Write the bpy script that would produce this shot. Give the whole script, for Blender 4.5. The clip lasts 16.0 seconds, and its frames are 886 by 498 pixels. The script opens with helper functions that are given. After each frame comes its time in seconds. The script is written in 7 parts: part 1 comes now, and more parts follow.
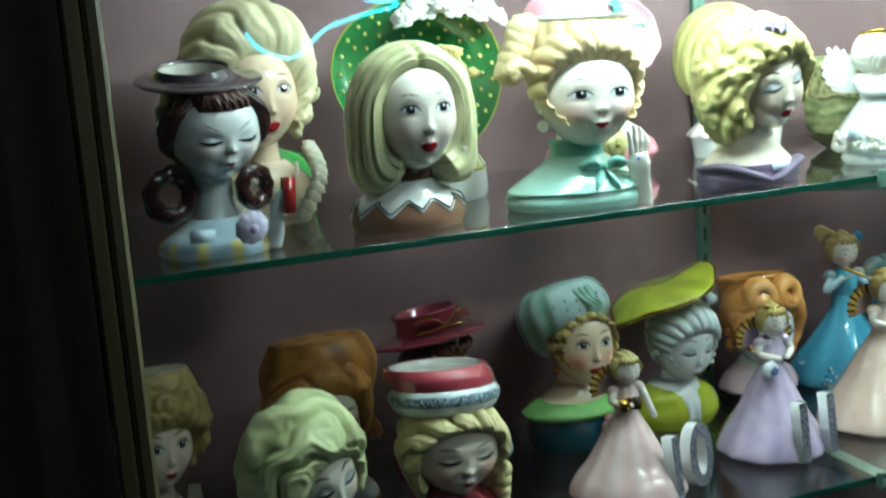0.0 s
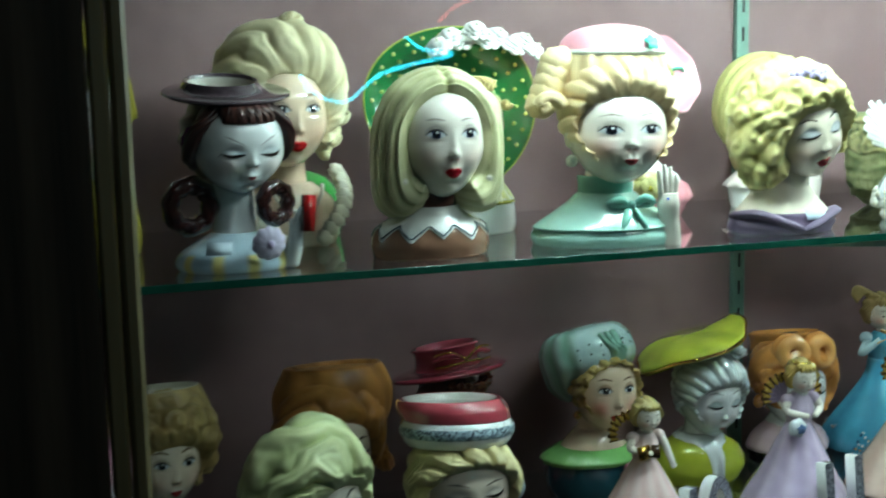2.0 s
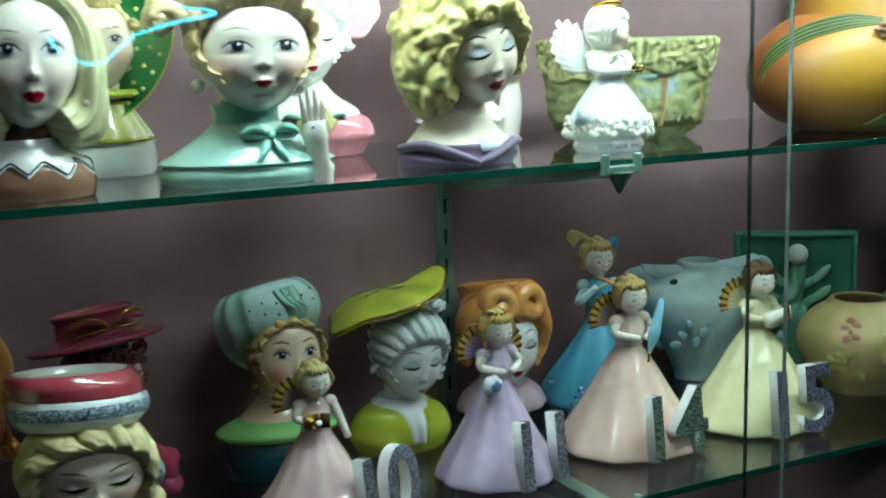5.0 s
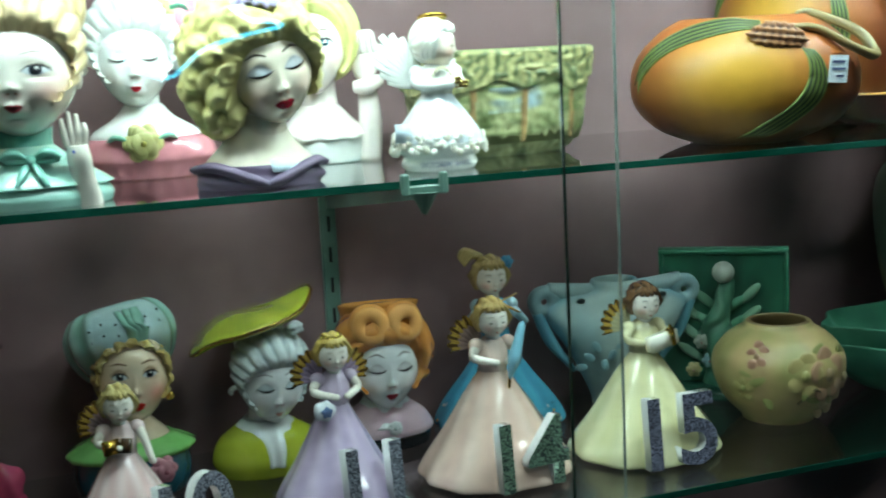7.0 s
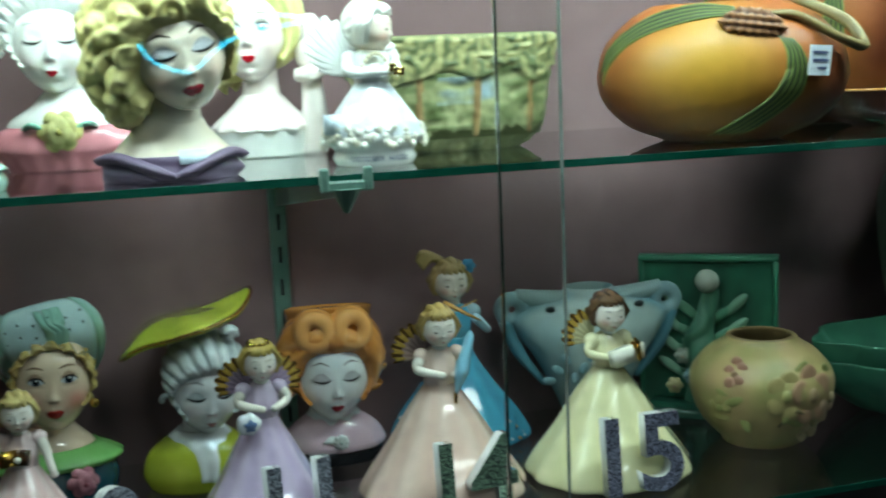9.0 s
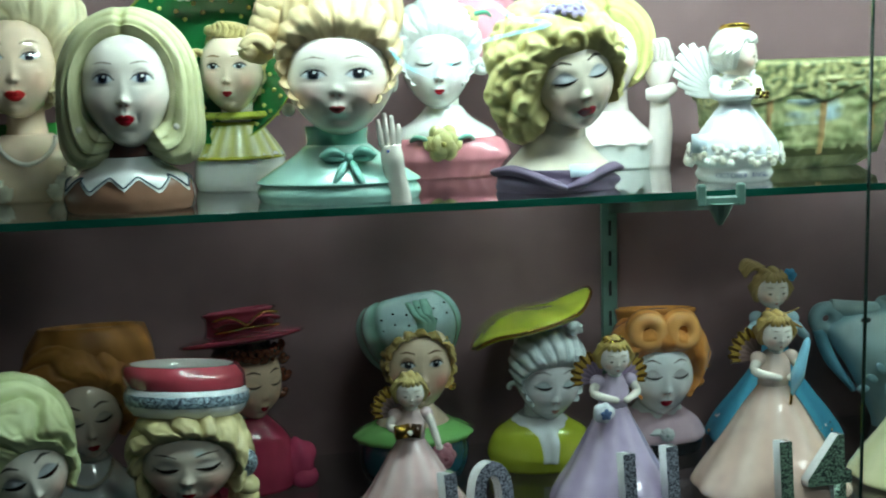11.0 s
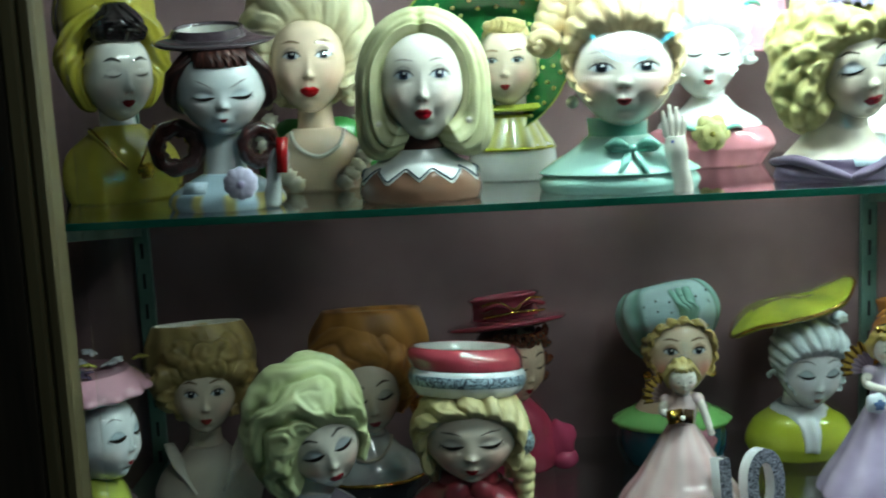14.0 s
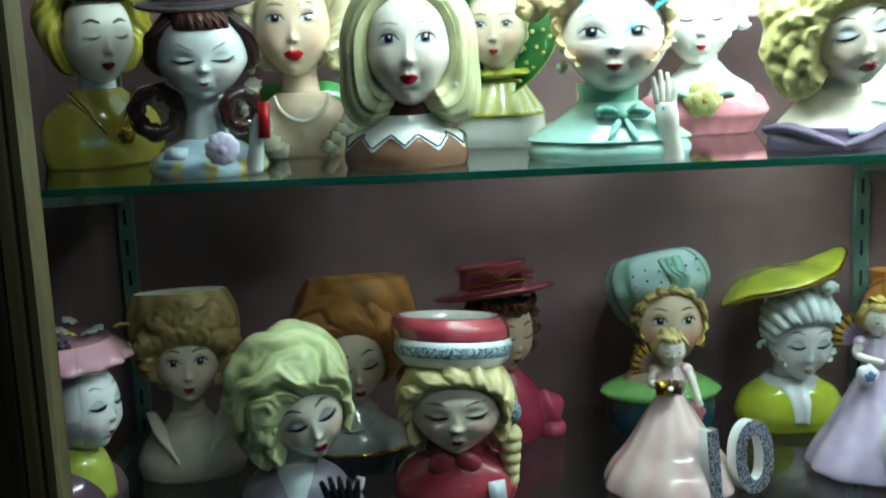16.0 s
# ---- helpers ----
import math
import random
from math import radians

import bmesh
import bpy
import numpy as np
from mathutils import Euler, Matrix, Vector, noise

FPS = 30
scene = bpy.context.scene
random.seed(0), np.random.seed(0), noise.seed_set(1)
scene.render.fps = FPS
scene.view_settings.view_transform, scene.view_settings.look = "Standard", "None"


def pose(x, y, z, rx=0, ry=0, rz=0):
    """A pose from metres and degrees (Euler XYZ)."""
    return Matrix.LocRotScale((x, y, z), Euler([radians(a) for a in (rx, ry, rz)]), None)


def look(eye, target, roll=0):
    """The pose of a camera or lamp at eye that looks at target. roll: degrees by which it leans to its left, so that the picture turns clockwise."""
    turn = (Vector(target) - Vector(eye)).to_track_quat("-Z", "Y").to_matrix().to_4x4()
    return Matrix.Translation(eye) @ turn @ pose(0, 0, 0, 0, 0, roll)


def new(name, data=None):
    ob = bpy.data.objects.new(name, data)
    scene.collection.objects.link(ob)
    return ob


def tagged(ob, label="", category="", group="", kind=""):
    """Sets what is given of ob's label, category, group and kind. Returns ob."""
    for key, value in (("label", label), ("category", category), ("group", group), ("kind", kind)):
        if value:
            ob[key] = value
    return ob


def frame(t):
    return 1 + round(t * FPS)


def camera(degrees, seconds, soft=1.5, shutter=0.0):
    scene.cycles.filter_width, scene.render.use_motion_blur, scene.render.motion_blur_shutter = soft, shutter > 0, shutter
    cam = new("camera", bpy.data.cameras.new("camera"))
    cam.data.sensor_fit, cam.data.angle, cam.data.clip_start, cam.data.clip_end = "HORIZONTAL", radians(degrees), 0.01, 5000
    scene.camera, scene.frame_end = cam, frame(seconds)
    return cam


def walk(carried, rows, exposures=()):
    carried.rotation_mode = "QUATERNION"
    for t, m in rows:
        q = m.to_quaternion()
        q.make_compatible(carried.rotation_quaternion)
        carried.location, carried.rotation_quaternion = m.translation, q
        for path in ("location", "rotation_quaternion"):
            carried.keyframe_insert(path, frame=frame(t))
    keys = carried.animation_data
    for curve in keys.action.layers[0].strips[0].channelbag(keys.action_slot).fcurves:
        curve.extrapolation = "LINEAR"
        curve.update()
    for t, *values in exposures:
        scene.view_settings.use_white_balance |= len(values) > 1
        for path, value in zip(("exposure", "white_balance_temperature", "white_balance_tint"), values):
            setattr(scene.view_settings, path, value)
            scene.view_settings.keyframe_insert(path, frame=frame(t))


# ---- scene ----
cam = camera(41.0, 16.0, 1.8, 0.5)
PATH = [
    (0, (-0.064, -0.928, 0.185), (0.626, 0.908, -0.205), -4.0),
    (0.5, (-0.056, -0.924, 0.169), (0.566, 0.955, -0.117), -4.7),
    (1, (-0.054, -0.938, 0.171), (0.443, 0.978, -0.117), -3.1),
    (1.5, (-0.056, -0.949, 0.172), (0.496, 0.949, -0.134), -2.3),
    (2, (-0.039, -0.926, 0.157), (0.584, 0.953, -0.134), -1.1),
    (2.5, (-0.035, -0.871, 0.166), (0.725, 0.957, -0.12), -1.5),
    (3, (-0.048, -0.879, 0.14), (0.755, 0.925, -0.179), -2.6),
    (3.5, (-0.022, -0.867, 0.131), (0.83, 0.914, -0.188), -3.0),
    (4, (0.051, -0.864, 0.112), (0.934, 0.902, -0.208), -2.7),
    (4.5, (0.09, -0.861, 0.106), (0.976, 0.901, -0.226), -1.4),
    (4.7, (0.111, -0.847, 0.105), (1.024, 0.9, -0.236), -1.5),
    (6.8, (0.414, -0.928, 0.106), (1.047, 0.941, -0.218), -2.8),
    (7, (0.433, -0.934, 0.104), (1.091, 0.927, -0.22), -2.9),
    (7.5, (0.47, -0.926, 0.102), (1.135, 0.929, -0.238), -2.8),
    (8, (0.517, -0.889, 0.091), (1.209, 0.962, -0.217), -1.5),
    (8.5, (0.556, -0.875, 0.084), (1.214, 0.985, -0.241), -1.5),
    (9, (0.551, -0.884, 0.088), (1.127, 1.005, -0.232), -2.3),
    (9.5, (0.524, -0.891, 0.097), (0.942, 1.042, -0.201), -2.0),
    (10, (0.474, -0.904, 0.112), (0.756, 1.05, -0.212), -1.6),
    (10.2, (0.448, -0.911, 0.113), (0.743, 1.041, -0.208), -1.0),
    (12.3, (0.35, -0.977, 0.122), (0.496, 0.995, -0.182), -3.8),
    (12.5, (0.34, -0.973, 0.123), (0.456, 0.998, -0.199), -3.6),
    (13, (0.324, -0.974, 0.12), (0.404, 0.996, -0.214), -3.5),
    (13.5, (0.313, -0.97, 0.121), (0.341, 1.005, -0.193), -3.6),
    (14, (0.295, -0.968, 0.124), (0.271, 1.006, -0.199), -2.8),
    (14.5, (0.284, -0.967, 0.125), (0.198, 1.005, -0.201), -2.3),
    (15, (0.285, -0.961, 0.124), (0.237, 1.01, -0.211), -1.6),
    (15.5, (0.294, -0.958, 0.121), (0.268, 1.014, -0.211), -2.0),
    (16, (0.301, -0.95, 0.123), (0.286, 1.013, -0.258), -2.5),
]
walk(cam, [(t, look(eye, target, roll)) for t, eye, target, roll in PATH],
     [(0, 0.3), (1.5, 0.1), (4, 0.0), (7.5, -0.1), (10, -0.25), (12.5, -0.2), (13.5, 0.0), (14.5, 0.25), (16, 0.45)])

# ---- world and light ----
world = bpy.data.worlds.new("dim_room_light")
scene.world = world
world.use_nodes = True
world.node_tree.nodes["Background"].inputs["Color"].default_value = (0.55, 0.62, 0.6, 1)
world.node_tree.nodes["Background"].inputs["Strength"].default_value = 0.03
TUBE_Y, TUBE_Z, TUBE_X0, TUBE_X1 = -0.105, 0.350, 0.310, 1.46
TUBE_POWER = 78.0

# Unseen area lamp, added to brighten the lower shelf and its glazes.
fill_light = bpy.data.lights.new("added_shop_fill", "AREA")
fill_light.shape, fill_light.size, fill_light.size_y, fill_light.energy, fill_light.color = "RECTANGLE", 1.2, 0.18, 14.5, (0.82, 1.0, 0.98)
fill_lamp = new("added_fill_lamp", fill_light)
fill_lamp.matrix_world = look((1.5, -1.90, 1.77), (0.95, 0.0, -0.3))

# ---- materials ----


def srgb(code):
    vals = [int(code[i:i + 2], 16) / 255 for i in (0, 2, 4)]
    return tuple(v / 12.92 if v <= 0.04045 else ((v + 0.055) / 1.055) ** 2.4 for v in vals)


def material(name):
    m = bpy.data.materials.new(name)
    m.use_nodes = True
    return m, m.node_tree.nodes, m.node_tree.links, m.node_tree.nodes["Principled BSDF"]


def painted_ceramic(name, rough, coat, bump, metal=0.0):
    """Fired clay whose painted glaze colour is stored with the shape; fine mottling and relief on top."""
    m, n, l, b = material(name)
    paint = n.new("ShaderNodeAttribute")
    paint.attribute_name = "paint"
    co = n.new("ShaderNodeTexCoord")
    mott = n.new("ShaderNodeTexNoise")
    mott.inputs["Scale"].default_value, mott.inputs["Detail"].default_value = 90, 4
    l.new(co.outputs["Object"], mott.inputs["Vector"])
    ramp = n.new("ShaderNodeMapRange")
    ramp.inputs["From Min"].default_value, ramp.inputs["From Max"].default_value = 0.3, 0.7
    ramp.inputs["To Min"].default_value, ramp.inputs["To Max"].default_value = 0.86, 1.04
    l.new(mott.outputs["Fac"], ramp.inputs["Value"])
    mix = n.new("ShaderNodeMix")
    mix.data_type, mix.blend_type = "RGBA", "MULTIPLY"
    mix.inputs["Factor"].default_value = 1.0
    l.new(paint.outputs["Color"], mix.inputs["A"])
    l.new(ramp.outputs["Result"], mix.inputs["B"])
    l.new(mix.outputs["Result"], b.inputs["Base Color"])
    fine = n.new("ShaderNodeTexNoise")
    fine.inputs["Scale"].default_value, fine.inputs["Detail"].default_value = 420, 3
    l.new(co.outputs["Object"], fine.inputs["Vector"])
    bp = n.new("ShaderNodeBump")
    bp.inputs["Strength"].default_value, bp.inputs["Distance"].default_value = bump, 0.0006
    l.new(fine.outputs["Fac"], bp.inputs["Height"])
    l.new(bp.outputs["Normal"], b.inputs["Normal"])
    rr = n.new("ShaderNodeMapRange")
    rr.inputs["To Min"].default_value, rr.inputs["To Max"].default_value = rough * 0.75, rough * 1.3
    l.new(mott.outputs["Fac"], rr.inputs["Value"])
    l.new(rr.outputs["Result"], b.inputs["Roughness"])
    b.inputs["Metallic"].default_value = metal
    b.inputs["Coat Weight"].default_value, b.inputs["Coat Roughness"].default_value = coat, 0.05
    return m


def glitter_paint():
    m, n, l, b = material("glitter_paint")
    co = n.new("ShaderNodeTexCoord")
    v = n.new("ShaderNodeTexVoronoi")
    v.inputs["Scale"].default_value = 700
    l.new(co.outputs["Object"], v.inputs["Vector"])
    big = n.new("ShaderNodeTexNoise")
    big.inputs["Scale"].default_value = 480
    l.new(co.outputs["Object"], big.inputs["Vector"])
    paint = n.new("ShaderNodeAttribute")
    paint.attribute_name = "paint"
    ramp = n.new("ShaderNodeValToRGB")
    ramp.color_ramp.elements[0].position, ramp.color_ramp.elements[1].position = 0.40, 0.6
    ramp.color_ramp.elements[0].color, ramp.color_ramp.elements[1].color = (0.1, 0.1, 0.13, 1), (1, 1, 1, 1)
    l.new(big.outputs["Fac"], ramp.inputs["Fac"])
    mix = n.new("ShaderNodeMix")
    mix.data_type, mix.blend_type = "RGBA", "MULTIPLY"
    mix.inputs["Factor"].default_value = 1.0
    l.new(paint.outputs["Color"], mix.inputs["A"])
    l.new(ramp.outputs["Color"], mix.inputs["B"])
    l.new(mix.outputs["Result"], b.inputs["Base Color"])
    bp = n.new("ShaderNodeBump")
    bp.inputs["Strength"].default_value, bp.inputs["Distance"].default_value = 0.8, 0.0006
    l.new(v.outputs["Distance"], bp.inputs["Height"])
    l.new(bp.outputs["Normal"], b.inputs["Normal"])
    b.inputs["Roughness"].default_value, b.inputs["Metallic"].default_value = 0.3, 0.2
    return m


def grained(name, dark, light, scale, rough, stretch=(1, 1, 1), bump=0.2, spec=0.5):
    """A surface of two colours mixed by noise at two sizes, with relief."""
    m, n, l, b = material(name)
    co = n.new("ShaderNodeTexCoord")
    mp = n.new("ShaderNodeMapping")
    mp.inputs["Scale"].default_value = stretch
    l.new(co.outputs["Object"], mp.inputs["Vector"])
    a, c = n.new("ShaderNodeTexNoise"), n.new("ShaderNodeTexNoise")
    a.inputs["Scale"].default_value, a.inputs["Detail"].default_value = scale, 6
    c.inputs["Scale"].default_value, c.inputs["Detail"].default_value = scale * 9, 3
    l.new(mp.outputs["Vector"], a.inputs["Vector"]), l.new(mp.outputs["Vector"], c.inputs["Vector"])
    add = n.new("ShaderNodeMath")
    add.operation = "MULTIPLY_ADD"
    add.inputs[1].default_value = 0.3
    l.new(c.outputs["Fac"], add.inputs[0]), l.new(a.outputs["Fac"], add.inputs[2])
    ramp = n.new("ShaderNodeValToRGB")
    ramp.color_ramp.elements[0].position, ramp.color_ramp.elements[1].position = 0.5, 0.85
    ramp.color_ramp.elements[0].color, ramp.color_ramp.elements[1].color = (*dark, 1), (*light, 1)
    l.new(add.outputs[0], ramp.inputs["Fac"])
    l.new(ramp.outputs["Color"], b.inputs["Base Color"])
    bp = n.new("ShaderNodeBump")
    bp.inputs["Strength"].default_value, bp.inputs["Distance"].default_value = bump, 0.001
    l.new(add.outputs[0], bp.inputs["Height"])
    l.new(bp.outputs["Normal"], b.inputs["Normal"])
    b.inputs["Roughness"].default_value, b.inputs["Specular IOR Level"].default_value = rough, spec
    return m


def clear_glass(name, tint, gloss_rough=0.02, ior=1.5, boost=1.0):
    """A thin clear sheet: see-through with a mirror share that follows Fresnel."""
    m, n, l, b = material(name)
    n.remove(b)
    out = n["Material Output"]
    tr, gl, mx, fr = n.new("ShaderNodeBsdfTransparent"), n.new("ShaderNodeBsdfGlossy"), n.new("ShaderNodeMixShader"), n.new("ShaderNodeLayerWeight")
    tr.inputs["Color"].default_value = (*tint, 1)
    gl.inputs["Roughness"].default_value = gloss_rough
    fr.inputs["Blend"].default_value = 0.5
    f0 = ((ior - 1) / (ior + 1)) ** 2
    pw, mul = n.new("ShaderNodeMath"), n.new("ShaderNodeMath")
    pw.operation, pw.inputs[1].default_value = "POWER", 5.0
    mul.operation, mul.use_clamp = "MULTIPLY_ADD", True
    mul.inputs[1].default_value, mul.inputs[2].default_value = (1 - f0) * boost, f0
    l.new(fr.outputs["Facing"], pw.inputs[0]), l.new(pw.outputs[0], mul.inputs[0]), l.new(mul.outputs[0], mx.inputs["Fac"])
    l.new(tr.outputs["BSDF"], mx.inputs[1]), l.new(gl.outputs["BSDF"], mx.inputs[2])
    l.new(mx.outputs["Shader"], out.inputs["Surface"])
    return m


def glowing(name, colour, strength):
    m, n, l, b = material(name)
    b.inputs["Base Color"].default_value = (*colour, 1)
    b.inputs["Emission Color"].default_value = (*colour, 1)
    b.inputs["Emission Strength"].default_value = strength
    return m


GLAZE = painted_ceramic("glazed_china", 0.14, 1.0, 0.05)
BISQUE = painted_ceramic("matte_china", 0.42, 0.0, 0.15)
GOLD = painted_ceramic("gilt_paint", 0.2, 0.0, 0.1, metal=1.0)
GLITTER = glitter_paint()
CLAYS = [GLAZE, BISQUE, GOLD, GLITTER]
WALL = grained("mauve_wall_paint", srgb("735859"), srgb("886c6d"), 5, 0.75, bump=0.1)
WOOD = grained("dark_walnut_laminate", (0.008, 0.006, 0.004), (0.05, 0.036, 0.024), 14, 0.6, (1.6, 1.6, 0.07), 0.15, 0.25)
EDGE_WOOD = grained("olive_edge_banding", (0.07, 0.055, 0.025), (0.15, 0.12, 0.06), 12, 0.4, (1, 1, 0.1), 0.1)
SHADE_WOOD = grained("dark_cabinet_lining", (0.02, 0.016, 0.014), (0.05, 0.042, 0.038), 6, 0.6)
STEEL = grained("green_grey_steel", srgb("4f6f64"), srgb("6d8a7e"), 20, 0.35, bump=0.05)
SLOT = grained("slot_shadow", (0.006, 0.006, 0.006), (0.012, 0.012, 0.012), 20, 0.8)
SHEET = clear_glass("shelf_glass", (0.93, 0.97, 0.95), 0.015, 1.52, 1.5)
PANE = clear_glass("door_glass", (0.97, 0.985, 0.98), 0.0, 1.5)
EDGE = grained("green_glass_edge", (0.0, 0.035, 0.022), (0.01, 0.085, 0.06), 30, 0.12, (0.3, 1, 1), 0.05)
EDGE_PALE = grained("pale_glass_edge", (0.12, 0.15, 0.14), (0.27, 0.32, 0.3), 30, 0.15)
EDGE_DARK = grained("dark_glass_edge", (0.004, 0.014, 0.01), (0.02, 0.04, 0.03), 30, 0.15)
BLACK = grained("black_plastic", (0.008, 0.008, 0.008), (0.02, 0.02, 0.02), 30, 0.4)
WHITE_METAL = grained("white_enamel", (0.6, 0.6, 0.6), (0.75, 0.75, 0.75), 10, 0.4, bump=0.03)
PAPER = grained("paper_tag", srgb("c8d4dc"), srgb("e2e8ee"), 60, 0.8, bump=0.05)
INK = grained("pen_ink", (0.05, 0.07, 0.16), (0.09, 0.11, 0.22), 60, 0.7)
DECK = grained("dark_cloth_deck", (0.01, 0.011, 0.012), (0.025, 0.027, 0.03), 30, 0.8)
ROOM = grained("dim_room_plaster", (0.03, 0.03, 0.032), (0.05, 0.05, 0.052), 3, 0.9)

# ---- helpers for shapes ----


def part(name, bm, mat, parent=None, label=""):
    me = bpy.data.meshes.new(name)
    bm.to_mesh(me)
    bm.free()
    me.materials.append(mat)
    ob = new(name, me)
    ob.parent = parent
    if label:
        tagged(ob, label)
    return ob


def box_bm(x0, x1, y0, y1, z0, z1, bevel=0.0, seg=1):
    bm = bmesh.new()
    bmesh.ops.create_cube(bm, size=1, matrix=Matrix.Translation(((x0 + x1) / 2, (y0 + y1) / 2, (z0 + z1) / 2)) @ Matrix.Diagonal((x1 - x0, y1 - y0, z1 - z0, 1)))
    if bevel:
        bmesh.ops.bevel(bm, geom=bm.edges[:], offset=bevel, segments=seg, affect="EDGES")
    return bm


def box(name, dims, mat, parent=None, bevel=0.001, label="", category="", kind=""):
    ob = part(name, box_bm(*dims, bevel), mat, parent, label)
    return tagged(ob, label, category, "", kind)


def smooth_curve(values, count):
    """Catmull-Rom through rows of numbers."""
    p = np.array(values, float)
    if len(p) < 3:
        return np.array([p[0] + (p[-1] - p[0]) * s for s in np.linspace(0, 1, count)])
    p = np.vstack([2 * p[0] - p[1], p, 2 * p[-1] - p[-2]])
    out = []
    for s in np.linspace(0, len(p) - 3 - 1e-9, count):
        i, f = int(s), s - int(s)
        a, b, c, d = p[i], p[i + 1], p[i + 2], p[i + 3]
        out.append(0.5 * (2 * b + (c - a) * f + (2 * a - 5 * b + 4 * c - d) * f * f + (3 * b - a - 3 * c + d) * f ** 3))
    return np.array(out)


class Clay:
    """Gathers the surfaces of one figure or pot into one mesh with painted colours."""

    def __init__(self):
        self.v, self.f, self.c, self.m, self.n = [], [], [], [], 0
        self.M = Matrix.Identity(4)

    def add(self, pts, faces, col, mat=0):
        pts = np.asarray(pts, float).reshape(-1, 3)
        rot = np.array(self.M)
        pts = pts @ rot[:3, :3].T + rot[:3, 3]
        col = np.asarray(col, float)
        col = np.tile(col, (len(pts), 1)) if col.ndim == 1 else col.reshape(-1, 3)
        self.v.append(pts), self.c.append(col)
        for f in faces:
            self.f.append([i + self.n for i in f]), self.m.append(mat)
        self.n += len(pts)

    def grid(self, P, col, mat=0, wrap=True, caps=True):
        n, k = P.shape[:2]
        faces = []
        for i in range(n - 1):
            for j in range(k if wrap else k - 1):
                q = (j + 1) % k
                faces.append((i * k + j, i * k + q, (i + 1) * k + q, (i + 1) * k + j))
        if wrap and caps:
            faces.append(tuple(range(k - 1, -1, -1)))
            faces.append(tuple((n - 1) * k + j for j in range(k)))
        self.add(P, faces, col, mat)

    def loft(self, rows, col, mat=0, n=48, steps=None, mod=None, colour=None, caps=True, curved=True):
        """rows: z, rx, ry, cx, cy. mod(theta, s) scales the ring; colour(theta, s) paints it. theta 0 is the front."""
        rows = [tuple(r) + (0,) * (5 - len(r)) for r in rows]
        R = smooth_curve(rows, steps or 5 * len(rows)) if curved else np.array(rows, float)
        th = np.linspace(0, 2 * np.pi, n, endpoint=False)
        P, cols = np.zeros((len(R), n, 3)), np.zeros((len(R), n, 3))
        for i, (z, rx, ry, cx, cy) in enumerate(R):
            s = i / (len(R) - 1)
            k = np.array([mod(t, s) for t in th]) if mod else np.ones(n)
            P[i, :, 0], P[i, :, 1], P[i, :, 2] = cx + abs(rx) * np.sin(th) * k, cy - abs(ry) * np.cos(th) * k, z
            cols[i] = [colour(t, s) for t in th] if colour else col
        self.grid(P, cols, mat, caps=caps)

    def blob(self, at, r, col, mat=0, rot=(0, 0, 0), n=20, k=12, disp=None, colour=None):
        r = (r, r, r) if np.isscalar(r) else r
        E = np.array(Euler([radians(a) for a in rot]).to_matrix())
        P, cols = np.zeros((k + 1, n, 3)), np.zeros((k + 1, n, 3))
        for i in range(k + 1):
            lat = -np.pi / 2 + np.pi * min(max(i / k, 0.02), 0.98)
            for j in range(n):
                lon = 2 * np.pi * j / n
                d = np.array([np.sin(lon) * np.cos(lat), -np.cos(lon) * np.cos(lat), np.sin(lat)])
                s = disp(d) if disp else 1.0
                P[i, j] = E @ (d * r * s) + at
                cols[i, j] = colour(d) if colour else col
        self.grid(P, cols, mat)

    def tube(self, pts, radii, col, mat=0, n=8, steps=None, flat=1.0, groove=0.0, grooves=5, dark=None, closed=False):
        P = smooth_curve(pts, steps or max(6, 4 * len(pts)))
        R = np.interp(np.linspace(0, 1, len(P)), np.linspace(0, 1, len(np.atleast_1d(radii))), np.atleast_1d(radii))
        out, cols = np.zeros((len(P), n, 3)), np.zeros((len(P), n, 3))
        up = np.array([0.13, 0.2, 1.0])
        for i, p in enumerate(P):
            t = P[min(i + 1, len(P) - 1)] - P[max(i - 1, 0)]
            t /= np.linalg.norm(t) + 1e-12
            a = np.cross(t, up)
            if np.linalg.norm(a) < 0.05:
                a = np.cross(t, (1, 0.3, 0))
            a /= np.linalg.norm(a)
            b = np.cross(a, t)
            for j in range(n):
                th = 2 * np.pi * j / n
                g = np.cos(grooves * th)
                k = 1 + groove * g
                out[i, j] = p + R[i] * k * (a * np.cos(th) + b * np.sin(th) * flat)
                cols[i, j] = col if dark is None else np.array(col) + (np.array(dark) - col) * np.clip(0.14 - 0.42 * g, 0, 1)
        self.grid(out, cols, mat)

    def ring(self, at, R, r, col, mat=0, rot=(0, 0, 0), n=28, k=10, twist=0.0, dark=None):
        E = np.array(Euler([radians(a) for a in rot]).to_matrix())
        P, cols = np.zeros((n + 1, k, 3)), np.zeros((n + 1, k, 3))
        for i in range(n + 1):
            a = 2 * np.pi * i / n
            for j in range(k):
                b = 2 * np.pi * j / k
                w = 0.5 + 0.5 * np.sin(8 * a + b * 2)
                rr = r * (1 - twist * w)
                P[i, j] = E @ np.array([(R + rr * np.cos(b)) * np.cos(a), rr * np.sin(b), (R + rr * np.cos(b)) * np.sin(a)]) + at
                cols[i, j] = col if dark is None else np.array(col) + (np.array(dark) - col) * w
        self.grid(P, cols, mat, caps=False)

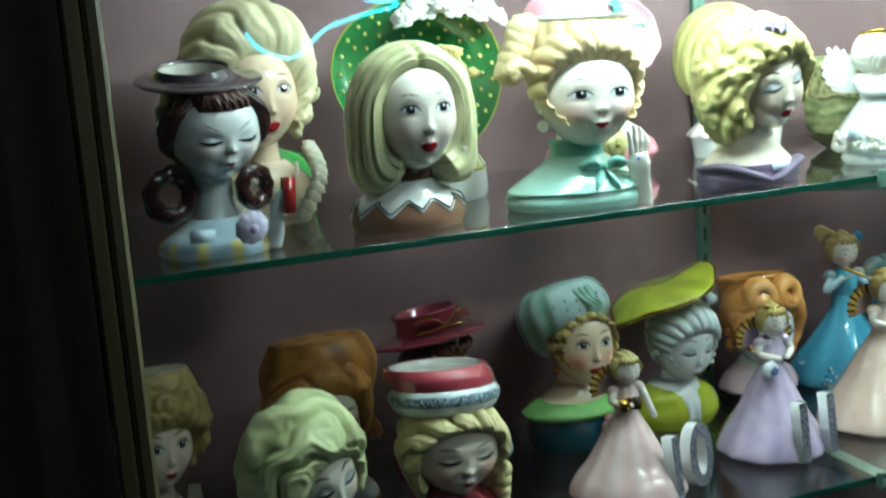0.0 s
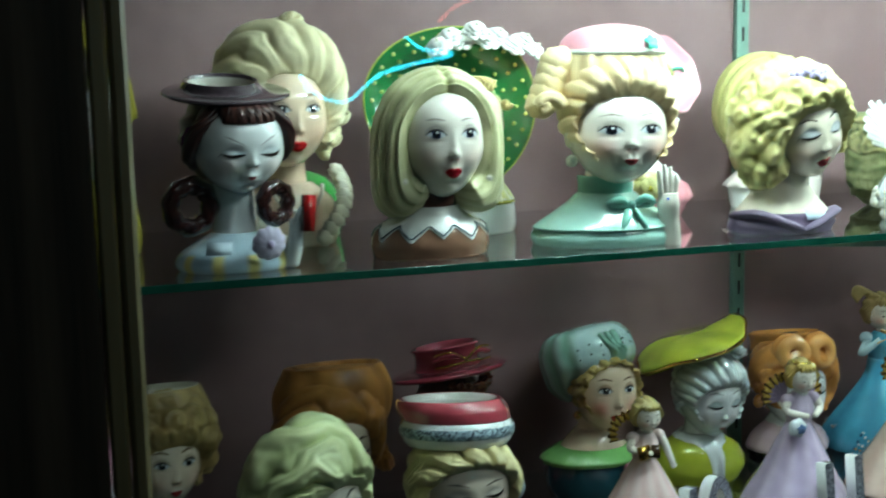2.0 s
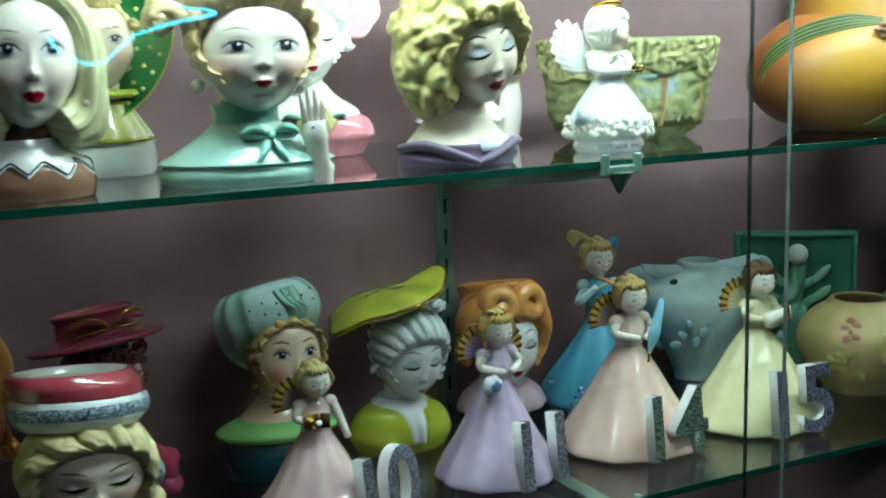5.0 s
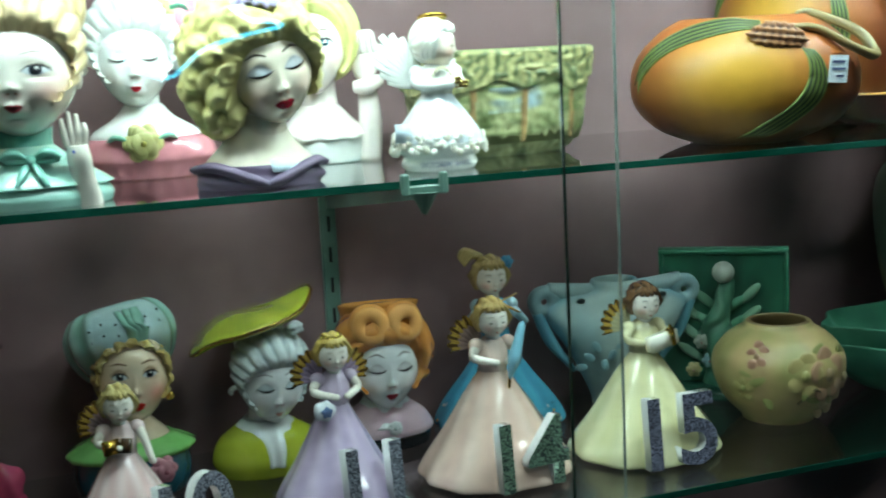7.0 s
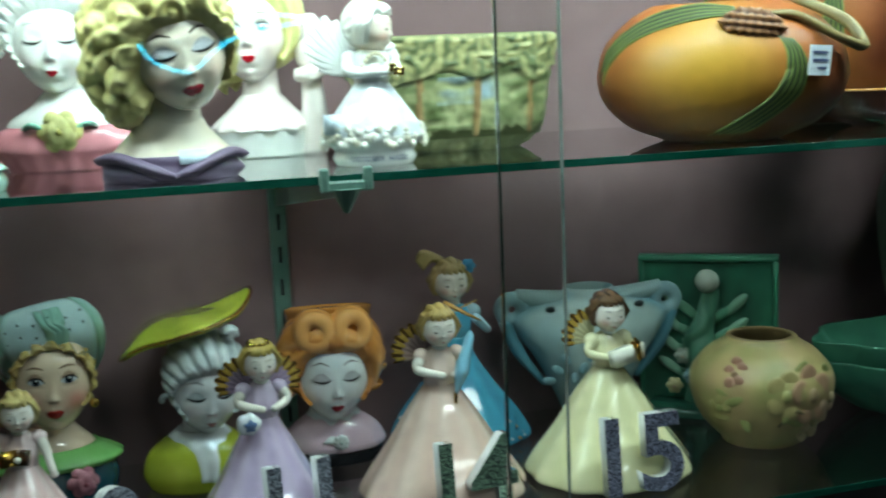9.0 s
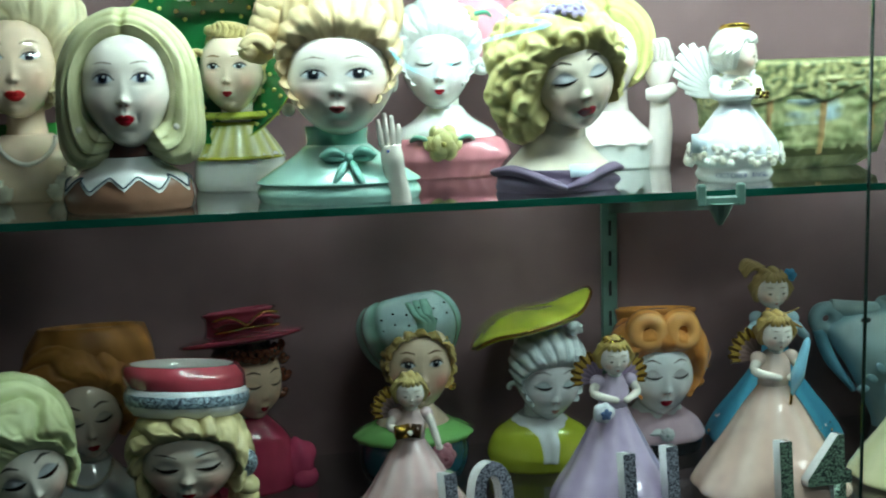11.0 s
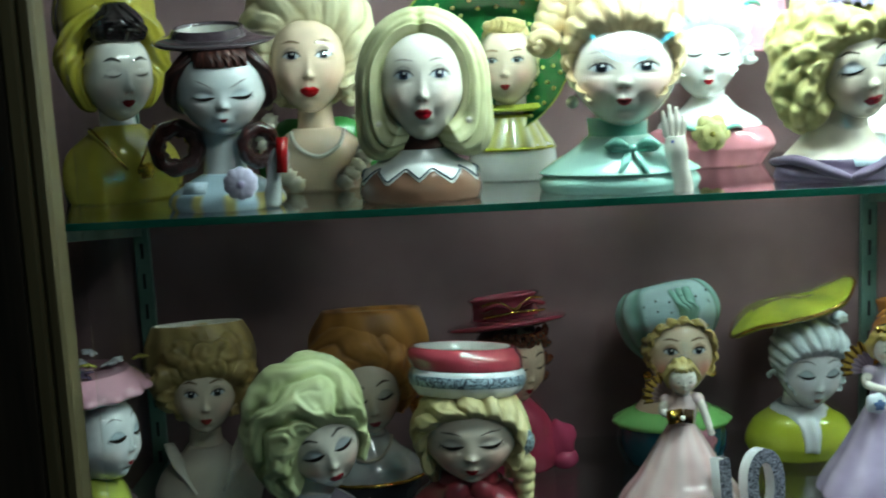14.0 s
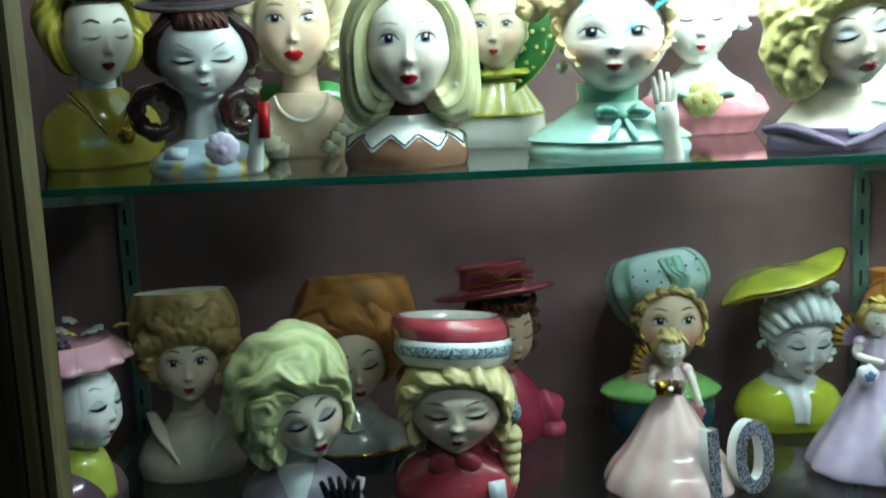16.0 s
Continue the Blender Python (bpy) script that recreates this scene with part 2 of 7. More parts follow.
    def petals(self, at, R, count, col, mat=0, rot=(0, 0, 0), heart=None, layers=1, lift=0.35):
        """A small china flower facing -y."""
        E = Matrix.Translation(at) @ Euler([radians(a) for a in rot]).to_matrix().to_4x4()
        keep = self.M.copy()
        for layer in range(layers):
            size = R * (1 - 0.3 * layer)
            for i in range(count):
                a = 360 * i / count + 25 * layer
                self.M = keep @ E @ pose(0, -0.1 * R * layer, 0, 0, a, 0)
                self.blob((0, -0.2 * size, size * 0.58), (size * 0.4, size * 0.16, size * 0.46), col, mat, (-20 - 15 * layer, 0, 0), 10, 6)
        self.M = keep @ E
        self.blob((0, -0.35 * R, 0), (R * 0.28, R * 0.2, R * 0.28), heart if heart is not None else col, mat, n=10, k=6)
        self.M = keep

    def rose(self, at, R, col, dark, mat=0, rot=(0, 0, 0)):
        E = Matrix.Translation(at) @ Euler([radians(a) for a in rot]).to_matrix().to_4x4()
        keep = self.M.copy()
        self.M = keep @ E
        for layer, (rad, cnt) in enumerate(((0.85, 6), (0.6, 5), (0.32, 4))):
            for i in range(cnt):
                a = 2 * np.pi * i / cnt + layer * 0.6
                self.blob((R * rad * 0.75 * np.cos(a), -R * 0.22 * layer, R * rad * 0.75 * np.sin(a)), (R * 0.42, R * 0.2, R * 0.42),
                          np.array(col) * (1 - 0.1 * layer), mat, (0, 0, 0), 10, 6)
        self.blob((0, -R * 0.7, 0), (R * 0.16, R * 0.16, R * 0.16), dark, mat, n=8, k=6)
        self.M = keep

    def plate(self, at, w, h, col, mat=0, rot=(0, 0, 0), thick=0.0008):
        """A small flat tag or panel facing -y."""
        E = np.array(Euler([radians(a) for a in rot]).to_matrix())
        pts = [E @ np.array([sx * w / 2, sy * thick / 2, sz * h / 2]) + at for sx in (-1, 1) for sy in (-1, 1) for sz in (-1, 1)]
        self.add(pts, [(0, 1, 3, 2), (4, 6, 7, 5), (0, 4, 5, 1), (2, 3, 7, 6), (0, 2, 6, 4), (1, 5, 7, 3)], col, mat)

    def figures(self, text, at, size, col, mat=3, rot=(0, 0, 0), depth=0.012, side=(0.75, 0.75, 0.75)):
        """Raised characters facing -y, their lower middle at the given place."""
        cu = bpy.data.curves.new("digits", "FONT")
        cu.body, cu.size, cu.extrude, cu.align_x, cu.offset, cu.resolution_u = text, size, depth / 2, "CENTER", size * 0.022, 6
        tmp = bpy.data.objects.new("digits", cu)
        scene.collection.objects.link(tmp)
        bpy.context.view_layer.update()
        me = bpy.data.meshes.new_from_object(tmp.evaluated_get(bpy.context.evaluated_depsgraph_get()))
        E = np.array((Matrix.Translation(at) @ Euler([radians(a) for a in rot]).to_matrix().to_4x4() @ pose(0, 0, 0, 90, 0, 0)))
        pts = np.array([v.co[:] for v in me.vertices])
        front = [tuple(p.vertices) for p in me.polygons if p.normal.z > 0.5]
        rest = [tuple(p.vertices) for p in me.polygons if p.normal.z <= 0.5]
        pts = pts @ E[:3, :3].T + E[:3, 3]
        self.add(pts, rest, side, 0)
        self.add(pts, front, col, mat)
        bpy.data.objects.remove(tmp), bpy.data.curves.remove(cu), bpy.data.meshes.remove(me)

    def thing(self, name, m, label, category, group=""):
        me = bpy.data.meshes.new(name)
        me.from_pydata(np.concatenate(self.v).tolist(), [], self.f)
        for mat in CLAYS:
            me.materials.append(mat)
        me.polygons.foreach_set("material_index", self.m)
        me.polygons.foreach_set("use_smooth", [len(f) <= 4 for f in self.f])
        col = np.concatenate(self.c).clip(0, 1)
        at = me.attributes.new("paint", "FLOAT_COLOR", "POINT")
        at.data.foreach_set("color", np.hstack([col, np.ones((len(col), 1))]).ravel())
        me.update()
        ob = new(name, me)
        ob.matrix_world = m
        return tagged(ob, label, category, group)


def blend(a, b, f):
    return np.array(a) + (np.array(b) - np.array(a)) * np.clip(f, 0, 1)


SKIN, PALE, BLUSH = srgb("efe6da"), srgb("e9ecec"), srgb("e0917c")
RED, DARKLASH, WHITE, IVORY = srgb("a8101c"), srgb("231a18"), srgb("f0f0ec"), srgb("ece4d0")
GILT = srgb("c9a04a")


class Head:
    """A moulded china face looking along -y, with painted features."""

    def __init__(self, clay, at, a, b, h, yaw=0, pitch=0, roll=0, skin=SKIN, blush=0.35, jaw=0.34, nose=1.0, ev=0.14, fine=(150, 170)):
        self.c, self.a, self.b, self.h, self.jaw, self.nose, self.ev = clay, a, b, h, jaw, nose, ev
        self.skin = np.array(skin)
        self.base = clay.M.copy()
        clay.M = self.M = self.base @ pose(*at, pitch, 0, yaw) @ pose(0, 0, 0, 0, roll, 0)
        n, k = fine
        lon = np.linspace(0, 2 * np.pi, n, endpoint=False)
        lon = lon - 0.75 * np.sin(lon)
        lat = np.linspace(-1, 1, k + 1) * np.pi / 2 * 0.985
        lat = lat - 0.2 * np.sin(2 * lat)
        lon, lat = np.meshgrid(lon, lat)
        self.P = self.point(lon, lat)
        self.U, self.V, self.front = np.sin(lon) * np.cos(lat), np.sin(lat), np.cos(lon) > 0.05
        self.soft = 0.016 if n > 100 else 0.05
        self.cols = np.tile(self.skin, self.U.shape + (1,)).astype(float)
        U, V = np.abs(self.U), self.V
        self.dab(np.exp(-((U - 0.55) / 0.26) ** 2 - ((V + 0.27) / 0.22) ** 2) * blush, BLUSH)
        self.dab(np.exp(-((U - 0.1) / 0.05) ** 2 - ((V + 0.3) / 0.04) ** 2) * 0.35, BLUSH)

    def point(self, lon, lat, off=0.0):
        d = np.stack([np.sin(lon) * np.cos(lat), -np.cos(lon) * np.cos(lat), np.sin(lat)], -1)
        u, v = np.abs(d[..., 0]), d[..., 2]
        full = (np.abs(d) ** 2.3).sum(-1) ** (-1 / 2.3)
        low = np.clip(-v - 0.1, 0, 1)
        w = 1 - self.jaw * 0.9 * low ** 1.3 + 0.03 * np.exp(-((v + 0.22) / 0.25) ** 2)

        def bump(size, u0, su, v0, sv):
            return size * np.exp(-((u - u0) / su) ** 2 - ((v - v0) / sv) ** 2)

        ev, ns = self.ev, self.nose
        nv = np.clip((ev + 0.16 - v) / (ev + 0.36), 0, 1) ** 1.5 * (v > -0.2) + np.exp(-((v + 0.2) / 0.05) ** 2) * (v <= -0.2)
        g = ns * 0.085 * nv * np.exp(-(u / (0.08 + 0.03 * nv)) ** 2) + bump(0.085 * ns, 0, 0.085, -0.175, 0.065) + bump(0.035 * ns, 0.095, 0.045, -0.215, 0.045)
        g += bump(-0.06, 0.36, 0.17, ev + 0.02, 0.11) + bump(0.055, 0.4, 0.15, ev - 0.005, 0.08) + bump(-0.02, 0.42, 0.17, ev - 0.1, 0.04)
        g += bump(0.012, 0.36, 0.24, ev + 0.23, 0.1)
        g += bump(0.075, 0, 0.2, -0.5, 0.13) + bump(0.02, 0.055, 0.075, -0.455, 0.04) + bump(0.028, 0, 0.11, -0.56, 0.045) + bump(-0.02, 0, 0.16, -0.5, 0.018)
        g += bump(-0.012, 0, 0.03, -0.36, 0.06) + bump(-0.05, 0, 0.16, -0.67, 0.05) + bump(0.12, 0, 0.24, -0.83, 0.12)
        g += bump(0.055, 0.52, 0.22, -0.3, 0.2) + bump(-0.025, 0.27, 0.05, -0.48, 0.06)
        g = np.where(d[..., 1] < 0, g, 0.0) * np.clip(-d[..., 1] * 2.2, 0, 1)
        return np.stack([self.a * d[..., 0] * w * full, self.b * (d[..., 1] * full - g), self.h * v * full ** 0.5], -1) + off * d

    def dab(self, mask, col):
        m = np.clip(mask * self.front, 0, 1)[..., None]
        self.cols = self.cols * (1 - m) + np.array(col, float) * m

    def stroke(self, pts, col, off=0.0, steps=24, mat=0):
        """Brushed paint on the face: rows of u, v, half height."""
        R = smooth_curve(pts, steps)
        R = R[np.argsort(R[:, 0])]
        v, w = np.interp(self.U, R[:, 0], R[:, 1]), np.interp(self.U, R[:, 0], np.abs(R[:, 2]))
        m = np.clip((w - np.abs(self.V - v)) / self.soft + 0.5, 0, 1) * (self.U > R[0, 0]) * (self.U < R[-1, 0])
        self.dab(m, col)

    def line(self, pts, col, alpha=1.0, steps=16):
        """A brush line that may run any way: rows of u, v, radius."""
        near = np.full(self.U.shape, 9.0)
        for u, v, w in smooth_curve(pts, steps):
            near = np.minimum(near, np.hypot(self.U - u, self.V - v) - 1.45 * w - 0.002)
        self.dab(alpha * np.clip(0.5 - near / self.soft, 0, 1), col)

    def lips(self, col=RED, u=0.0, wide=0.19, v=-0.50):
        wide *= 1.32
        x = np.clip(np.abs(self.U - u) / wide, 0, 1)
        rise = v + 0.025 * x ** 2
        top = rise + wide * (0.42 * (1 - x ** 2) ** 0.75 - 0.1 * np.exp(-(x / 0.2) ** 2))
        low = rise - wide * 0.46 * (1 - x ** 2) ** 0.7
        inside = np.abs(self.U - u) < wide
        self.dab(np.clip((np.minimum(top - self.V, self.V - low)) / self.soft + 0.4, 0, 1) * inside, col)
        self.stroke([(u - wide * 0.9, v + 0.02, 0.003), (u, v - 0.004, 0.006), (u + wide * 0.9, v + 0.02, 0.003)], np.array(col) * 0.4)

    def eye_open(self, side, iris, lid=None, size=1.0, v=None):
        v = self.ev if v is None else v
        u, s = 0.4 * side, size * 1.22
        if lid is not None:
            self.line([(u - 0.14 * s, v + 0.075 * s, 0.02), (u, v + 0.11 * s, 0.04), (u + 0.14 * s, v + 0.075 * s, 0.02)], lid, 0.7)
        x = np.clip((self.U - u) / (0.185 * s), -1, 1)
        hi, lo = v + 0.078 * s * (1 - x ** 2) ** 0.8, v - 0.05 * s * (1 - x ** 2)
        almond = np.clip(np.minimum(hi - self.V, self.V - lo) / self.soft + 0.3, 0, 1) * (np.abs(self.U - u) < 0.185 * s)
        self.dab(almond, srgb("d5dade"))
        rr = np.hypot(self.U - u, self.V - v - 0.016 * s)
        for rad, col in ((0.088 * s, np.array(iris) * 0.4), (0.052 * s, srgb("0c0c12"))):
            self.dab(almond * np.clip((rad - rr) / self.soft + 0.5, 0, 1), col)
        self.line([(u + 0.02, v + 0.045 * s, 0.012), (u + 0.024, v + 0.045 * s, 0.012)], WHITE, 1.0, 3)
        self.line([(u - 0.185 * s, v + 0.005, 0.006), (u - 0.1 * s, v + 0.062 * s, 0.011), (u + 0.02, v + 0.08 * s, 0.013), (u + 0.12 * s, v + 0.056 * s, 0.012), (u + 0.195 * s, v + 0.0, 0.008)], DARKLASH)
        self.line([(u - 0.13 * s, v - 0.032 * s, 0.002), (u, v - 0.054 * s, 0.004), (u + 0.13 * s, v - 0.032 * s, 0.002)], srgb("6a4a40"), 0.6)
        self.line([(u - 0.15 * s, v + 0.095 * s, 0.002), (u, v + 0.135 * s, 0.005), (u + 0.16 * s, v + 0.09 * s, 0.002)], srgb("7a5a4c"), 0.5)
        for i in range(5):
            uu = u + side * (0.03 + 0.036 * i) * s
            self.line([(uu, v + (0.078 - 0.013 * i) * s, 0.006), (uu + side * 0.03, v + (0.12 - 0.014 * i) * s, 0.002)], DARKLASH, 0.8, 6)

    def eye_shut(self, side, lid=None, size=1.0, v=None, heavy=0.02, slant=0.0):
        v = self.ev - 0.03 if v is None else v + self.ev - 0.02
        u, s = 0.4 * side, size * 1.2
        q = slant * side
        if lid is not None:
            x = np.clip((self.U - u) / (0.2 * s), -1, 1)
            self.dab(0.75 * np.clip((0.135 * s * (1 - x ** 2) - np.abs(self.V - v - 0.02)) / 0.06, 0, 1) * (self.V > v - 0.03), lid)
        self.line([(u - 0.2 * s, v + 0.02 - q, 0.004), (u - 0.1 * s, v - 0.028, heavy * 0.7), (u + 0.02, v - 0.042, heavy), (u + 0.12 * s, v - 0.022, heavy * 0.85), (u + 0.2 * s, v + 0.024 + q, 0.006)], DARKLASH)
        self.line([(u - 0.16 * s, v + 0.075, 0.002), (u, v + 0.11 * s, 0.005), (u + 0.17 * s, v + 0.07, 0.002)], srgb("6a5048"), 0.5)
        for i in range(6):
            uu = u + side * (-0.08 + 0.052 * i) * s
            vv = v - 0.04 + 0.008 * abs(i - 2)
            self.line([(uu, vv, 0.008), (uu + side * 0.022, vv - 0.03, 0.006), (uu + side * 0.04, vv - 0.05 * s, 0.002)], DARKLASH, 0.85, 6)

    def brow(self, side, col, v=0.27, arch=0.07, slant=0.0, w=0.014, u=0.4):
        v = v + self.ev - 0.03
        self.line([(side * (u - 0.2), v + 0.5 * arch - slant, w * 0.8), (side * u, v + arch, w * 1.1), (side * (u + 0.2), v + slant + arch * 0.3, w * 0.3)], np.array(col) * 0.7, 0.95)

    def nostrils(self):
        for s in (-1, 1):
            self.line([(s * 0.05, -0.275, 0.012), (s * 0.075, -0.27, 0.01)], srgb("9c5f54"), 0.8, 4)

    def hair(self, line, out, col, dark, puff=0.16, back=1.0, comb=(10, 0.0), amp=0.05, curls=0, curl=0.25, seed=1, mat=1, parted=False, mid=0.15, drop=0.5, sway=0.8, hung=128):
        """One moulded mass of hair round the face. line and out: degrees from the crown (towards +x) and
        distance from the head's middle, in half widths, of the hairline and of the outline."""
        n, k = 216, 74
        phi = np.linspace(-np.pi, np.pi, n, endpoint=False)

        def round_trip(rows):
            deg = np.array([r[0] for r in rows], float)
            val = np.array([r[1] for r in rows], float)
            o = np.argsort(deg)
            q = np.interp(np.degrees(phi), deg[o], val[o], period=360)
            for _ in range(3):
                q = (np.roll(q, 3) + np.roll(q, -3) + np.roll(q, 6) + np.roll(q, -6) + q) / 5
            return q * self.a

        L, S = round_trip(line), round_trip(out)
        sx, cz = np.sin(phi), np.cos(phi)
        inner = np.clip(1 - (L * sx / (self.a * 1.06)) ** 2 - (L * cz / (self.h * 1.06)) ** 2, 0.02, 1)
        hang = np.clip((np.abs(np.degrees(phi)) - hung) / 22, 0, 1)
        y0 = -self.b * np.sqrt(inner) * (1 - hang) + self.b * drop * hang
        ym = self.b * (mid + 0.25 * hang)
        psi = np.concatenate([np.linspace(0, np.pi / 2, int(k * 0.68), endpoint=False), np.linspace(np.pi / 2, np.pi * 0.985, k - int(k * 0.68))])
        C, D = np.meshgrid(phi, psi)
        fr = D <= np.pi / 2
        r = np.where(fr, L + (S - L) * np.sin(D) ** 0.85, S * np.sin(D))
        y = np.where(fr, ym - (ym - y0) * np.cos(D), ym - self.b * back * np.cos(D))
        y = y - np.where(fr, self.b * puff * np.sin(np.clip(D / 0.45, 0, 1) * np.pi / 2) * np.cos(D) * (1 - hang), 0)
        warp = np.array([noise.noise(Vector((2.2 * math.sin(p), 2.2 * math.cos(p), q * 1.4 + seed * 7))) for q in psi for p in phi]).reshape(C.shape)
        fine = np.array([noise.noise(Vector((7 * math.sin(p), 7 * math.cos(p), q * 4 + seed))) for q in psi for p in phi]).reshape(C.shape)
        g = comb[0] * C + comb[1] * D + sway * warp
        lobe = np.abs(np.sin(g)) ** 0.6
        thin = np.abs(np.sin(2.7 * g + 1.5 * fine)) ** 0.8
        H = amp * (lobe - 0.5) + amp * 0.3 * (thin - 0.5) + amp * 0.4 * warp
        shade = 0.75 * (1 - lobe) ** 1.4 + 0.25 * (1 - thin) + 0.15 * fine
        edge = 0.3 + 0.7 * np.clip(D / 0.3, 0, 1)
        r = r + np.where(fr, 0.09 * self.a * (lobe - 0.6 + 0.6 * warp) * np.cos(D), 0)
        if curls:
            rng = np.random.default_rng(seed)
            P = np.stack([r * np.sin(C), y, r * np.cos(C)], -1)
            pick = rng.choice(np.flatnonzero((D > 0.12).ravel() & (D < 1.9).ravel()), 1500)
            cand, keep = P.reshape(-1, 3)[pick], []
            for p in cand:
                if len(keep) < curls and all(np.linalg.norm(p - o) > curl * self.a * 1.25 for o in keep):
                    keep.append(p)
            best, ang = np.full(C.shape, 9.0), np.zeros(C.shape)
            for i, p in enumerate(keep):
                d = np.linalg.norm(P - p, axis=-1) / (curl * self.a)
                al = np.arctan2(P[..., 2] - p[2], P[..., 0] - p[0]) * (-1) ** i + i
                ang = np.where(d < best, al, ang)
                best = np.minimum(d, best)
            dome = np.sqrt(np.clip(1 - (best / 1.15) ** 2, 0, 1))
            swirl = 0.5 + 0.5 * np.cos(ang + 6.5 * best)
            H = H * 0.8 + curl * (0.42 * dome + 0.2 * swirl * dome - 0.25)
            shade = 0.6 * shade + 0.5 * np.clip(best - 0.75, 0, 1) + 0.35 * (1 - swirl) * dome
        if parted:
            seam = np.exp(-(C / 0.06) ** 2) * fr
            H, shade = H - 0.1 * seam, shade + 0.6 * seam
        H = H * self.a * edge
        r = r + H * np.sin(D) ** 0.5 * np.clip(r / self.a, 0, 1)
        y = y - H * np.cos(D)
        P = np.stack([r * np.sin(C), y, r * np.cos(C)], -1)
        tuck = np.stack([L * 0.97 * sx, y0 + 0.1 * self.b, L * 0.97 * cz], -1)[None]
        P = np.concatenate([tuck, P])
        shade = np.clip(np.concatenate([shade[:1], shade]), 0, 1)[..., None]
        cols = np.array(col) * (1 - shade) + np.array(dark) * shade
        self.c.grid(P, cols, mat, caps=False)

    def ear(self, side, col=SKIN, drop=None):
        self.c.blob((side * self.a * 1.0, 0.1 * self.b, -0.08 * self.h), (self.a * 0.1, self.b * 0.16, self.h * 0.2), col, 0, n=12, k=8)
        if drop is not None:
            self.c.blob((side * self.a * 1.0, -0.08 * self.b, -0.52 * self.h), self.a * 0.13, drop, 0, n=12, k=8)

    def shell(self, lon, lat, s):
        """A place on the hair's rounded form, s times the head's size."""
        d = np.array([np.sin(lon) * np.cos(lat), -np.cos(lon) * np.cos(lat), np.sin(lat)])
        return np.array([self.a, self.b, self.h]) * d * s + np.array([0, 0.06 * self.b, 0.02 * self.h])

    def lock(self, path, radii, col, dark, groove=0.12, grooves=5, n=14, flat=0.75, mat=1):
        """A moulded strand of hair: rows of degrees round, degrees up and size."""
        pts = [self.shell(radians(lo), radians(la), s) for lo, la, s in path]
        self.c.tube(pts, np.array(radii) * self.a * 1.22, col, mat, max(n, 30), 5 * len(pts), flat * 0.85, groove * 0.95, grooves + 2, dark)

    def cap(self, col, dark, s=1.08, back=0.42, up=0.12, ridges=16, amp=0.035, mat=1, squash=1.0):
        """The mass of hair behind the face."""
        k = np.array(col)

        def disp(d):
            t = math.atan2(d[0], d[2] + 0.4)
            return 1 + amp * math.sin(ridges * t + 2.5 * d[1] + 1.4 * noise.noise(Vector(d) * 2.0))

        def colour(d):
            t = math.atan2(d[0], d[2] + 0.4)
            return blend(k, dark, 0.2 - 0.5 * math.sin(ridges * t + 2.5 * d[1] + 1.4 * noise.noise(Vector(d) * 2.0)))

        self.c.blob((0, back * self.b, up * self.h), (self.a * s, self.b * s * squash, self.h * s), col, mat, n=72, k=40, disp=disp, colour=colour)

    def curl(self, lon, lat, s, r, col, dark, mat=1, turn=0):
        """A small spiral curl lying on the hair."""
        p = self.shell(radians(lon), radians(lat), s)
        pts = []
        for i in range(9):
            a = i * 0.8 + turn
            rr = r * self.a * 0.8 * (1 - 0.09 * i)
            out = p / (np.linalg.norm(p) + 1e-9) * self.a * 0.035 * i
            pts.append(p + out + np.array([rr * np.cos(a), 0.25 * rr * np.cos(a) * np.sign(p[0] + 1e-6), rr * np.sin(a)]))
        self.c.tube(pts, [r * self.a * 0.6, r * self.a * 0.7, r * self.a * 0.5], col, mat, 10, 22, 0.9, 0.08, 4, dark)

    def done(self):
        self.c.M = self.M
        self.c.grid(self.P, self.cols, 0)
        self.c.M = self.base

# ---- the cabinet ----
SHELF, LOWER = 0.005, -0.300
FRONT, BACK, RIGHT = -0.030, 0.300, 2.3


def cabinet_shell():
    box("wall_back", (-0.15, RIGHT, BACK, BACK + 0.02, -0.75, 0.42), WALL, None, 0.0, "mauve painted back wall of the display case", "wall", "structure")
    box("wall_left", (-0.17, -0.15, -0.12, BACK + 0.02, -0.75, 0.42), SHADE_WOOD, None, 0.0, "dark lined side wall of the display case", "wall", "structure")
    box("wall_right", (RIGHT, RIGHT + 0.02, -0.12, BACK + 0.02, -0.75, 0.42), SHADE_WOOD, None, 0.0, "dark lined far side of the display case", "wall", "structure")
    box("ceiling", (-0.15, RIGHT, -0.143, BACK, 0.42, 0.44), WHITE_METAL, None, 0.0, "pale top board of the display case", "ceiling", "structure")
    box("floor", (-0.15, RIGHT, -0.10, BACK, -0.77, -0.75), DECK, None, 0.0, "dark cloth covered bottom of the display case", "floor", "structure")


def side_panel():
    top = tagged(new("front_stile"), "dark walnut laminate front panel of the display case", "panel", "", "structure")
    top.location = (0, 0, 0)
    for i, (a, b) in enumerate(((-0.62, -0.36), (-0.36, -0.19), (-0.19, -0.012))):
        box("board", (a + 0.0006, b - 0.0006, -0.143, -0.120, -0.9, 0.6), WOOD, top, 0.0015)
    box("edge_strip", (-0.0115, 0.0, -0.146, -0.118, -0.9, 0.6), EDGE_WOOD, top, 0.002, "olive brown edge strip")
    box("edge_strip", (0.0012, 0.013, -0.146, -0.119, -0.9, 0.6), EDGE_WOOD, top, 0.003, "olive brown edge strip")
    card = box("card", (-0.028, 0.004, -0.1475, -0.1467, 0.252, 0.36), PAPER, None, 0.0, "pale grey card stuck on the wooden panel", "card")
    return top


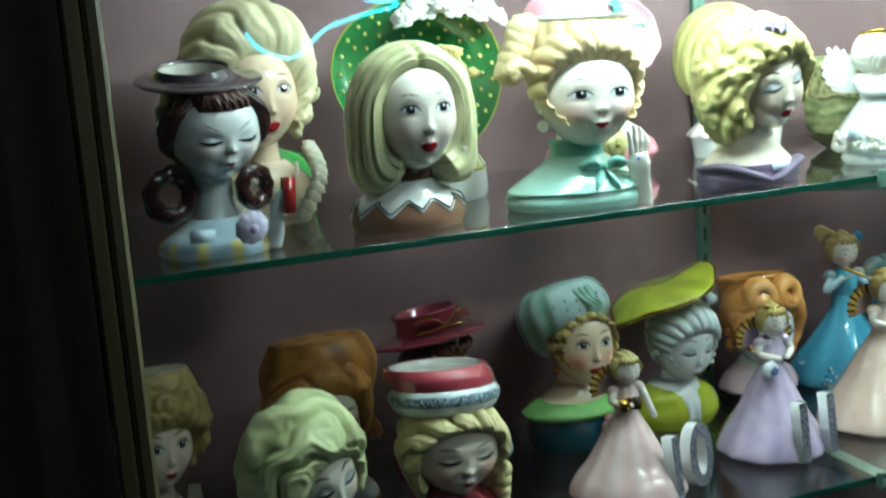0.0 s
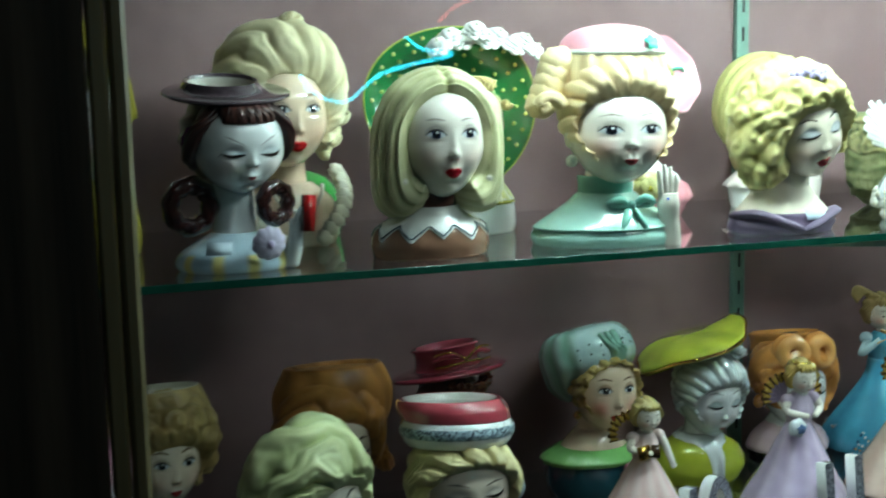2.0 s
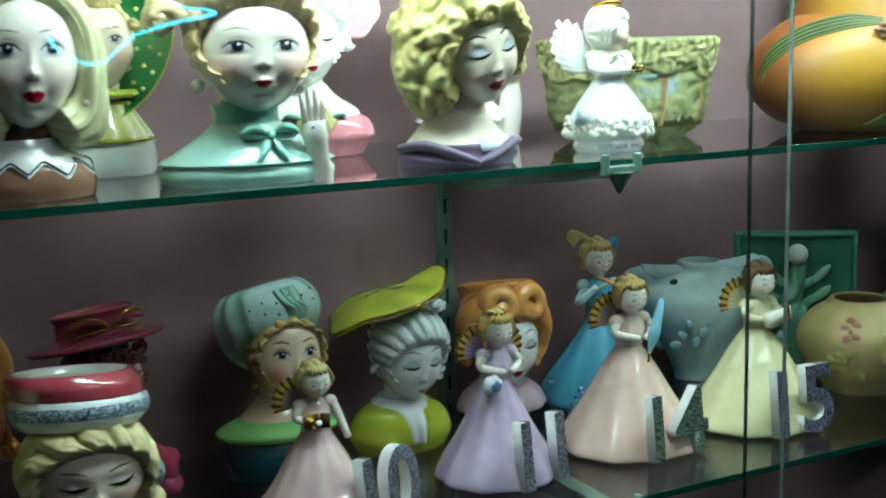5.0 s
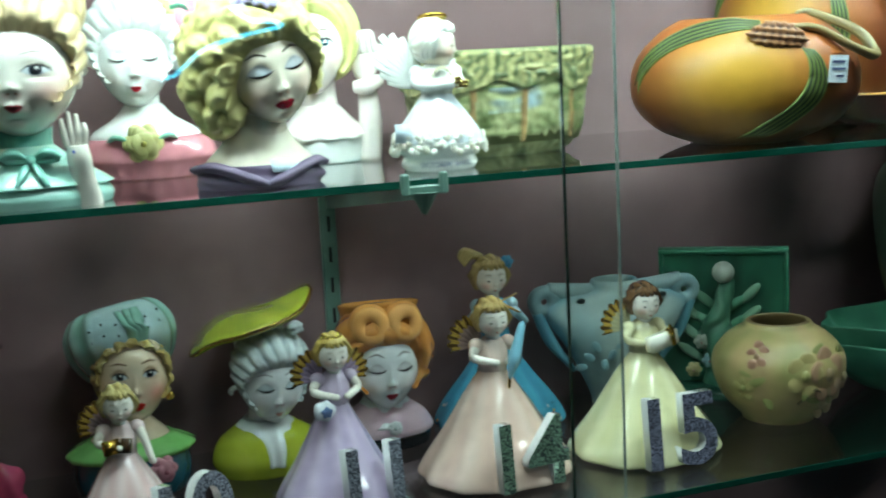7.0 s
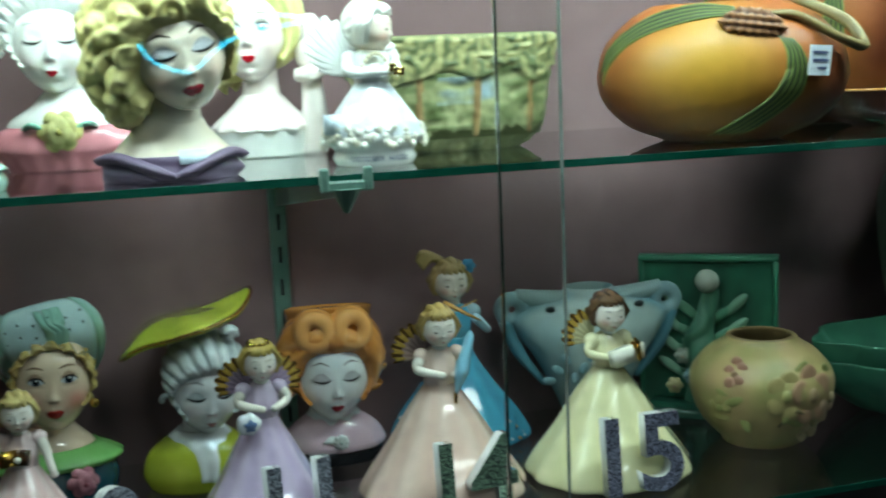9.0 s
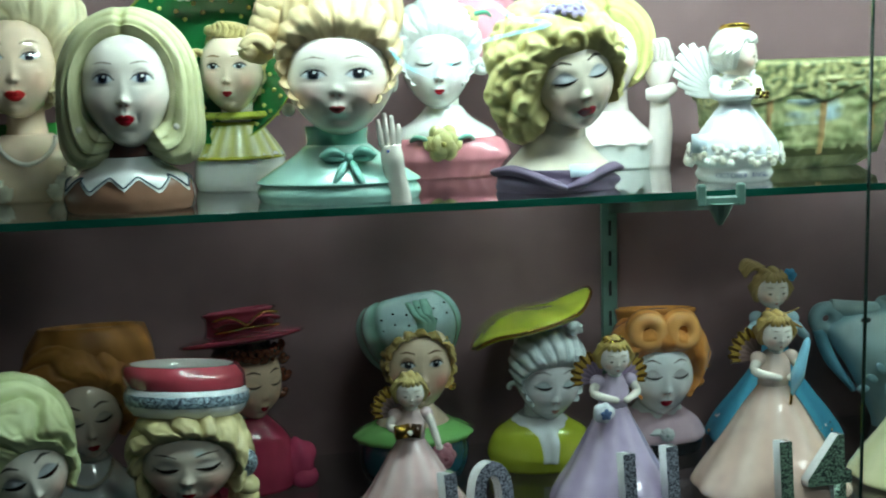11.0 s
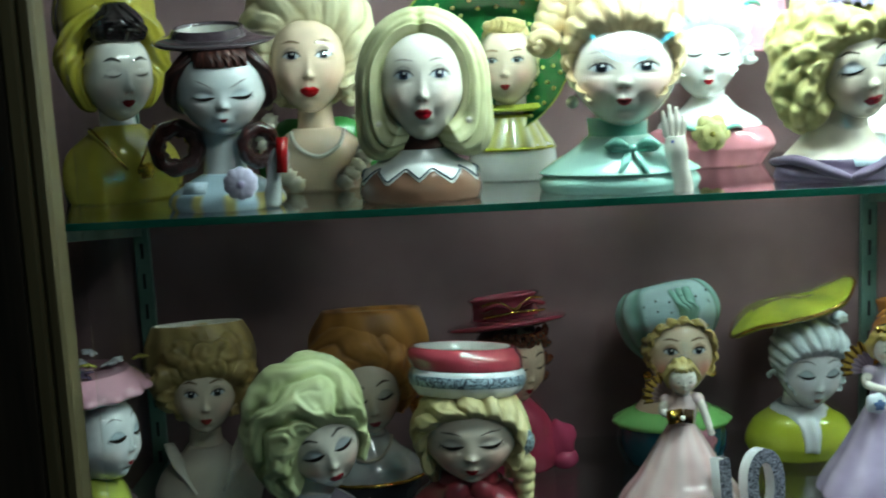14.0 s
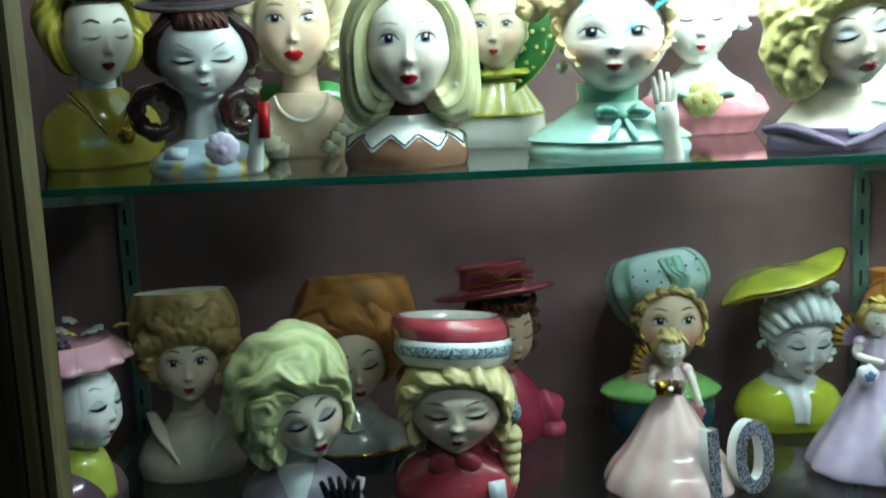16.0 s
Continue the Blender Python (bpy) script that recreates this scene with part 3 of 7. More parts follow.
def glass_shelf(z, name):
    shelf = tagged(new(name), "clear glass shelf with a dark green front edge", "shelf", "glass shelves")
    sheet = box("sheet", (-0.10, RIGHT - 0.04, FRONT + 0.0012, BACK - 0.008, z - 0.006, z), SHEET, shelf, 0.0004)
    sheet.visible_shadow = False
    box("front_edge", (-0.10, RIGHT - 0.04, FRONT, FRONT + 0.0011, z - 0.0062, z + 0.0001), EDGE, shelf, 0.0003, "dark green polished glass edge")


def standard(x):
    top = tagged(new("shelf_standard"), "slotted green-grey steel upright fixed to the back wall", "upright", "shelf uprights")
    top.location = (x, BACK, 0)
    bm = box_bm(-0.0085, 0.0085, -0.008, 0.0, -0.75, 0.42, 0.0012)
    part("channel", bm, STEEL, top)
    for i in range(34):
        z = -0.71 + i * 0.0333
        part("slot", box_bm(-0.0016, 0.0016, -0.0086, -0.0079, z, z + 0.0165), SLOT, top)


def bracket(x, z):
    top = tagged(new("shelf_bracket"), "green-grey steel bracket with a clip gripping the shelf's front edge", "bracket", "shelf brackets")
    top.location = (x, 0, z)
    bm = bmesh.new()
    prof = [(BACK - 0.006, -0.008), (FRONT + 0.004, -0.008), (FRONT + 0.004, -0.016), (BACK - 0.03, -0.055), (BACK - 0.006, -0.058)]
    a = [bm.verts.new((-0.0015, y, q)) for y, q in prof]
    b = [bm.verts.new((0.0015, y, q)) for y, q in prof]
    bm.faces.new(a), bm.faces.new(b[::-1])
    for i in range(len(a)):
        bm.faces.new((a[i], b[i], b[(i + 1) % 5], a[(i + 1) % 5]))
    bmesh.ops.recalc_face_normals(bm, faces=bm.faces)
    part("arm", bm, STEEL, top)
    part("rest", box_bm(-0.009, 0.009, FRONT + 0.004, BACK - 0.01, -0.0082, -0.0062), STEEL, top)
    bm = box_bm(-0.019, 0.019, FRONT - 0.006, FRONT - 0.0015, -0.012, -0.004, 0.0015)
    part("clip", bm, STEEL, top, "folded steel clip")
    for s in (-1, 1):
        part("prong", box_bm(s * 0.0165 - 0.0035, s * 0.0165 + 0.0035, FRONT - 0.0075, FRONT - 0.001, -0.012, 0.006, 0.0015), STEEL, top)
    bm = bmesh.new()
    bmesh.ops.create_cone(bm, cap_ends=True, segments=12, radius1=0.002, radius2=0.0115, depth=0.018, matrix=pose(0, FRONT - 0.002, -0.019))
    part("tip", bm, STEEL, top)


def glass_door(name, x0, x1, y, edge_x, edge_mat, label):
    door = tagged(new(name), label, "glass door", "sliding glass doors", "structure")
    pane = box("pane", (x0, x1, y, y + 0.005, -0.74, 0.41), PANE, door, 0.0)
    pane.visible_shadow = False
    box("polished_edge", (edge_x - 0.0005, edge_x + 0.0005, y + 0.0005, y + 0.0045, -0.74, 0.41), edge_mat, door, 0.0)


def tube_lamp():
    lamp = tagged(new("tube_lamp"), "lit white fluorescent tube lamp under the case top", "lamp")
    box("housing", (TUBE_X0 - 0.02, TUBE_X1 + 0.02, TUBE_Y - 0.022, TUBE_Y + 0.035, TUBE_Z + 0.021, TUBE_Z + 0.06), WHITE_METAL, lamp, 0.004, "white enamelled housing")
    box("hanger", (0.6, 0.63, TUBE_Y - 0.01, TUBE_Y + 0.01, TUBE_Z + 0.06, 0.42), WHITE_METAL, lamp, 0.0)
    box("hanger", (1.2, 1.23, TUBE_Y - 0.01, TUBE_Y + 0.01, TUBE_Z + 0.06, 0.42), WHITE_METAL, lamp, 0.0)
    bm = bmesh.new()
    bmesh.ops.create_cone(bm, cap_ends=True, segments=24, radius1=0.016, radius2=0.016, depth=TUBE_X1 - TUBE_X0, matrix=pose((TUBE_X0 + TUBE_X1) / 2, TUBE_Y, TUBE_Z, 0, 90, 0))
    part("tube", bm, glowing("lit_tube", (0.74, 1.0, 0.99), TUBE_POWER), lamp, "glowing white tube")
    for x in (TUBE_X0 - 0.012, TUBE_X1 + 0.012):
        bm = bmesh.new()
        bmesh.ops.create_cone(bm, cap_ends=True, segments=16, radius1=0.012, radius2=0.015, depth=0.024, matrix=pose(x, TUBE_Y, TUBE_Z, 0, 90, 0))
        part("socket", bm, BLACK, lamp, "black end socket")
    cu = bpy.data.curves.new("cord", "CURVE")
    cu.dimensions, cu.bevel_depth, cu.bevel_resolution = "3D", 0.0022, 2
    sp = cu.splines.new("POLY")
    count = 240
    sp.points.add(count - 1)
    for i in range(count):
        s = i / (count - 1)
        a = s * 2 * np.pi * 24
        x, z = 0.018 + 0.14 * s, 0.232 + 0.10 * s
        sp.points[i].co = (x + 0.007 * np.cos(a) * 0.6, 0.02 + 0.007 * np.sin(a), z + 0.007 * np.cos(a) * 0.8, 1)
    cord = new("coiled_cord", cu)
    cu.materials.append(BLACK)
    tagged(cord, "coiled black cord of the tube lamp", "cord")


def price_tag(at, w, h, rot, label="small white handwritten price tag"):
    tag = tagged(new("price_tag"), label, "tag", "price tags")
    tag.matrix_world = pose(*at, *rot)
    part("paper", box_bm(-w / 2, w / 2, -0.0004, 0.0004, -h / 2, h / 2), PAPER, tag)
    for i, (a, b) in enumerate(((-0.36, 0.3), (-0.34, 0.36), (-0.1, 0.3))):
        z = h * (0.26 - 0.26 * i)
        part("writing", box_bm(w * a, w * b, -0.0008, -0.0005, z - h * 0.045, z + h * 0.045), INK, tag)


# ---- head vases ----
VASES = "ceramic head vases"


def neck(c, top, bottom, r, col, cy0=0.0, cx0=0.0):
    c.loft([(bottom, r * 1.25, r * 1.2, 0, 0), ((top + bottom) / 2, r, r * 0.98, cx0 * 0.5, cy0 * 0.5), (top, r * 1.02, r, cx0, cy0)], col, 0, 28, 14)


def yellow_lady():
    c = Clay()
    yel, hair = srgb("b3a63e"), srgb("171213")
    c.loft([(0, 0.052, 0.036), (0.02, 0.056, 0.038), (0.045, 0.05, 0.034), (0.062, 0.03, 0.026), (0.07, 0.02, 0.02)], yel, 0, 56, 24, lambda t, s: 1 + 0.02 * math.sin(9 * t + 4 * s))
    neck(c, 0.09, 0.055, 0.0165, PALE)
    for s in (-1, 1):
        c.tube([(s * 0.03, -0.012, 0.066), (s * 0.018, -0.026, 0.05), (s * 0.004, -0.034, 0.03)], [0.003, 0.005, 0.004], yel, 0, 10, flat=0.6)
        c.tube([(s * 0.03, -0.013, 0.069), (s * 0.019, -0.029, 0.052), (s * 0.005, -0.038, 0.03)], [0.0012, 0.0014, 0.001], GILT, 2, 6)
    c.rose((0.012, -0.038, 0.028), 0.008, srgb("c9a63e"), GILT, 2)
    h = Head(c, (0, -0.014, 0.114), 0.0305, 0.032, 0.041, 2, 6, 0, srgb("e9e4da"), 0.25)
    h.cap(hair, hair, 1.04, 0.45, 0.14)
    for i in range(5):
        h.lock([(-52 + 24 * i, 50, 1.02), (-44 + 22 * i, 62, 1.3), (-30 + 16 * i, 82, 1.5)], [0.22, 0.4, 0.3], hair, srgb("2e2526"), 0.1, mat=0)
    for s in (-1, 1):
        h.eye_shut(s, None, 0.9, heavy=0.012), h.brow(s, hair, 0.24, 0.09, w=0.022)
    h.lips(srgb("8d1420"), wide=0.16), h.nostrils()
    c.loft([(0.018, 0.034, 0.03, 0, 0.034), (0.04, 0.046, 0.034, 0, 0.034), (0.07, 0.044, 0.03, 0, 0.03), (0.088, 0.024, 0.02, 0, 0.03)], yel, 0, 48, 20, lambda t, s: 1 + 0.06 * math.sin(5 * t))
    for s in (-1, 1):
        h.lock([(s * 112, 75, 1.5), (s * 104, 40, 1.5), (s * 98, 5, 1.35), (s * 96, -30, 1.15), (s * 92, -48, 1.0)], [0.3, 0.42, 0.36, 0.26, 0.1], yel, srgb("a89a22"), mat=0)
    h.done()
    return c.thing("head_vase", pose(-0.014, 0.135, SHELF, 0, 0, 30), "glazed head vase of a black-haired lady in a yellow dress", "head vase", VASES)


def hat_girl():
    c = Clay()
    br, hat = srgb("43201c"), srgb("33272f")
    blue, yel = srgb("b9cfdc"), srgb("e6d68a")
    c.loft([(0, 0.047, 0.035), (0.006, 0.05, 0.037), (0.014, 0.046, 0.034), (0.022, 0.034, 0.027), (0.03, 0.02, 0.02)], blue, 0, 64, 22, None,
           lambda t, s: blend(blue, yel, 1.0 if math.sin(11 * t) > 0.55 and s < 0.5 else 0.0))
    neck(c, 0.075, 0.02, 0.0165, PALE)
    h = Head(c, (0.002, -0.008, 0.099), 0.0365, 0.037, 0.0375, 10, 8, 0, PALE, 0.25, 0.4, 1.0, 0.0)
    h.cap(br, srgb("1e0d0c"), 1.06, 0.50, 0.1, 20)
    for i in range(7):
        h.lock([(-30 + 11 * i, 62, 1.12), (-32 + 11.5 * i, 46, 1.13), (-33 + 12 * i, 33, 1.06)], [0.14, 0.16, 0.08], br, srgb("7d4b3c"), 0.12)
    for s in (-1, 1):
        h.lock([(s * 62, 60, 1.1), (s * 66, 25, 1.12), (s * 82, -10, 1.08), (s * 92, -28, 1.0)], [0.2, 0.2, 0.16, 0.08], br, srgb("1e0d0c"), 0.12)
        h.eye_shut(s, srgb("c9d4da"), 1.05, 0.02, 0.026, 0.03), h.brow(s, srgb("4a3028"), 0.3, 0.03, 0.09, 0.008)
    h.lips(srgb("9c2030"), wide=0.085), h.nostrils()
    for s in (-1, 1):
        c.blob((s * 0.036, 0.008, 0.004), (0.007, 0.008, 0.011), srgb("5b1f58"), 0, disp=lambda d: 1 + 0.25 * noise.noise(Vector(d) * 3))
    h.done()
    c.ring((-0.037, -0.012, 0.053), 0.0165, 0.0085, br, 0, (0, 0, 14), 40, 12, 0.22, srgb("1e0d0c"))
    c.ring((0.031, -0.012, 0.052), 0.0135, 0.007, br, 0, (0, 0, 30), 36, 12, 0.22, srgb("1e0d0c"))
    c.M = pose(0, 0, 0.142, 11, 0, 0) @ pose(0, 0, -0.142)
    c.loft([(0.136, 0.036, 0.036, -0.002, 0.004), (0.139, 0.05, 0.046, -0.002, 0.004), (0.142, 0.05, 0.046, -0.002, 0.004), (0.1445, 0.036, 0.034, -0.004, 0.004),
            (0.149, 0.031, 0.03, -0.006, 0.004), (0.151, 0.029, 0.028, -0.006, 0.004), (0.147, 0.027, 0.026, -0.006, 0.004), (0.135, 0.024, 0.024, -0.006, 0.004)], hat, 0, 56, 40, None,
           lambda t, s: blend(hat, (srgb("d8d4c8")) if s > 0.84 else srgb("6a5a62"), 1.0 if s > 0.84 else 0.4 + 0.4 * noise.noise(Vector((math.sin(t) * 6, math.cos(t) * 6, s * 12)))))
    c.M = Matrix.Identity(4)
    c.petals((0.018, -0.042, 0.024), 0.014, 10, srgb("cfc6de"), 1, (8, 0, 8), srgb("b9a8cc"), 2)
    c.tube([(0.04, -0.02, 0.004), (0.043, -0.026, 0.02), (0.044, -0.028, 0.04)], [0.008, 0.0065, 0.005], PALE, 0, 12)
    for i in range(4):
        c.tube([(0.042 + 0.004 * i, -0.03, 0.036), (0.044 + 0.004 * i, -0.034, 0.044), (0.047 + 0.003 * i, -0.035, 0.05)], [0.0022, 0.002, 0.0014], PALE, 0, 6)
    c.plate((0.052, -0.036, 0.045), 0.009, 0.029, srgb("a11414"), 0, (0, 4, 12), 0.008)
    c.plate((-0.02, -0.037, 0.021), 0.02, 0.011, srgb("c4d6e2"), 1, (-38, 0, -16), 0.001)
    return c.thing("head_vase", pose(0.102, 0.034, SHELF, 0, 0, 2), "china head vase, girl with brown braid loops and dark hat", "head vase", VASES)


def queen_lady():
    c = Clay()
    hr, dk, ruf = srgb("e6dcb4"), srgb("97845a"), srgb("e6e0cc")
    green = srgb("3f9a48")
    skin = srgb("ecd0b4")
    c.loft([(0, 0.045, 0.035), (0.02, 0.05, 0.037), (0.042, 0.042, 0.033), (0.058, 0.022, 0.022)], skin, 0, 48, 20)
    c.loft([(0, 0.058, 0.026, 0.004, 0.03), (0.03, 0.062, 0.028, 0.004, 0.03), (0.055, 0.05, 0.024, 0.002, 0.028), (0.066, 0.03, 0.014, 0, 0.024)], green, 0, 40, 18)
    for s in (-1, 1):
        for i in range(9):
            q = i / 8
            c.blob((s * (0.022 + 0.026 * math.sin(q * 2.2)), -0.035 + 0.02 * q, 0.008 + 0.058 * q), (0.009, 0.006, 0.007), ruf, 1, (0, s * 30, s * 20), 12, 8,
                   lambda d: 1 + 0.2 * math.sin(9 * math.atan2(d[0], d[2])))
    for i in range(30):
        a = (i - 14.5) / 14.5
        c.blob((0.024 * math.sin(a * 1.5), -0.026 - 0.011 * math.cos(a * 1.4), 0.033 + 0.022 * abs(a) ** 1.6), 0.0021, srgb("efe8d8"), 0, n=8, k=6)
    neck(c, 0.095, 0.045, 0.0165, skin, -0.006)
    h = Head(c, (-0.004, -0.018, 0.116), 0.0345, 0.035, 0.044, -2, 2, 0, srgb("f0d4b8"), 0.3, 0.34, 1.0, 0.2)
    h.cap(hr, dk, 1.05, 0.5, 0.2, 26, 0.02)
    h.hair([(0, 1.2), (40, 1.12), (75, 0.98), (100, 0.95), (180, 1.0), (-100, 0.98), (-75, 1.02), (-40, 1.15)],
           [(0, 2.62), (40, 2.4), (70, 1.85), (95, 1.55), (125, 1.3), (180, 1.1), (-125, 1.4), (-95, 1.55), (-70, 1.85), (-40, 2.35)],
           hr, dk, 0.14, 1.9, (8, 2.6), 0.13, mid=0.7, sway=1.6, seed=3)
    for s in (-1, 1):
        for i, (la, q) in enumerate(((40, 1.45), (20, 1.4), (0, 1.32), (-20, 1.22), (55, 1.5), (-36, 1.12))):
            h.curl(s * (86 + 5 * (i % 2)), la, q, 0.24, hr, dk, turn=i)
        h.eye_open(s, srgb("2c3a50"), srgb("b9a69a"), 0.95), h.brow(s, srgb("8a6a48"), 0.26, 0.06)
    h.lips(srgb("c8161c"), wide=0.2), h.nostrils()
    c.ring((0.012, 0.02, 0.083), 0.007, 0.006, hr, 1, (30, 0, 0), dark=dk)
    h.done()
    return c.thing("head_vase", pose(0.168, 0.15, SHELF, 0, 0, 8), "matte head vase, lady with high cream hair and pearls", "head vase", VASES)


def blond_lady():
    c = Clay()
    hr, dk, br = srgb("dcd9ac"), srgb("999a5c"), srgb("8a6450")
    c.loft([(0, 0.05, 0.034), (0.012, 0.052, 0.036), (0.026, 0.046, 0.032), (0.036, 0.024, 0.022)], br, 0, 56, 18)
    th = np.linspace(0, 2 * np.pi, 96, endpoint=False)
    fold = np.abs((np.abs(np.angle(np.exp(1j * th))) / 0.62 + 0.12) % 1.0 - 0.5) * 2
    edge = 0.014 + 0.013 * (1 - fold)
    P, line = np.zeros((9, 96, 3)), []
    for k in range(9):
        f = k / 8
        z = edge * (1 - f) + 0.043 * f
        r = np.interp(z, [0.0, 0.012, 0.026, 0.036, 0.045], [0.0515, 0.0535, 0.0475, 0.030, 0.0225])
        ry = np.interp(z, [0.0, 0.012, 0.026, 0.036, 0.045], [0.0355, 0.0375, 0.0335, 0.026, 0.0225])
        P[k] = np.stack([r * np.sin(th), -ry * np.cos(th), z], -1)
    c.grid(P, WHITE, 0, caps=False)
    ring = P[1] * np.array([1.012, 1.012, 1.0])
    c.tube([tuple(p) for p in np.vstack([ring[66:], ring[:31]])], [0.0008, 0.0008], srgb("54606a"), 0, 6, 240)
    neck(c, 0.075, 0.03, 0.0195, SKIN)
    c.loft([(0.043, 0.0225, 0.0225), (0.046, 0.0235, 0.0235), (0.053, 0.0235, 0.0235), (0.056, 0.022, 0.022)], srgb("6b4038"), 0, 40, 12)
    h = Head(c, (0.006, -0.014, 0.097), 0.0345, 0.036, 0.047, 0, 0, 0, SKIN, 0.25, 0.34)
    h.cap(hr, dk, 1.05, 0.55, 0.2, 30, 0.03)
    h.hair([(0, 1.22), (30, 1.1), (60, 0.98), (90, 0.92), (120, 0.98), (140, 1.2), (180, 1.0), (-140, 1.2), (-120, 0.98), (-90, 0.92), (-60, 0.98), (-30, 1.1)],
           [(0, 1.82), (35, 1.74), (70, 1.6), (100, 1.58), (122, 1.85), (138, 2.3), (150, 2.55), (162, 1.5), (180, 1.0), (-162, 1.5), (-150, 2.6), (-138, 2.3), (-120, 1.8), (-95, 1.58), (-60, 1.62), (-30, 1.76)],
           hr, dk, 0.16, 0.95, (0.6, 8.5), 0.05, parted=True, mid=0.35, drop=0.1, sway=1.2, hung=150)
    for s in (-1, 1):
        h.eye_open(s, srgb("45587a"), srgb("cfc6c0"), 0.95), h.brow(s, srgb("6a5040"), 0.25, 0.05, w=0.008)
        c.tube([(s * 0.037, -0.012, -0.02), (s * 0.038, -0.014, -0.026)], [0.001, 0.001], GILT, 2, 6)
        c.blob((s * 0.038, -0.0145, -0.031), 0.0048, srgb("ece6da"), 0, n=14, k=10)
    h.lock([(80, -30, 1.5), (84, -42, 1.6), (92, -44, 1.66), (100, -36, 1.58)], [0.2, 0.22, 0.2, 0.08], hr, dk)
    h.lips(srgb("b01224"), wide=0.17), h.nostrils()
    h.done()
    return c.thing("head_vase", pose(0.267, 0.03, SHELF, 0, 0, 0), "china head vase of a long-haired lady with a brown choker", "head vase", VASES)


def bonnet_girl():
    c = Clay()
    gr, rim, hr, dk = srgb("1f6e3a"), srgb("b9c44a"), srgb("dcc88c"), srgb("a08a4a")
    yel = srgb("d3cf72")
    c.loft([(0, 0.04, 0.032), (0.01, 0.042, 0.034), (0.03, 0.04, 0.032), (0.036, 0.036, 0.03)], WHITE, 0, 48, 16)
    c.loft([(0.028, 0.04, 0.034), (0.036, 0.037, 0.032), (0.056, 0.024, 0.022), (0.062, 0.021, 0.02)], yel, 0, 72, 20, lambda t, s: 1 + 0.05 * (1 - s) * math.sin(16 * t),
           lambda t, s: blend(yel, srgb("f0efc4"), 0.5 + 0.5 * math.sin(16 * t)))
    for z, r in ((0.03, 0.0385), (0.06, 0.022)):
        c.loft([(z - 0.002, r, r * 0.88), (z, r + 0.0025, r * 0.88 + 0.0025), (z + 0.002, r, r * 0.88)], srgb("b4b23a"), 0, 48, 8)
    c.loft([(0.064, 0.03, 0.026), (0.067, 0.034, 0.03), (0.071, 0.026, 0.024)], rim, 0, 56, 12, lambda t, s: 1 + 0.12 * math.sin(12 * t))
    neck(c, 0.085, 0.05, 0.015, SKIN)
    h = Head(c, (-0.002, -0.014, 0.106), 0.0275, 0.029, 0.036, -4, 0, 0, srgb("efd9bf"), 0.45, 0.36)
    h.cap(hr, dk, 1.07, 0.40, 0.14, 18)
    for i in range(8):
        h.curl(-50 + 14 * i, 50 + 8 * math.cos(radians(-50 + 14 * i)), 1.1, 0.2, hr, dk, turn=i * 0.9)
    for s in (-1, 1):
        h.curl(s * 66, 20, 1.1, 0.2, hr, dk), h.eye_open(s, srgb("6d8a92"), None, 0.85), h.brow(s, srgb("a07a50"), 0.24, 0.05)
    h.lips(srgb("b01a1c"), wide=0.13), h.nostrils()
    h.done()
    # the bonnet: a wide dotted brim round the face
    keep = c.M.copy()
    c.M = keep @ pose(-0.020, 0.014, 0.118, 78, 0, -4)
    c.loft([(0.0, 0.034, 0.036), (0.006, 0.058, 0.062), (0.018, 0.082, 0.078), (0.021, 0.0835, 0.0795), (0.019, 0.084, 0.08), (0.002, 0.06, 0.064), (-0.02, 0.045, 0.05), (-0.035, 0.02, 0.022)],
           gr, 0, 72, 48, lambda t, s: 1 + 0.03 * math.sin(3 * t + 1), lambda t, s: rim if 0.3 < s < 0.58 else gr, curved=False)
    c.M = keep @ pose(-0.020, 0.014, 0.118, 78, 0, -4)
    rng = random.Random(4)
    for ringr, cnt in ((0.046, 16), (0.056, 20), (0.066, 24), (0.075, 28)):
        for i in range(cnt):
            a = 2 * np.pi * (i + 0.5 * (cnt % 3)) / cnt
            zz = np.interp(ringr, [0.034, 0.058, 0.082], [0.0, 0.006, 0.018])
            k = 1 + 0.03 * math.sin(3 * a + 1)
            c.blob((ringr * k * math.sin(a), -ringr * k * math.cos(a) * 0.98, zz + 0.0006), (0.0022, 0.0022, 0.0012), srgb("c9d67c"), 0, n=8, k=4)
    c.M = keep
    for i in range(9):
        c.rose((-0.035 + 0.012 * i, -0.012 + 0.004 * (i % 3), 0.186 - 0.0028 * abs(i - 3) + 0.006 * (i % 2)), 0.013, WHITE, IVORY, 1, (-50, 0, -30 + 10 * i))
    return c.thing("head_vase", pose(0.352, 0.155, SHELF, 0, 0, -4), "china head vase, child in green dotted bonnet with roses", "head vase", VASES)


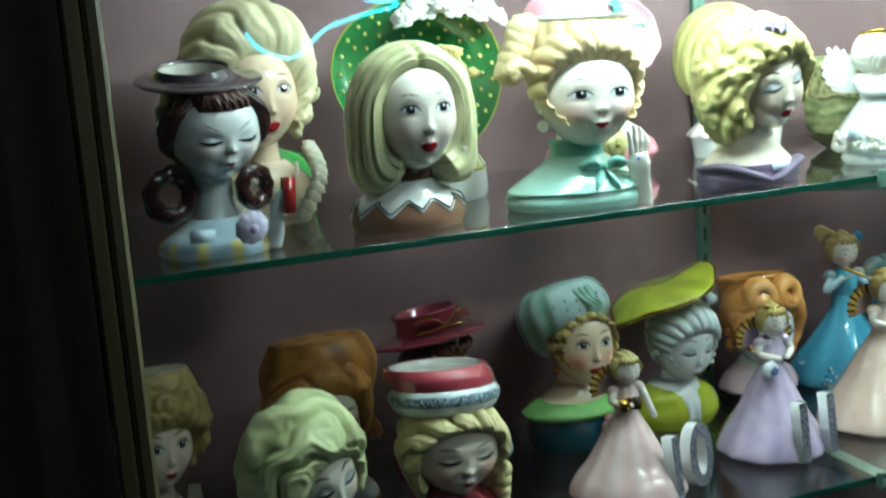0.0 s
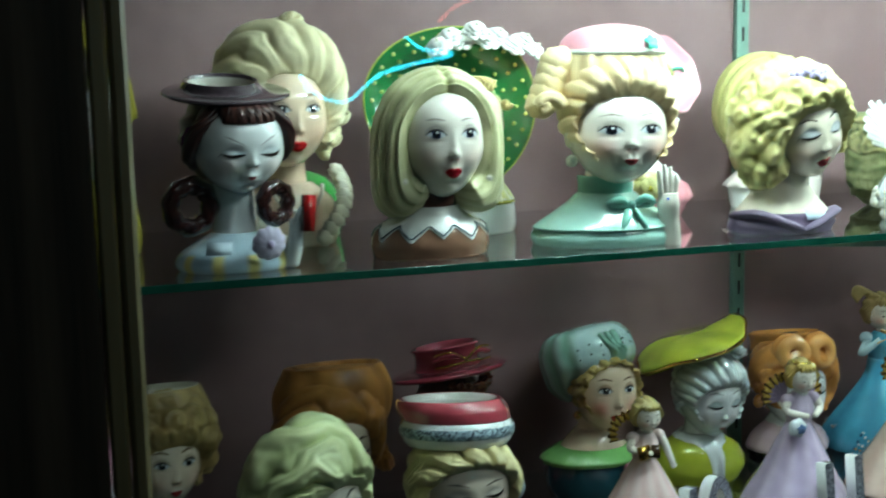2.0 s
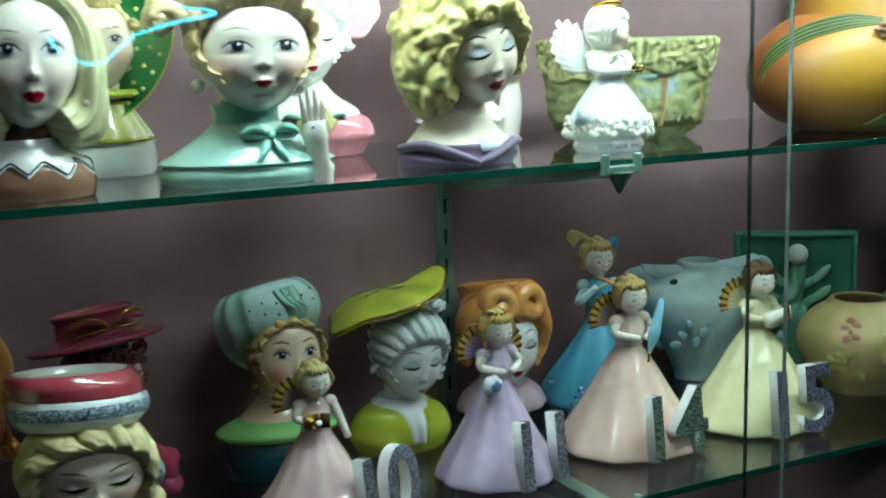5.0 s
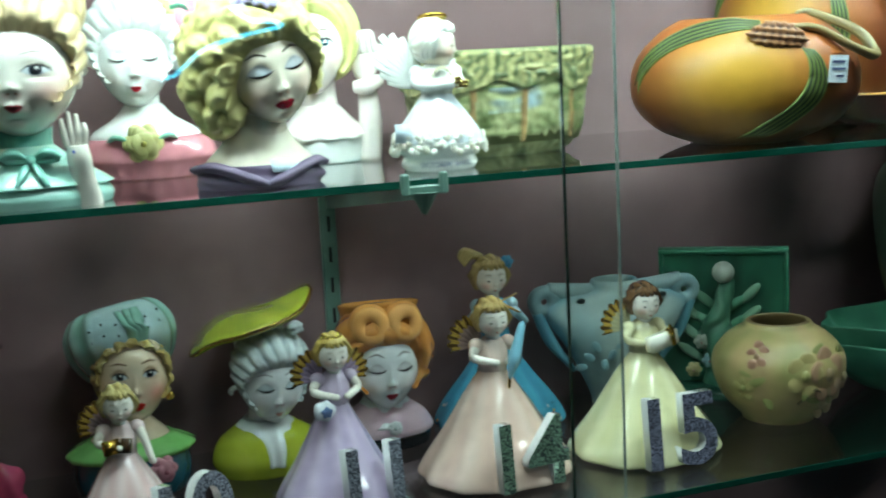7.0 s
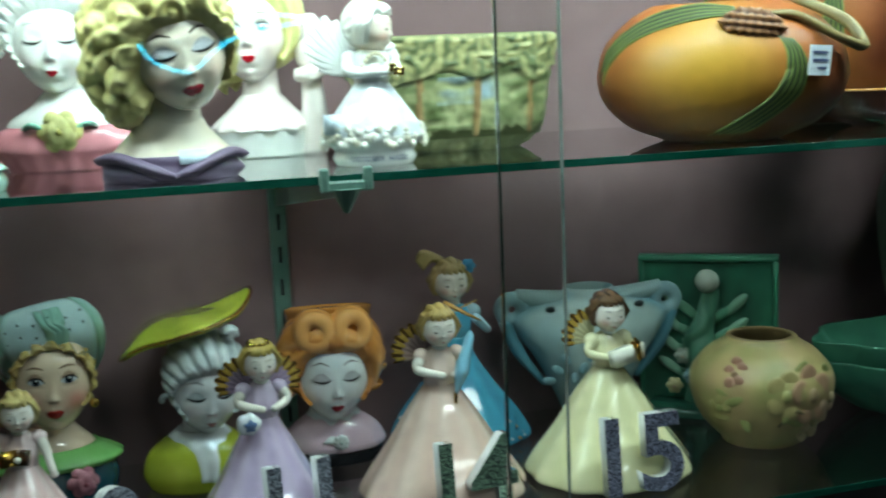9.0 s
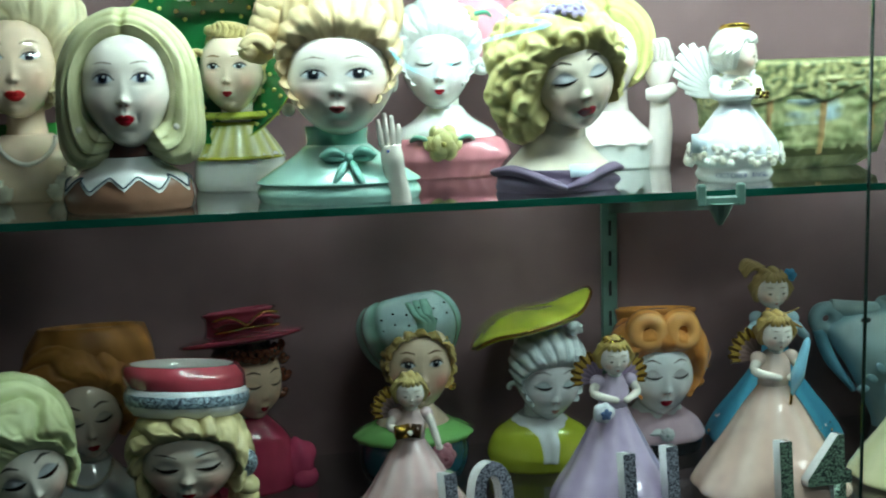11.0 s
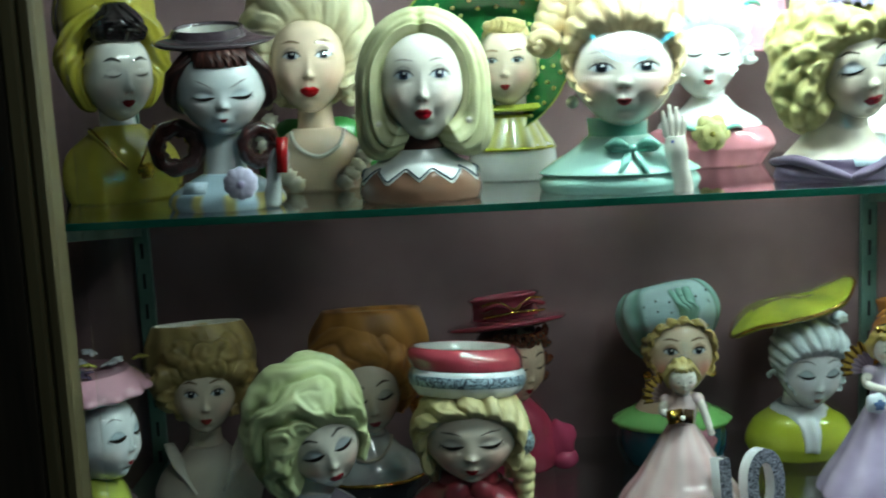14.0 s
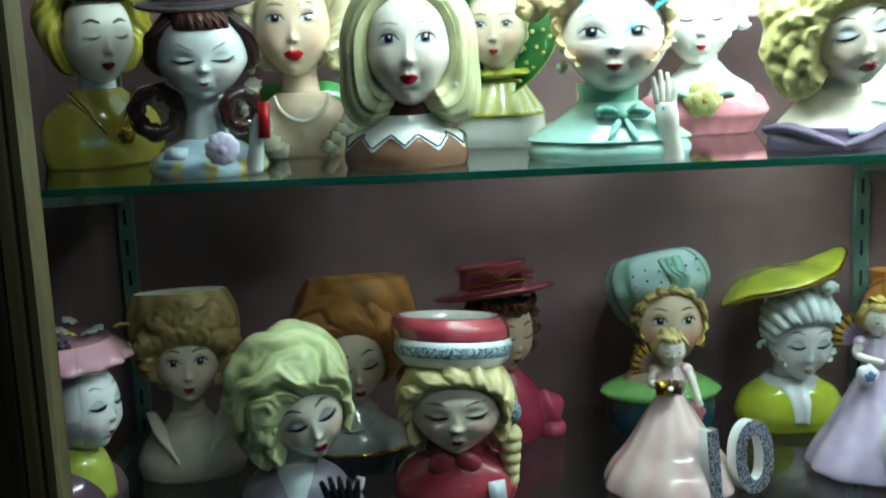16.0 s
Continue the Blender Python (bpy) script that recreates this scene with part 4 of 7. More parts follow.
def child_girl():
    c = Clay()
    teal, dkt, hr, dk = srgb("a9d6c9"), srgb("86c6b6"), srgb("e8d2a4"), srgb("a5805a")
    c.loft([(0, 0.066, 0.045), (0.008, 0.068, 0.047), (0.016, 0.062, 0.044), (0.03, 0.043, 0.034), (0.044, 0.026, 0.025)], teal, 0, 64, 24, lambda t, s: 1 + 0.012 * math.sin(6 * t))
    c.loft([(0.015, 0.0665, 0.047), (0.018, 0.066, 0.0465), (0.036, 0.038, 0.032), (0.046, 0.026, 0.026)], teal, 0, 64, 18, lambda t, s: 1 + 0.012 * math.sin(5 * t + 1))
    c.loft([(0.042, 0.026, 0.026), (0.05, 0.025, 0.025), (0.06, 0.026, 0.026), (0.061, 0.023, 0.023)], dkt, 0, 48, 14)
    for s in (-1, 1):
        c.tube([(s * 0.002 + 0.012, -0.034, 0.036), (s * 0.012 + 0.012, -0.037, 0.042), (s * 0.017 + 0.012, -0.035, 0.037), (s * 0.003 + 0.012, -0.036, 0.035)], [0.003, 0.007, 0.006, 0.003], dkt, 0, 12, flat=0.6)
        c.tube([(s * 0.002 + 0.012, -0.036, 0.035), (s * 0.007 + 0.012, -0.042, 0.025), (s * 0.011 + 0.012, -0.044, 0.017)], [0.003, 0.005, 0.004], dkt, 0, 12, flat=0.6)
    c.blob((0.012, -0.038, 0.037), 0.0038, dkt, 0, n=10, k=8)
    neck(c, 0.08, 0.05, 0.018, SKIN)
    h = Head(c, (0.006, -0.014, 0.099), 0.0425, 0.041, 0.046, 0, 0, 0, SKIN, 0.5, 0.3, 0.5, 0.06)
    h.cap(hr, dk, 1.04, 0.45, 0.3, 22)
    h.hair([(0, 0.72), (30, 0.78), (60, 0.93), (85, 1.02), (115, 0.78), (180, 0.68), (-115, 0.78), (-85, 1.02), (-60, 0.93), (-30, 0.78)],
           [(0, 1.7), (30, 1.6), (60, 1.34), (85, 1.14), (104, 0.98), (120, 0.8), (180, 0.7), (-120, 0.8), (-104, 0.98), (-85, 1.14), (-60, 1.34), (-30, 1.6)],
           hr, dk, 0.2, 1.05, (11, 1.2), 0.075)
    for s in (-1, 1):
        h.eye_open(s, srgb("3d4a5c"), None, 1.0), h.brow(s, srgb("7a5f4a"), 0.27, 0.06, w=0.007), h.ear(s, SKIN, srgb("ece4d4") if s < 0 else None)
    h.lips(srgb("b4454a"), wide=0.12, v=-0.5)
    h.stroke([(-0.08, -0.49, 0.004), (0, -0.51, 0.028), (0.08, -0.49, 0.004)], srgb("6a2226"), 0.0011)
    h.nostrils()
    # pony tail bun and flat pink hat
    for i in range(5):
        c.blob((-0.05 - 0.004 * i, 0.012, 0.062 - 0.009 * i), (0.017 - 0.001 * i, 0.016, 0.014), hr, 1, (0, 20 * i, 0), 20, 12, lambda d: 1 + 0.05 * math.sin(8 * d[0] + 6 * d[2]))
    h.curl(-78, 18, 1.55, 0.26, hr, dk)
    h.done()
    c.loft([(0.130, 0.046, 0.043, 0.006, 0.004), (0.145, 0.0515, 0.047, 0.006, 0.006), (0.160, 0.0505, 0.046, 0.006, 0.008), (0.172, 0.045, 0.042, 0.006, 0.009)], hr, 1, 72, 24,
           lambda t, s: 1 + 0.022 * math.sin(20 * t + 2 * s), lambda t, s: blend(hr, dk, 0.3 - 0.45 * math.sin(20 * t + 2 * s)))
    c.loft([(0.166, 0.047, 0.043, 0.008, 0.007), (0.170, 0.049, 0.045, 0.008, 0.007), (0.182, 0.043, 0.040, 0.008, 0.009), (0.190, 0.030, 0.028, 0.008, 0.010), (0.194, 0.008, 0.008, 0.008, 0.010)], WHITE, 1, 64, 30, None,
           lambda t, s: WHITE if s < 0.3 else srgb("dd98a4"))
    c.petals((0.03, -0.034, 0.176), 0.008, 5, srgb("4bae9a"), 0, (-30, 0, 20))
    # raised palm beside the cheek
    c.tube([(0.05, -0.026, 0.0005), (0.0495, -0.029, 0.010), (0.048, -0.032, 0.022), (0.0465, -0.0345, 0.036), (0.046, -0.035, 0.046)], [0.0115, 0.0105, 0.0092, 0.0102, 0.0085], SKIN, 0, 18, 24, flat=0.75)
    for i, (dx, ht) in enumerate(((-0.0085, 0.066), (-0.0035, 0.071), (0.0018, 0.069), (0.0068, 0.062))):
        c.tube([(0.046 + dx * 0.8, -0.036, 0.045), (0.046 + dx, -0.038, 0.056), (0.045 + dx * 1.05, -0.037, ht)], [0.0027, 0.0026, 0.0016], SKIN, 0, 8)
    c.blob((0.044, -0.0405, 0.041), 0.0017, srgb("2f56c4"), 0, n=8, k=6)
    return c.thing("head_vase", pose(0.435, 0.036, SHELF, 0, 0, -8), "china head vase, smiling girl in mint with raised palm", "head vase", VASES)


def pink_lady():
    c = Clay()
    pink, hr, dk = srgb("dd8d97"), srgb("eeeeea"), srgb("bfc2c0")
    c.loft([(0, 0.05, 0.032), (0.012, 0.058, 0.037), (0.02, 0.064, 0.04), (0.034, 0.058, 0.036), (0.04, 0.046, 0.03)], pink, 0, 80, 24, lambda t, s: 1 + 0.02 * math.sin(22 * t) * (1 - s), None)
    c.loft([(0.03, 0.052, 0.034), (0.043, 0.048, 0.032), (0.056, 0.028, 0.024), (0.068, 0.017, 0.018)], WHITE, 0, 48, 18)
    neck(c, 0.085, 0.05, 0.0155, WHITE)
    c.rose((-0.004, -0.038, 0.034), 0.018, srgb("d6cf8a"), srgb("a79d4a"), 0)
    for s in (-1, 1):
        c.tube([(s * 0.01 - 0.004, -0.036, 0.034), (s * 0.022 - 0.004, -0.036, 0.04), (s * 0.03 - 0.004, -0.03, 0.036)], [0.004, 0.007, 0.002], srgb("8fcbb6"), 0, 8, flat=0.4)
    h = Head(c, (-0.006, -0.012, 0.107), 0.0325, 0.034, 0.042, 0, 6, 0, srgb("f0efec"), 0.15)
    h.cap(hr, dk, 1.05, 0.45, 0.2, 24)
    h.hair([(0, 0.9), (45, 0.95), (85, 0.97), (118, 0.8), (180, 0.65), (-118, 0.8), (-85, 0.97), (-45, 0.95)],
           [(0, 2.0), (40, 1.75), (75, 1.3), (96, 1.08), (118, 0.85), (180, 0.7), (-118, 0.85), (-96, 1.08), (-75, 1.3), (-40, 1.75)], hr, dk, 0.12, 1.0, (13, 0.8), 0.08)
    for s in (-1, 1):
        h.eye_shut(s, None, 0.95, heavy=0.016), h.brow(s, srgb("86807a"), 0.26, 0.08, w=0.008), h.curl(s * 88, -5, 1.16, 0.24, hr, dk)
    h.lips(srgb("c11a2e"), wide=0.12), h.nostrils()
    h.done()
    # wide pink hat wing
    keep = c.M.copy()
    c.M = keep @ pose(0.03, 0.012, 0.145, 0, 32, 0) @ pose(0, 0, 0, 66, 0, 0)
    c.loft([(0, 0.03, 0.03), (0.004, 0.042, 0.038), (0.010, 0.047, 0.043), (0.013, 0.045, 0.041), (0.006, 0.036, 0.033), (0.005, 0.02, 0.02)], srgb("e09aa8"), 0, 56, 28, lambda t, s: 1 + 0.03 * math.sin(8 * t))
    c.M = keep
    c.rose((0.022, -0.022, 0.150), 0.012, srgb("cfcf8e"), srgb("9aa04a"), 0, (-20, 0, 10))
    for s in (-1, 1):
        c.tube([(0.022, -0.02, 0.15), (0.022 + s * 0.016, -0.022, 0.154), (0.022 + s * 0.024, -0.018, 0.15)], [0.003, 0.006, 0.002], srgb("6dbb9c"), 0, 8, flat=0.4)
    return c.thing("head_vase", pose(0.546, 0.192, SHELF, 0, 0, -4), "white head vase, lady with pink ruffle and yellow rose", "head vase", VASES)


def purple_lady():
    c = Clay()
    pur, hr, dk = srgb("6b5a72"), srgb("e2d896"), srgb("aa9c50")
    c.loft([(0, 0.05, 0.036), (0.006, 0.053, 0.038), (0.013, 0.05, 0.036), (0.019, 0.046, 0.034)], pur, 1, 64, 20, lambda t, s: 1 + 0.025 * math.sin(3 * t + 9 * s))
    c.loft([(0.012, 0.049, 0.035), (0.02, 0.045, 0.033), (0.036, 0.03, 0.026), (0.05, 0.022, 0.021)], srgb("e9dcc6"), 1, 48, 18)
    for s in (-1, 1):
        c.tube([(s * 0.053, 0.0, 0.016), (s * 0.04, -0.026, 0.019), (s * 0.012, -0.039, 0.008), (0.0, -0.04, 0.004)], [0.005, 0.006, 0.006, 0.003], pur, 1, 12, flat=0.7, groove=0.1, grooves=4)
    neck(c, 0.085, 0.03, 0.0205, srgb("e9dcc6"), -0.006, 0.006)
    c.plate((0.014, -0.0355, 0.018), 0.021, 0.011, srgb("c9d8e4"), 1, (-30, 0, 4), 0.001)
    h = Head(c, (0.008, -0.014, 0.094), 0.035, 0.037, 0.044, 8, 10, -13, srgb("eaddc9"), 0.3, 0.36)
    h.cap(hr, dk, 1.08, 0.55, 0.2, 20, 0.06)
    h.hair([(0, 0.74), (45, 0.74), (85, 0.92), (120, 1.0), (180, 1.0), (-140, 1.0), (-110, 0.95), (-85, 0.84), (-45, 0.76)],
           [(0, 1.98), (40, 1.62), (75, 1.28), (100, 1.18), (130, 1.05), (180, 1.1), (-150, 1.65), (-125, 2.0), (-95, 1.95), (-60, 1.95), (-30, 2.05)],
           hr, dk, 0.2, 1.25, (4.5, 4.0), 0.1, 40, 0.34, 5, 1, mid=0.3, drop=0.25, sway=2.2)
    for i in range(7):
        p = h.shell(radians(-36 + 13 * i), radians(66 + 6 * math.sin(i)), 1.45)
        c.petals(p, 0.0075, 5, srgb("a294b4"), 1, (-40, 0, -30 + 12 * i), srgb("7b6a92"))
    for s in (-1, 1):
        h.eye_shut(s, srgb("a9b4c2"), 1.15, 0.0, 0.018), h.brow(s, srgb("3a2c26"), 0.26, 0.09, w=0.014)
    h.lips(srgb("8f1426"), wide=0.19), h.nostrils()
    h.done()
    return c.thing("head_vase", pose(0.620, 0.036, SHELF, 0, 0, -2), "china head vase of a curly blond lady with a plum wrap", "head vase", VASES)


def phone_lady():
    c = Clay()
    hr, dk, sk = srgb("d9d28c"), srgb("9fa04e"), srgb("efe2dc")
    c.loft([(0, 0.04, 0.032), (0.012, 0.042, 0.034), (0.028, 0.044, 0.035), (0.036, 0.036, 0.03)], WHITE, 0, 64, 16)
    c.loft([(0.024, 0.047, 0.038), (0.03, 0.045, 0.036), (0.044, 0.03, 0.026), (0.056, 0.019, 0.019)], sk, 0, 72, 18, lambda t, s: 1 + 0.06 * (1 - s) ** 3 * math.sin(12 * t))
    neck(c, 0.085, 0.045, 0.0165, sk)
    h = Head(c, (-0.006, -0.012, 0.108), 0.0315, 0.033, 0.041, -4, -2, 0, srgb("f2e6e0"), 0.25)
    h.cap(hr, dk, 1.05, 0.55, 0.2, 22, 0.05)
    h.hair([(0, 1.15), (40, 1.0), (80, 0.92), (120, 1.0), (180, 1.0), (-120, 1.0), (-80, 0.92), (-40, 1.0)],
           [(0, 2.0), (40, 1.9), (80, 1.5), (110, 1.35), (140, 1.1), (180, 1.0), (-150, 1.5), (-120, 1.85), (-85, 1.7), (-40, 1.95)],
           hr, dk, 0.16, 1.25, (1.0, 7.0), 0.06, parted=True, mid=0.4, drop=0.2)
    for s in (-1, 1):
        h.eye_open(s, srgb("3b9db4"), srgb("c9c4b8"), 1.05), h.brow(s, srgb("7a644c"), 0.27, 0.06)
    for i in range(6):
        h.curl(-100 - 6 * i, 20 - 13 * i, 1.35, 0.26, hr, dk, turn=i)
    h.lips(srgb("c11226"), wide=0.15), h.nostrils()
    h.done()
    c.tube([(0.044, -0.006, 0.0), (0.047, -0.012, 0.035), (0.046, -0.014, 0.06), (0.044, -0.014, 0.076)], [0.013, 0.012, 0.01, 0.009], sk, 0, 18)
    c.tube([(0.032, -0.022, 0.072), (0.045, -0.026, 0.073), (0.058, -0.018, 0.078)], [0.006, 0.009, 0.006], sk, 0, 12)
    c.blob((0.046, -0.014, 0.098), (0.014, 0.009, 0.022), sk, 0, (0, 16, 0), n=18, k=12)
    for i in range(4):
        c.tube([(0.036 + 0.006 * i, -0.02, 0.104), (0.036 + 0.005 * i, -0.024, 0.116 + 0.002 * i), (0.03 + 0.004 * i, -0.022, 0.124)], [0.003, 0.003, 0.002], sk, 0, 8)
    return c.thing("head_vase", pose(0.716, 0.205, SHELF, 0, 0, -10), "china head vase, blue-eyed blond lady with raised arm", "head vase", VASES)


def flower_hat_lady():
    c = Clay()
    c.loft([(0, 0.046, 0.036), (0.02, 0.048, 0.037), (0.04, 0.036, 0.03), (0.055, 0.02, 0.02)], srgb("6e5566"), 0, 40, 18)
    c.loft([(0.02, 0.03, 0.038), (0.05, 0.026, 0.03), (0.066, 0.017, 0.018)], srgb("c5cf5a"), 0, 40, 14)
    neck(c, 0.085, 0.045, 0.015, PALE)
    h = Head(c, (0, -0.012, 0.102), 0.031, 0.033, 0.04, 0, 0, 0, PALE, 0.2)
    h.cap(srgb("9a9a9c"), srgb("5c5c60"), 1.05, 0.50, 0.15)
    for s in (-1, 1):
        h.eye_shut(s, srgb("9ab0ba"), 1.1, heavy=0.034), h.brow(s, srgb("3a3030"), 0.3, 0.12, w=0.008)
    h.lips(srgb("b0323c"), wide=0.11), h.nostrils()
    h.done()
    c.loft([(0.135, 0.034, 0.034), (0.141, 0.056, 0.052), (0.146, 0.058, 0.054), (0.155, 0.05, 0.046), (0.162, 0.04, 0.038)], srgb("cf9aa8"), 0, 80, 24, lambda t, s: 1 + 0.05 * math.sin(14 * t) * (s < 0.6))
    rng = random.Random(7)
    for i in range(26):
        a, r = rng.random() * 6.28, 0.05 * rng.random() ** 0.5
        c.petals((r * math.cos(a), r * math.sin(a), 0.163 + 0.006 * rng.random()), 0.008, 5, rng.choice((srgb("4e8f86"), srgb("d9dbe0"), srgb("58485e"), srgb("c8c05e"))), 0, (-70, 0, rng.random() * 360))
    return c.thing("head_vase", pose(-0.042, 0.055, LOWER, 0, 0, 66), "glazed head vase of a lady in a flowered pink hat", "head vase", VASES)


def updo_lady():
    c = Clay()
    hr, dk, sk = srgb("bfa56a"), srgb("7c6434"), srgb("dccab4")
    c.loft([(0, 0.05, 0.036), (0.015, 0.053, 0.038), (0.034, 0.044, 0.034), (0.05, 0.026, 0.024), (0.06, 0.018, 0.019)], srgb("cdbfae"), 1, 56, 20)
    for s in (-1, 1):
        c.tube([(s * 0.036, 0.0, 0.062), (s * 0.026, -0.022, 0.044), (s * 0.012, -0.034, 0.02)], [0.006, 0.009, 0.005], srgb("d8cfc0"), 1, 12, flat=0.35)
    neck(c, 0.1, 0.045, 0.0155, sk)
    h = Head(c, (0.002, -0.014, 0.116), 0.0295, 0.031, 0.041, 0, 4, 0, srgb("e4d2bc"), 0.3)
    h.cap(hr, dk, 1.05, 0.5, 0.2, 20, 0.05)
    h.hair([(0, 0.72), (45, 0.78), (85, 0.95), (120, 1.0), (180, 1.0), (-120, 1.0), (-85, 0.95), (-45, 0.78)],
           [(0, 2.1), (40, 2.1), (70, 1.7), (95, 1.5), (125, 1.12), (180, 1.0), (-125, 1.12), (-95, 1.5), (-70, 1.7), (-40, 2.1)],
           hr, dk, 0.2, 1.3, (6, 2.5), 0.1, 22, 0.42, 8, sway=1.8)
    for s in (-1, 1):
        h.eye_open(s, srgb("5b6a74"), srgb("b9aa98"), 0.95), h.brow(s, srgb("7a5f40"), 0.26, 0.07)
    h.lips(srgb("a33434"), wide=0.15), h.nostrils()
    h.done()
    c.M = pose(0, 0, -0.008) @ pose(0, 0, 0.16, -8, 0, 0) @ pose(0, 0, -0.16)
    c.loft([(0.112, 0.040, 0.03, 0, 0.022), (0.140, 0.053, 0.042, 0, 0.014), (0.164, 0.053, 0.044, 0, 0.009), (0.182, 0.046, 0.038, 0, 0.008), (0.187, 0.042, 0.034, 0, 0.008), (0.182, 0.037, 0.03, 0, 0.008)], hr, 1, 72, 30, lambda t, s: 1 + 0.02 * math.sin(11 * t + 6 * s) * (s < 0.7), lambda t, s: blend(hr, dk, 0.2 - 0.35 * math.sin(11 * t + 6 * s)) if s < 0.75 else srgb('d8d2c2'))
    c.M = Matrix.Identity(4)
    return c.thing("head_vase", pose(0.040, 0.150, LOWER, 0, 0, 12), "matte head vase of a fair lady with an upswept hairdo", "head vase", VASES)


def pale_green_lady():
    c = Clay()
    hr, dk = srgb("cdd3a0"), srgb("9aa76c")
    c.loft([(0, 0.046, 0.034), (0.014, 0.05, 0.036), (0.03, 0.04, 0.03), (0.042, 0.022, 0.02)], srgb("8d8494"), 0, 48, 18)
    c.loft([(0.018, 0.03, 0.036), (0.034, 0.025, 0.03), (0.045, 0.019, 0.019)], srgb("c6ccd2"), 0, 40, 12)
    neck(c, 0.07, 0.03, 0.017, SKIN, -0.004, 0.006)
    for i in range(5):
        c.tube([(0.03 + 0.004 * i, -0.036, 0.004), (0.026 + 0.006 * i, -0.042, 0.022), (0.02 + 0.008 * i, -0.042, 0.038 + 0.003 * math.sin(i))], [0.005, 0.004, 0.0022], srgb("16161a"), 0, 8)
    c.tube([(0.045, -0.03, 0.0), (0.05, -0.034, 0.02), (0.056, -0.03, 0.034)], [0.01, 0.009, 0.006], srgb("b8a7b4"), 0, 12, flat=0.5)
    h = Head(c, (0.010, -0.012, 0.095), 0.033, 0.035, 0.045, 14, 14, -16, srgb("ece2d4"), 0.45, 0.38)
    h.cap(hr, dk, 1.05, 0.5, 0.2, 14, 0.06)
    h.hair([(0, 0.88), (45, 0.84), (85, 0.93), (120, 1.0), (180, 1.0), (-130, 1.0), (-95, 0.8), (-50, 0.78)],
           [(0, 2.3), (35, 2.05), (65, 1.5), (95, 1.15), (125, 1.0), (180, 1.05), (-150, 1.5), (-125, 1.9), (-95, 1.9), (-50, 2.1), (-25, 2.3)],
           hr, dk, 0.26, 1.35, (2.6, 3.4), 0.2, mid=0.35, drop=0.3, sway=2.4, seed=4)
    for s in (-1, 1):
        h.eye_shut(s, srgb("8a94a0"), 1.15, heavy=0.03), h.brow(s, srgb("2a2422"), 0.26, 0.1, w=0.014), h.ear(s, SKIN, srgb("d8d8da"))
    h.lips(srgb("a01426"), wide=0.17), h.nostrils()
    h.done()
    return c.thing("head_vase", pose(0.154, 0.050, LOWER, 0, 0, 8), "china head vase, pale green-blond lady with black gloves", "head vase", VASES)


def orange_hair_lady():
    c = Clay()
    hr, dk = srgb("c98a45"), srgb("7d4c1c")
    c.loft([(0, 0.048, 0.034), (0.018, 0.052, 0.036), (0.03, 0.046, 0.033)], srgb("39363c"), 0, 48, 14)
    c.loft([(0.022, 0.053, 0.037), (0.034, 0.05, 0.036), (0.05, 0.03, 0.026), (0.064, 0.018, 0.018)], srgb("dfe0de"), 0, 64, 18, lambda t, s: 1 + 0.02 * math.sin(12 * t) * (s < 0.3))
    c.loft([(0.020, 0.0535, 0.0375), (0.022, 0.0545, 0.0385), (0.024, 0.0535, 0.0375)], GILT, 2, 64, 8, lambda t, s: 1 + 0.02 * math.sin(12 * t))
    neck(c, 0.09, 0.05, 0.0155, SKIN)
    for i in range(24):
        a = (i - 11.5) / 11.5
        c.blob((0.022 * math.sin(a * 1.5), -0.02 - 0.014 * math.cos(a * 1.4), 0.046 + 0.02 * abs(a) ** 1.7), 0.002, srgb("d9cfbc"), 0, n=8, k=6)
    h = Head(c, (0.002, -0.012, 0.111), 0.0305, 0.033, 0.043, 8, 12, -6, srgb("e6d3c0"), 0.45)
    h.cap(hr, dk, 1.05, 0.5, 0.2, 20, 0.04)
    h.hair([(0, 1.2), (40, 1.0), (80, 0.93), (120, 1.0), (180, 1.0), (-120, 1.0), (-85, 0.95), (-40, 1.1)],
           [(0, 2.3), (40, 2.1), (75, 1.6), (105, 1.6), (128, 1.2), (180, 1.0), (-135, 1.3), (-105, 1.75), (-70, 2.0), (-35, 2.3)],
           hr, dk, 0.16, 1.3, (4.5, 2.2), 0.12, sway=1.4, seed=2, mid=0.3)
    h.lock([(70, -14, 1.5), (80, -26, 1.75), (92, -22, 1.86), (96, -10, 1.72)], [0.18, 0.22, 0.2, 0.1], hr, dk)
    for s in (-1, 1):
        h.eye_shut(s, srgb("b9b2ac"), 1.1, heavy=0.022), h.brow(s, srgb("4a2c1e"), 0.26, 0.09, w=0.014)
    h.lips(srgb("a8141e"), wide=0.15), h.nostrils()
    h.done()
    c.M = pose(0, 0, -0.008) @ pose(0, 0, 0.16, -8, 0, 0) @ pose(0, 0, -0.16)
    c.loft([(0.112, 0.044, 0.030, 0.004, 0.026), (0.140, 0.056, 0.042, 0.006, 0.018), (0.168, 0.058, 0.048, 0.006, 0.010), (0.188, 0.050, 0.043, 0.008, 0.008), (0.194, 0.046, 0.038, 0.008, 0.008), (0.19, 0.041, 0.033, 0.008, 0.008)], hr, 1, 96, 26, lambda t, s: 1 + 0.018 * math.sin(9 * t + 7 * s),
           lambda t, s: blend(hr, dk, 0.2 - 0.4 * math.sin(9 * t + 7 * s)))
    c.M = Matrix.Identity(4)
    return c.thing("head_vase", pose(0.200, 0.145, LOWER, 0, 0, 4), "china head vase of an orange-haired lady with pearls", "head vase", VASES)


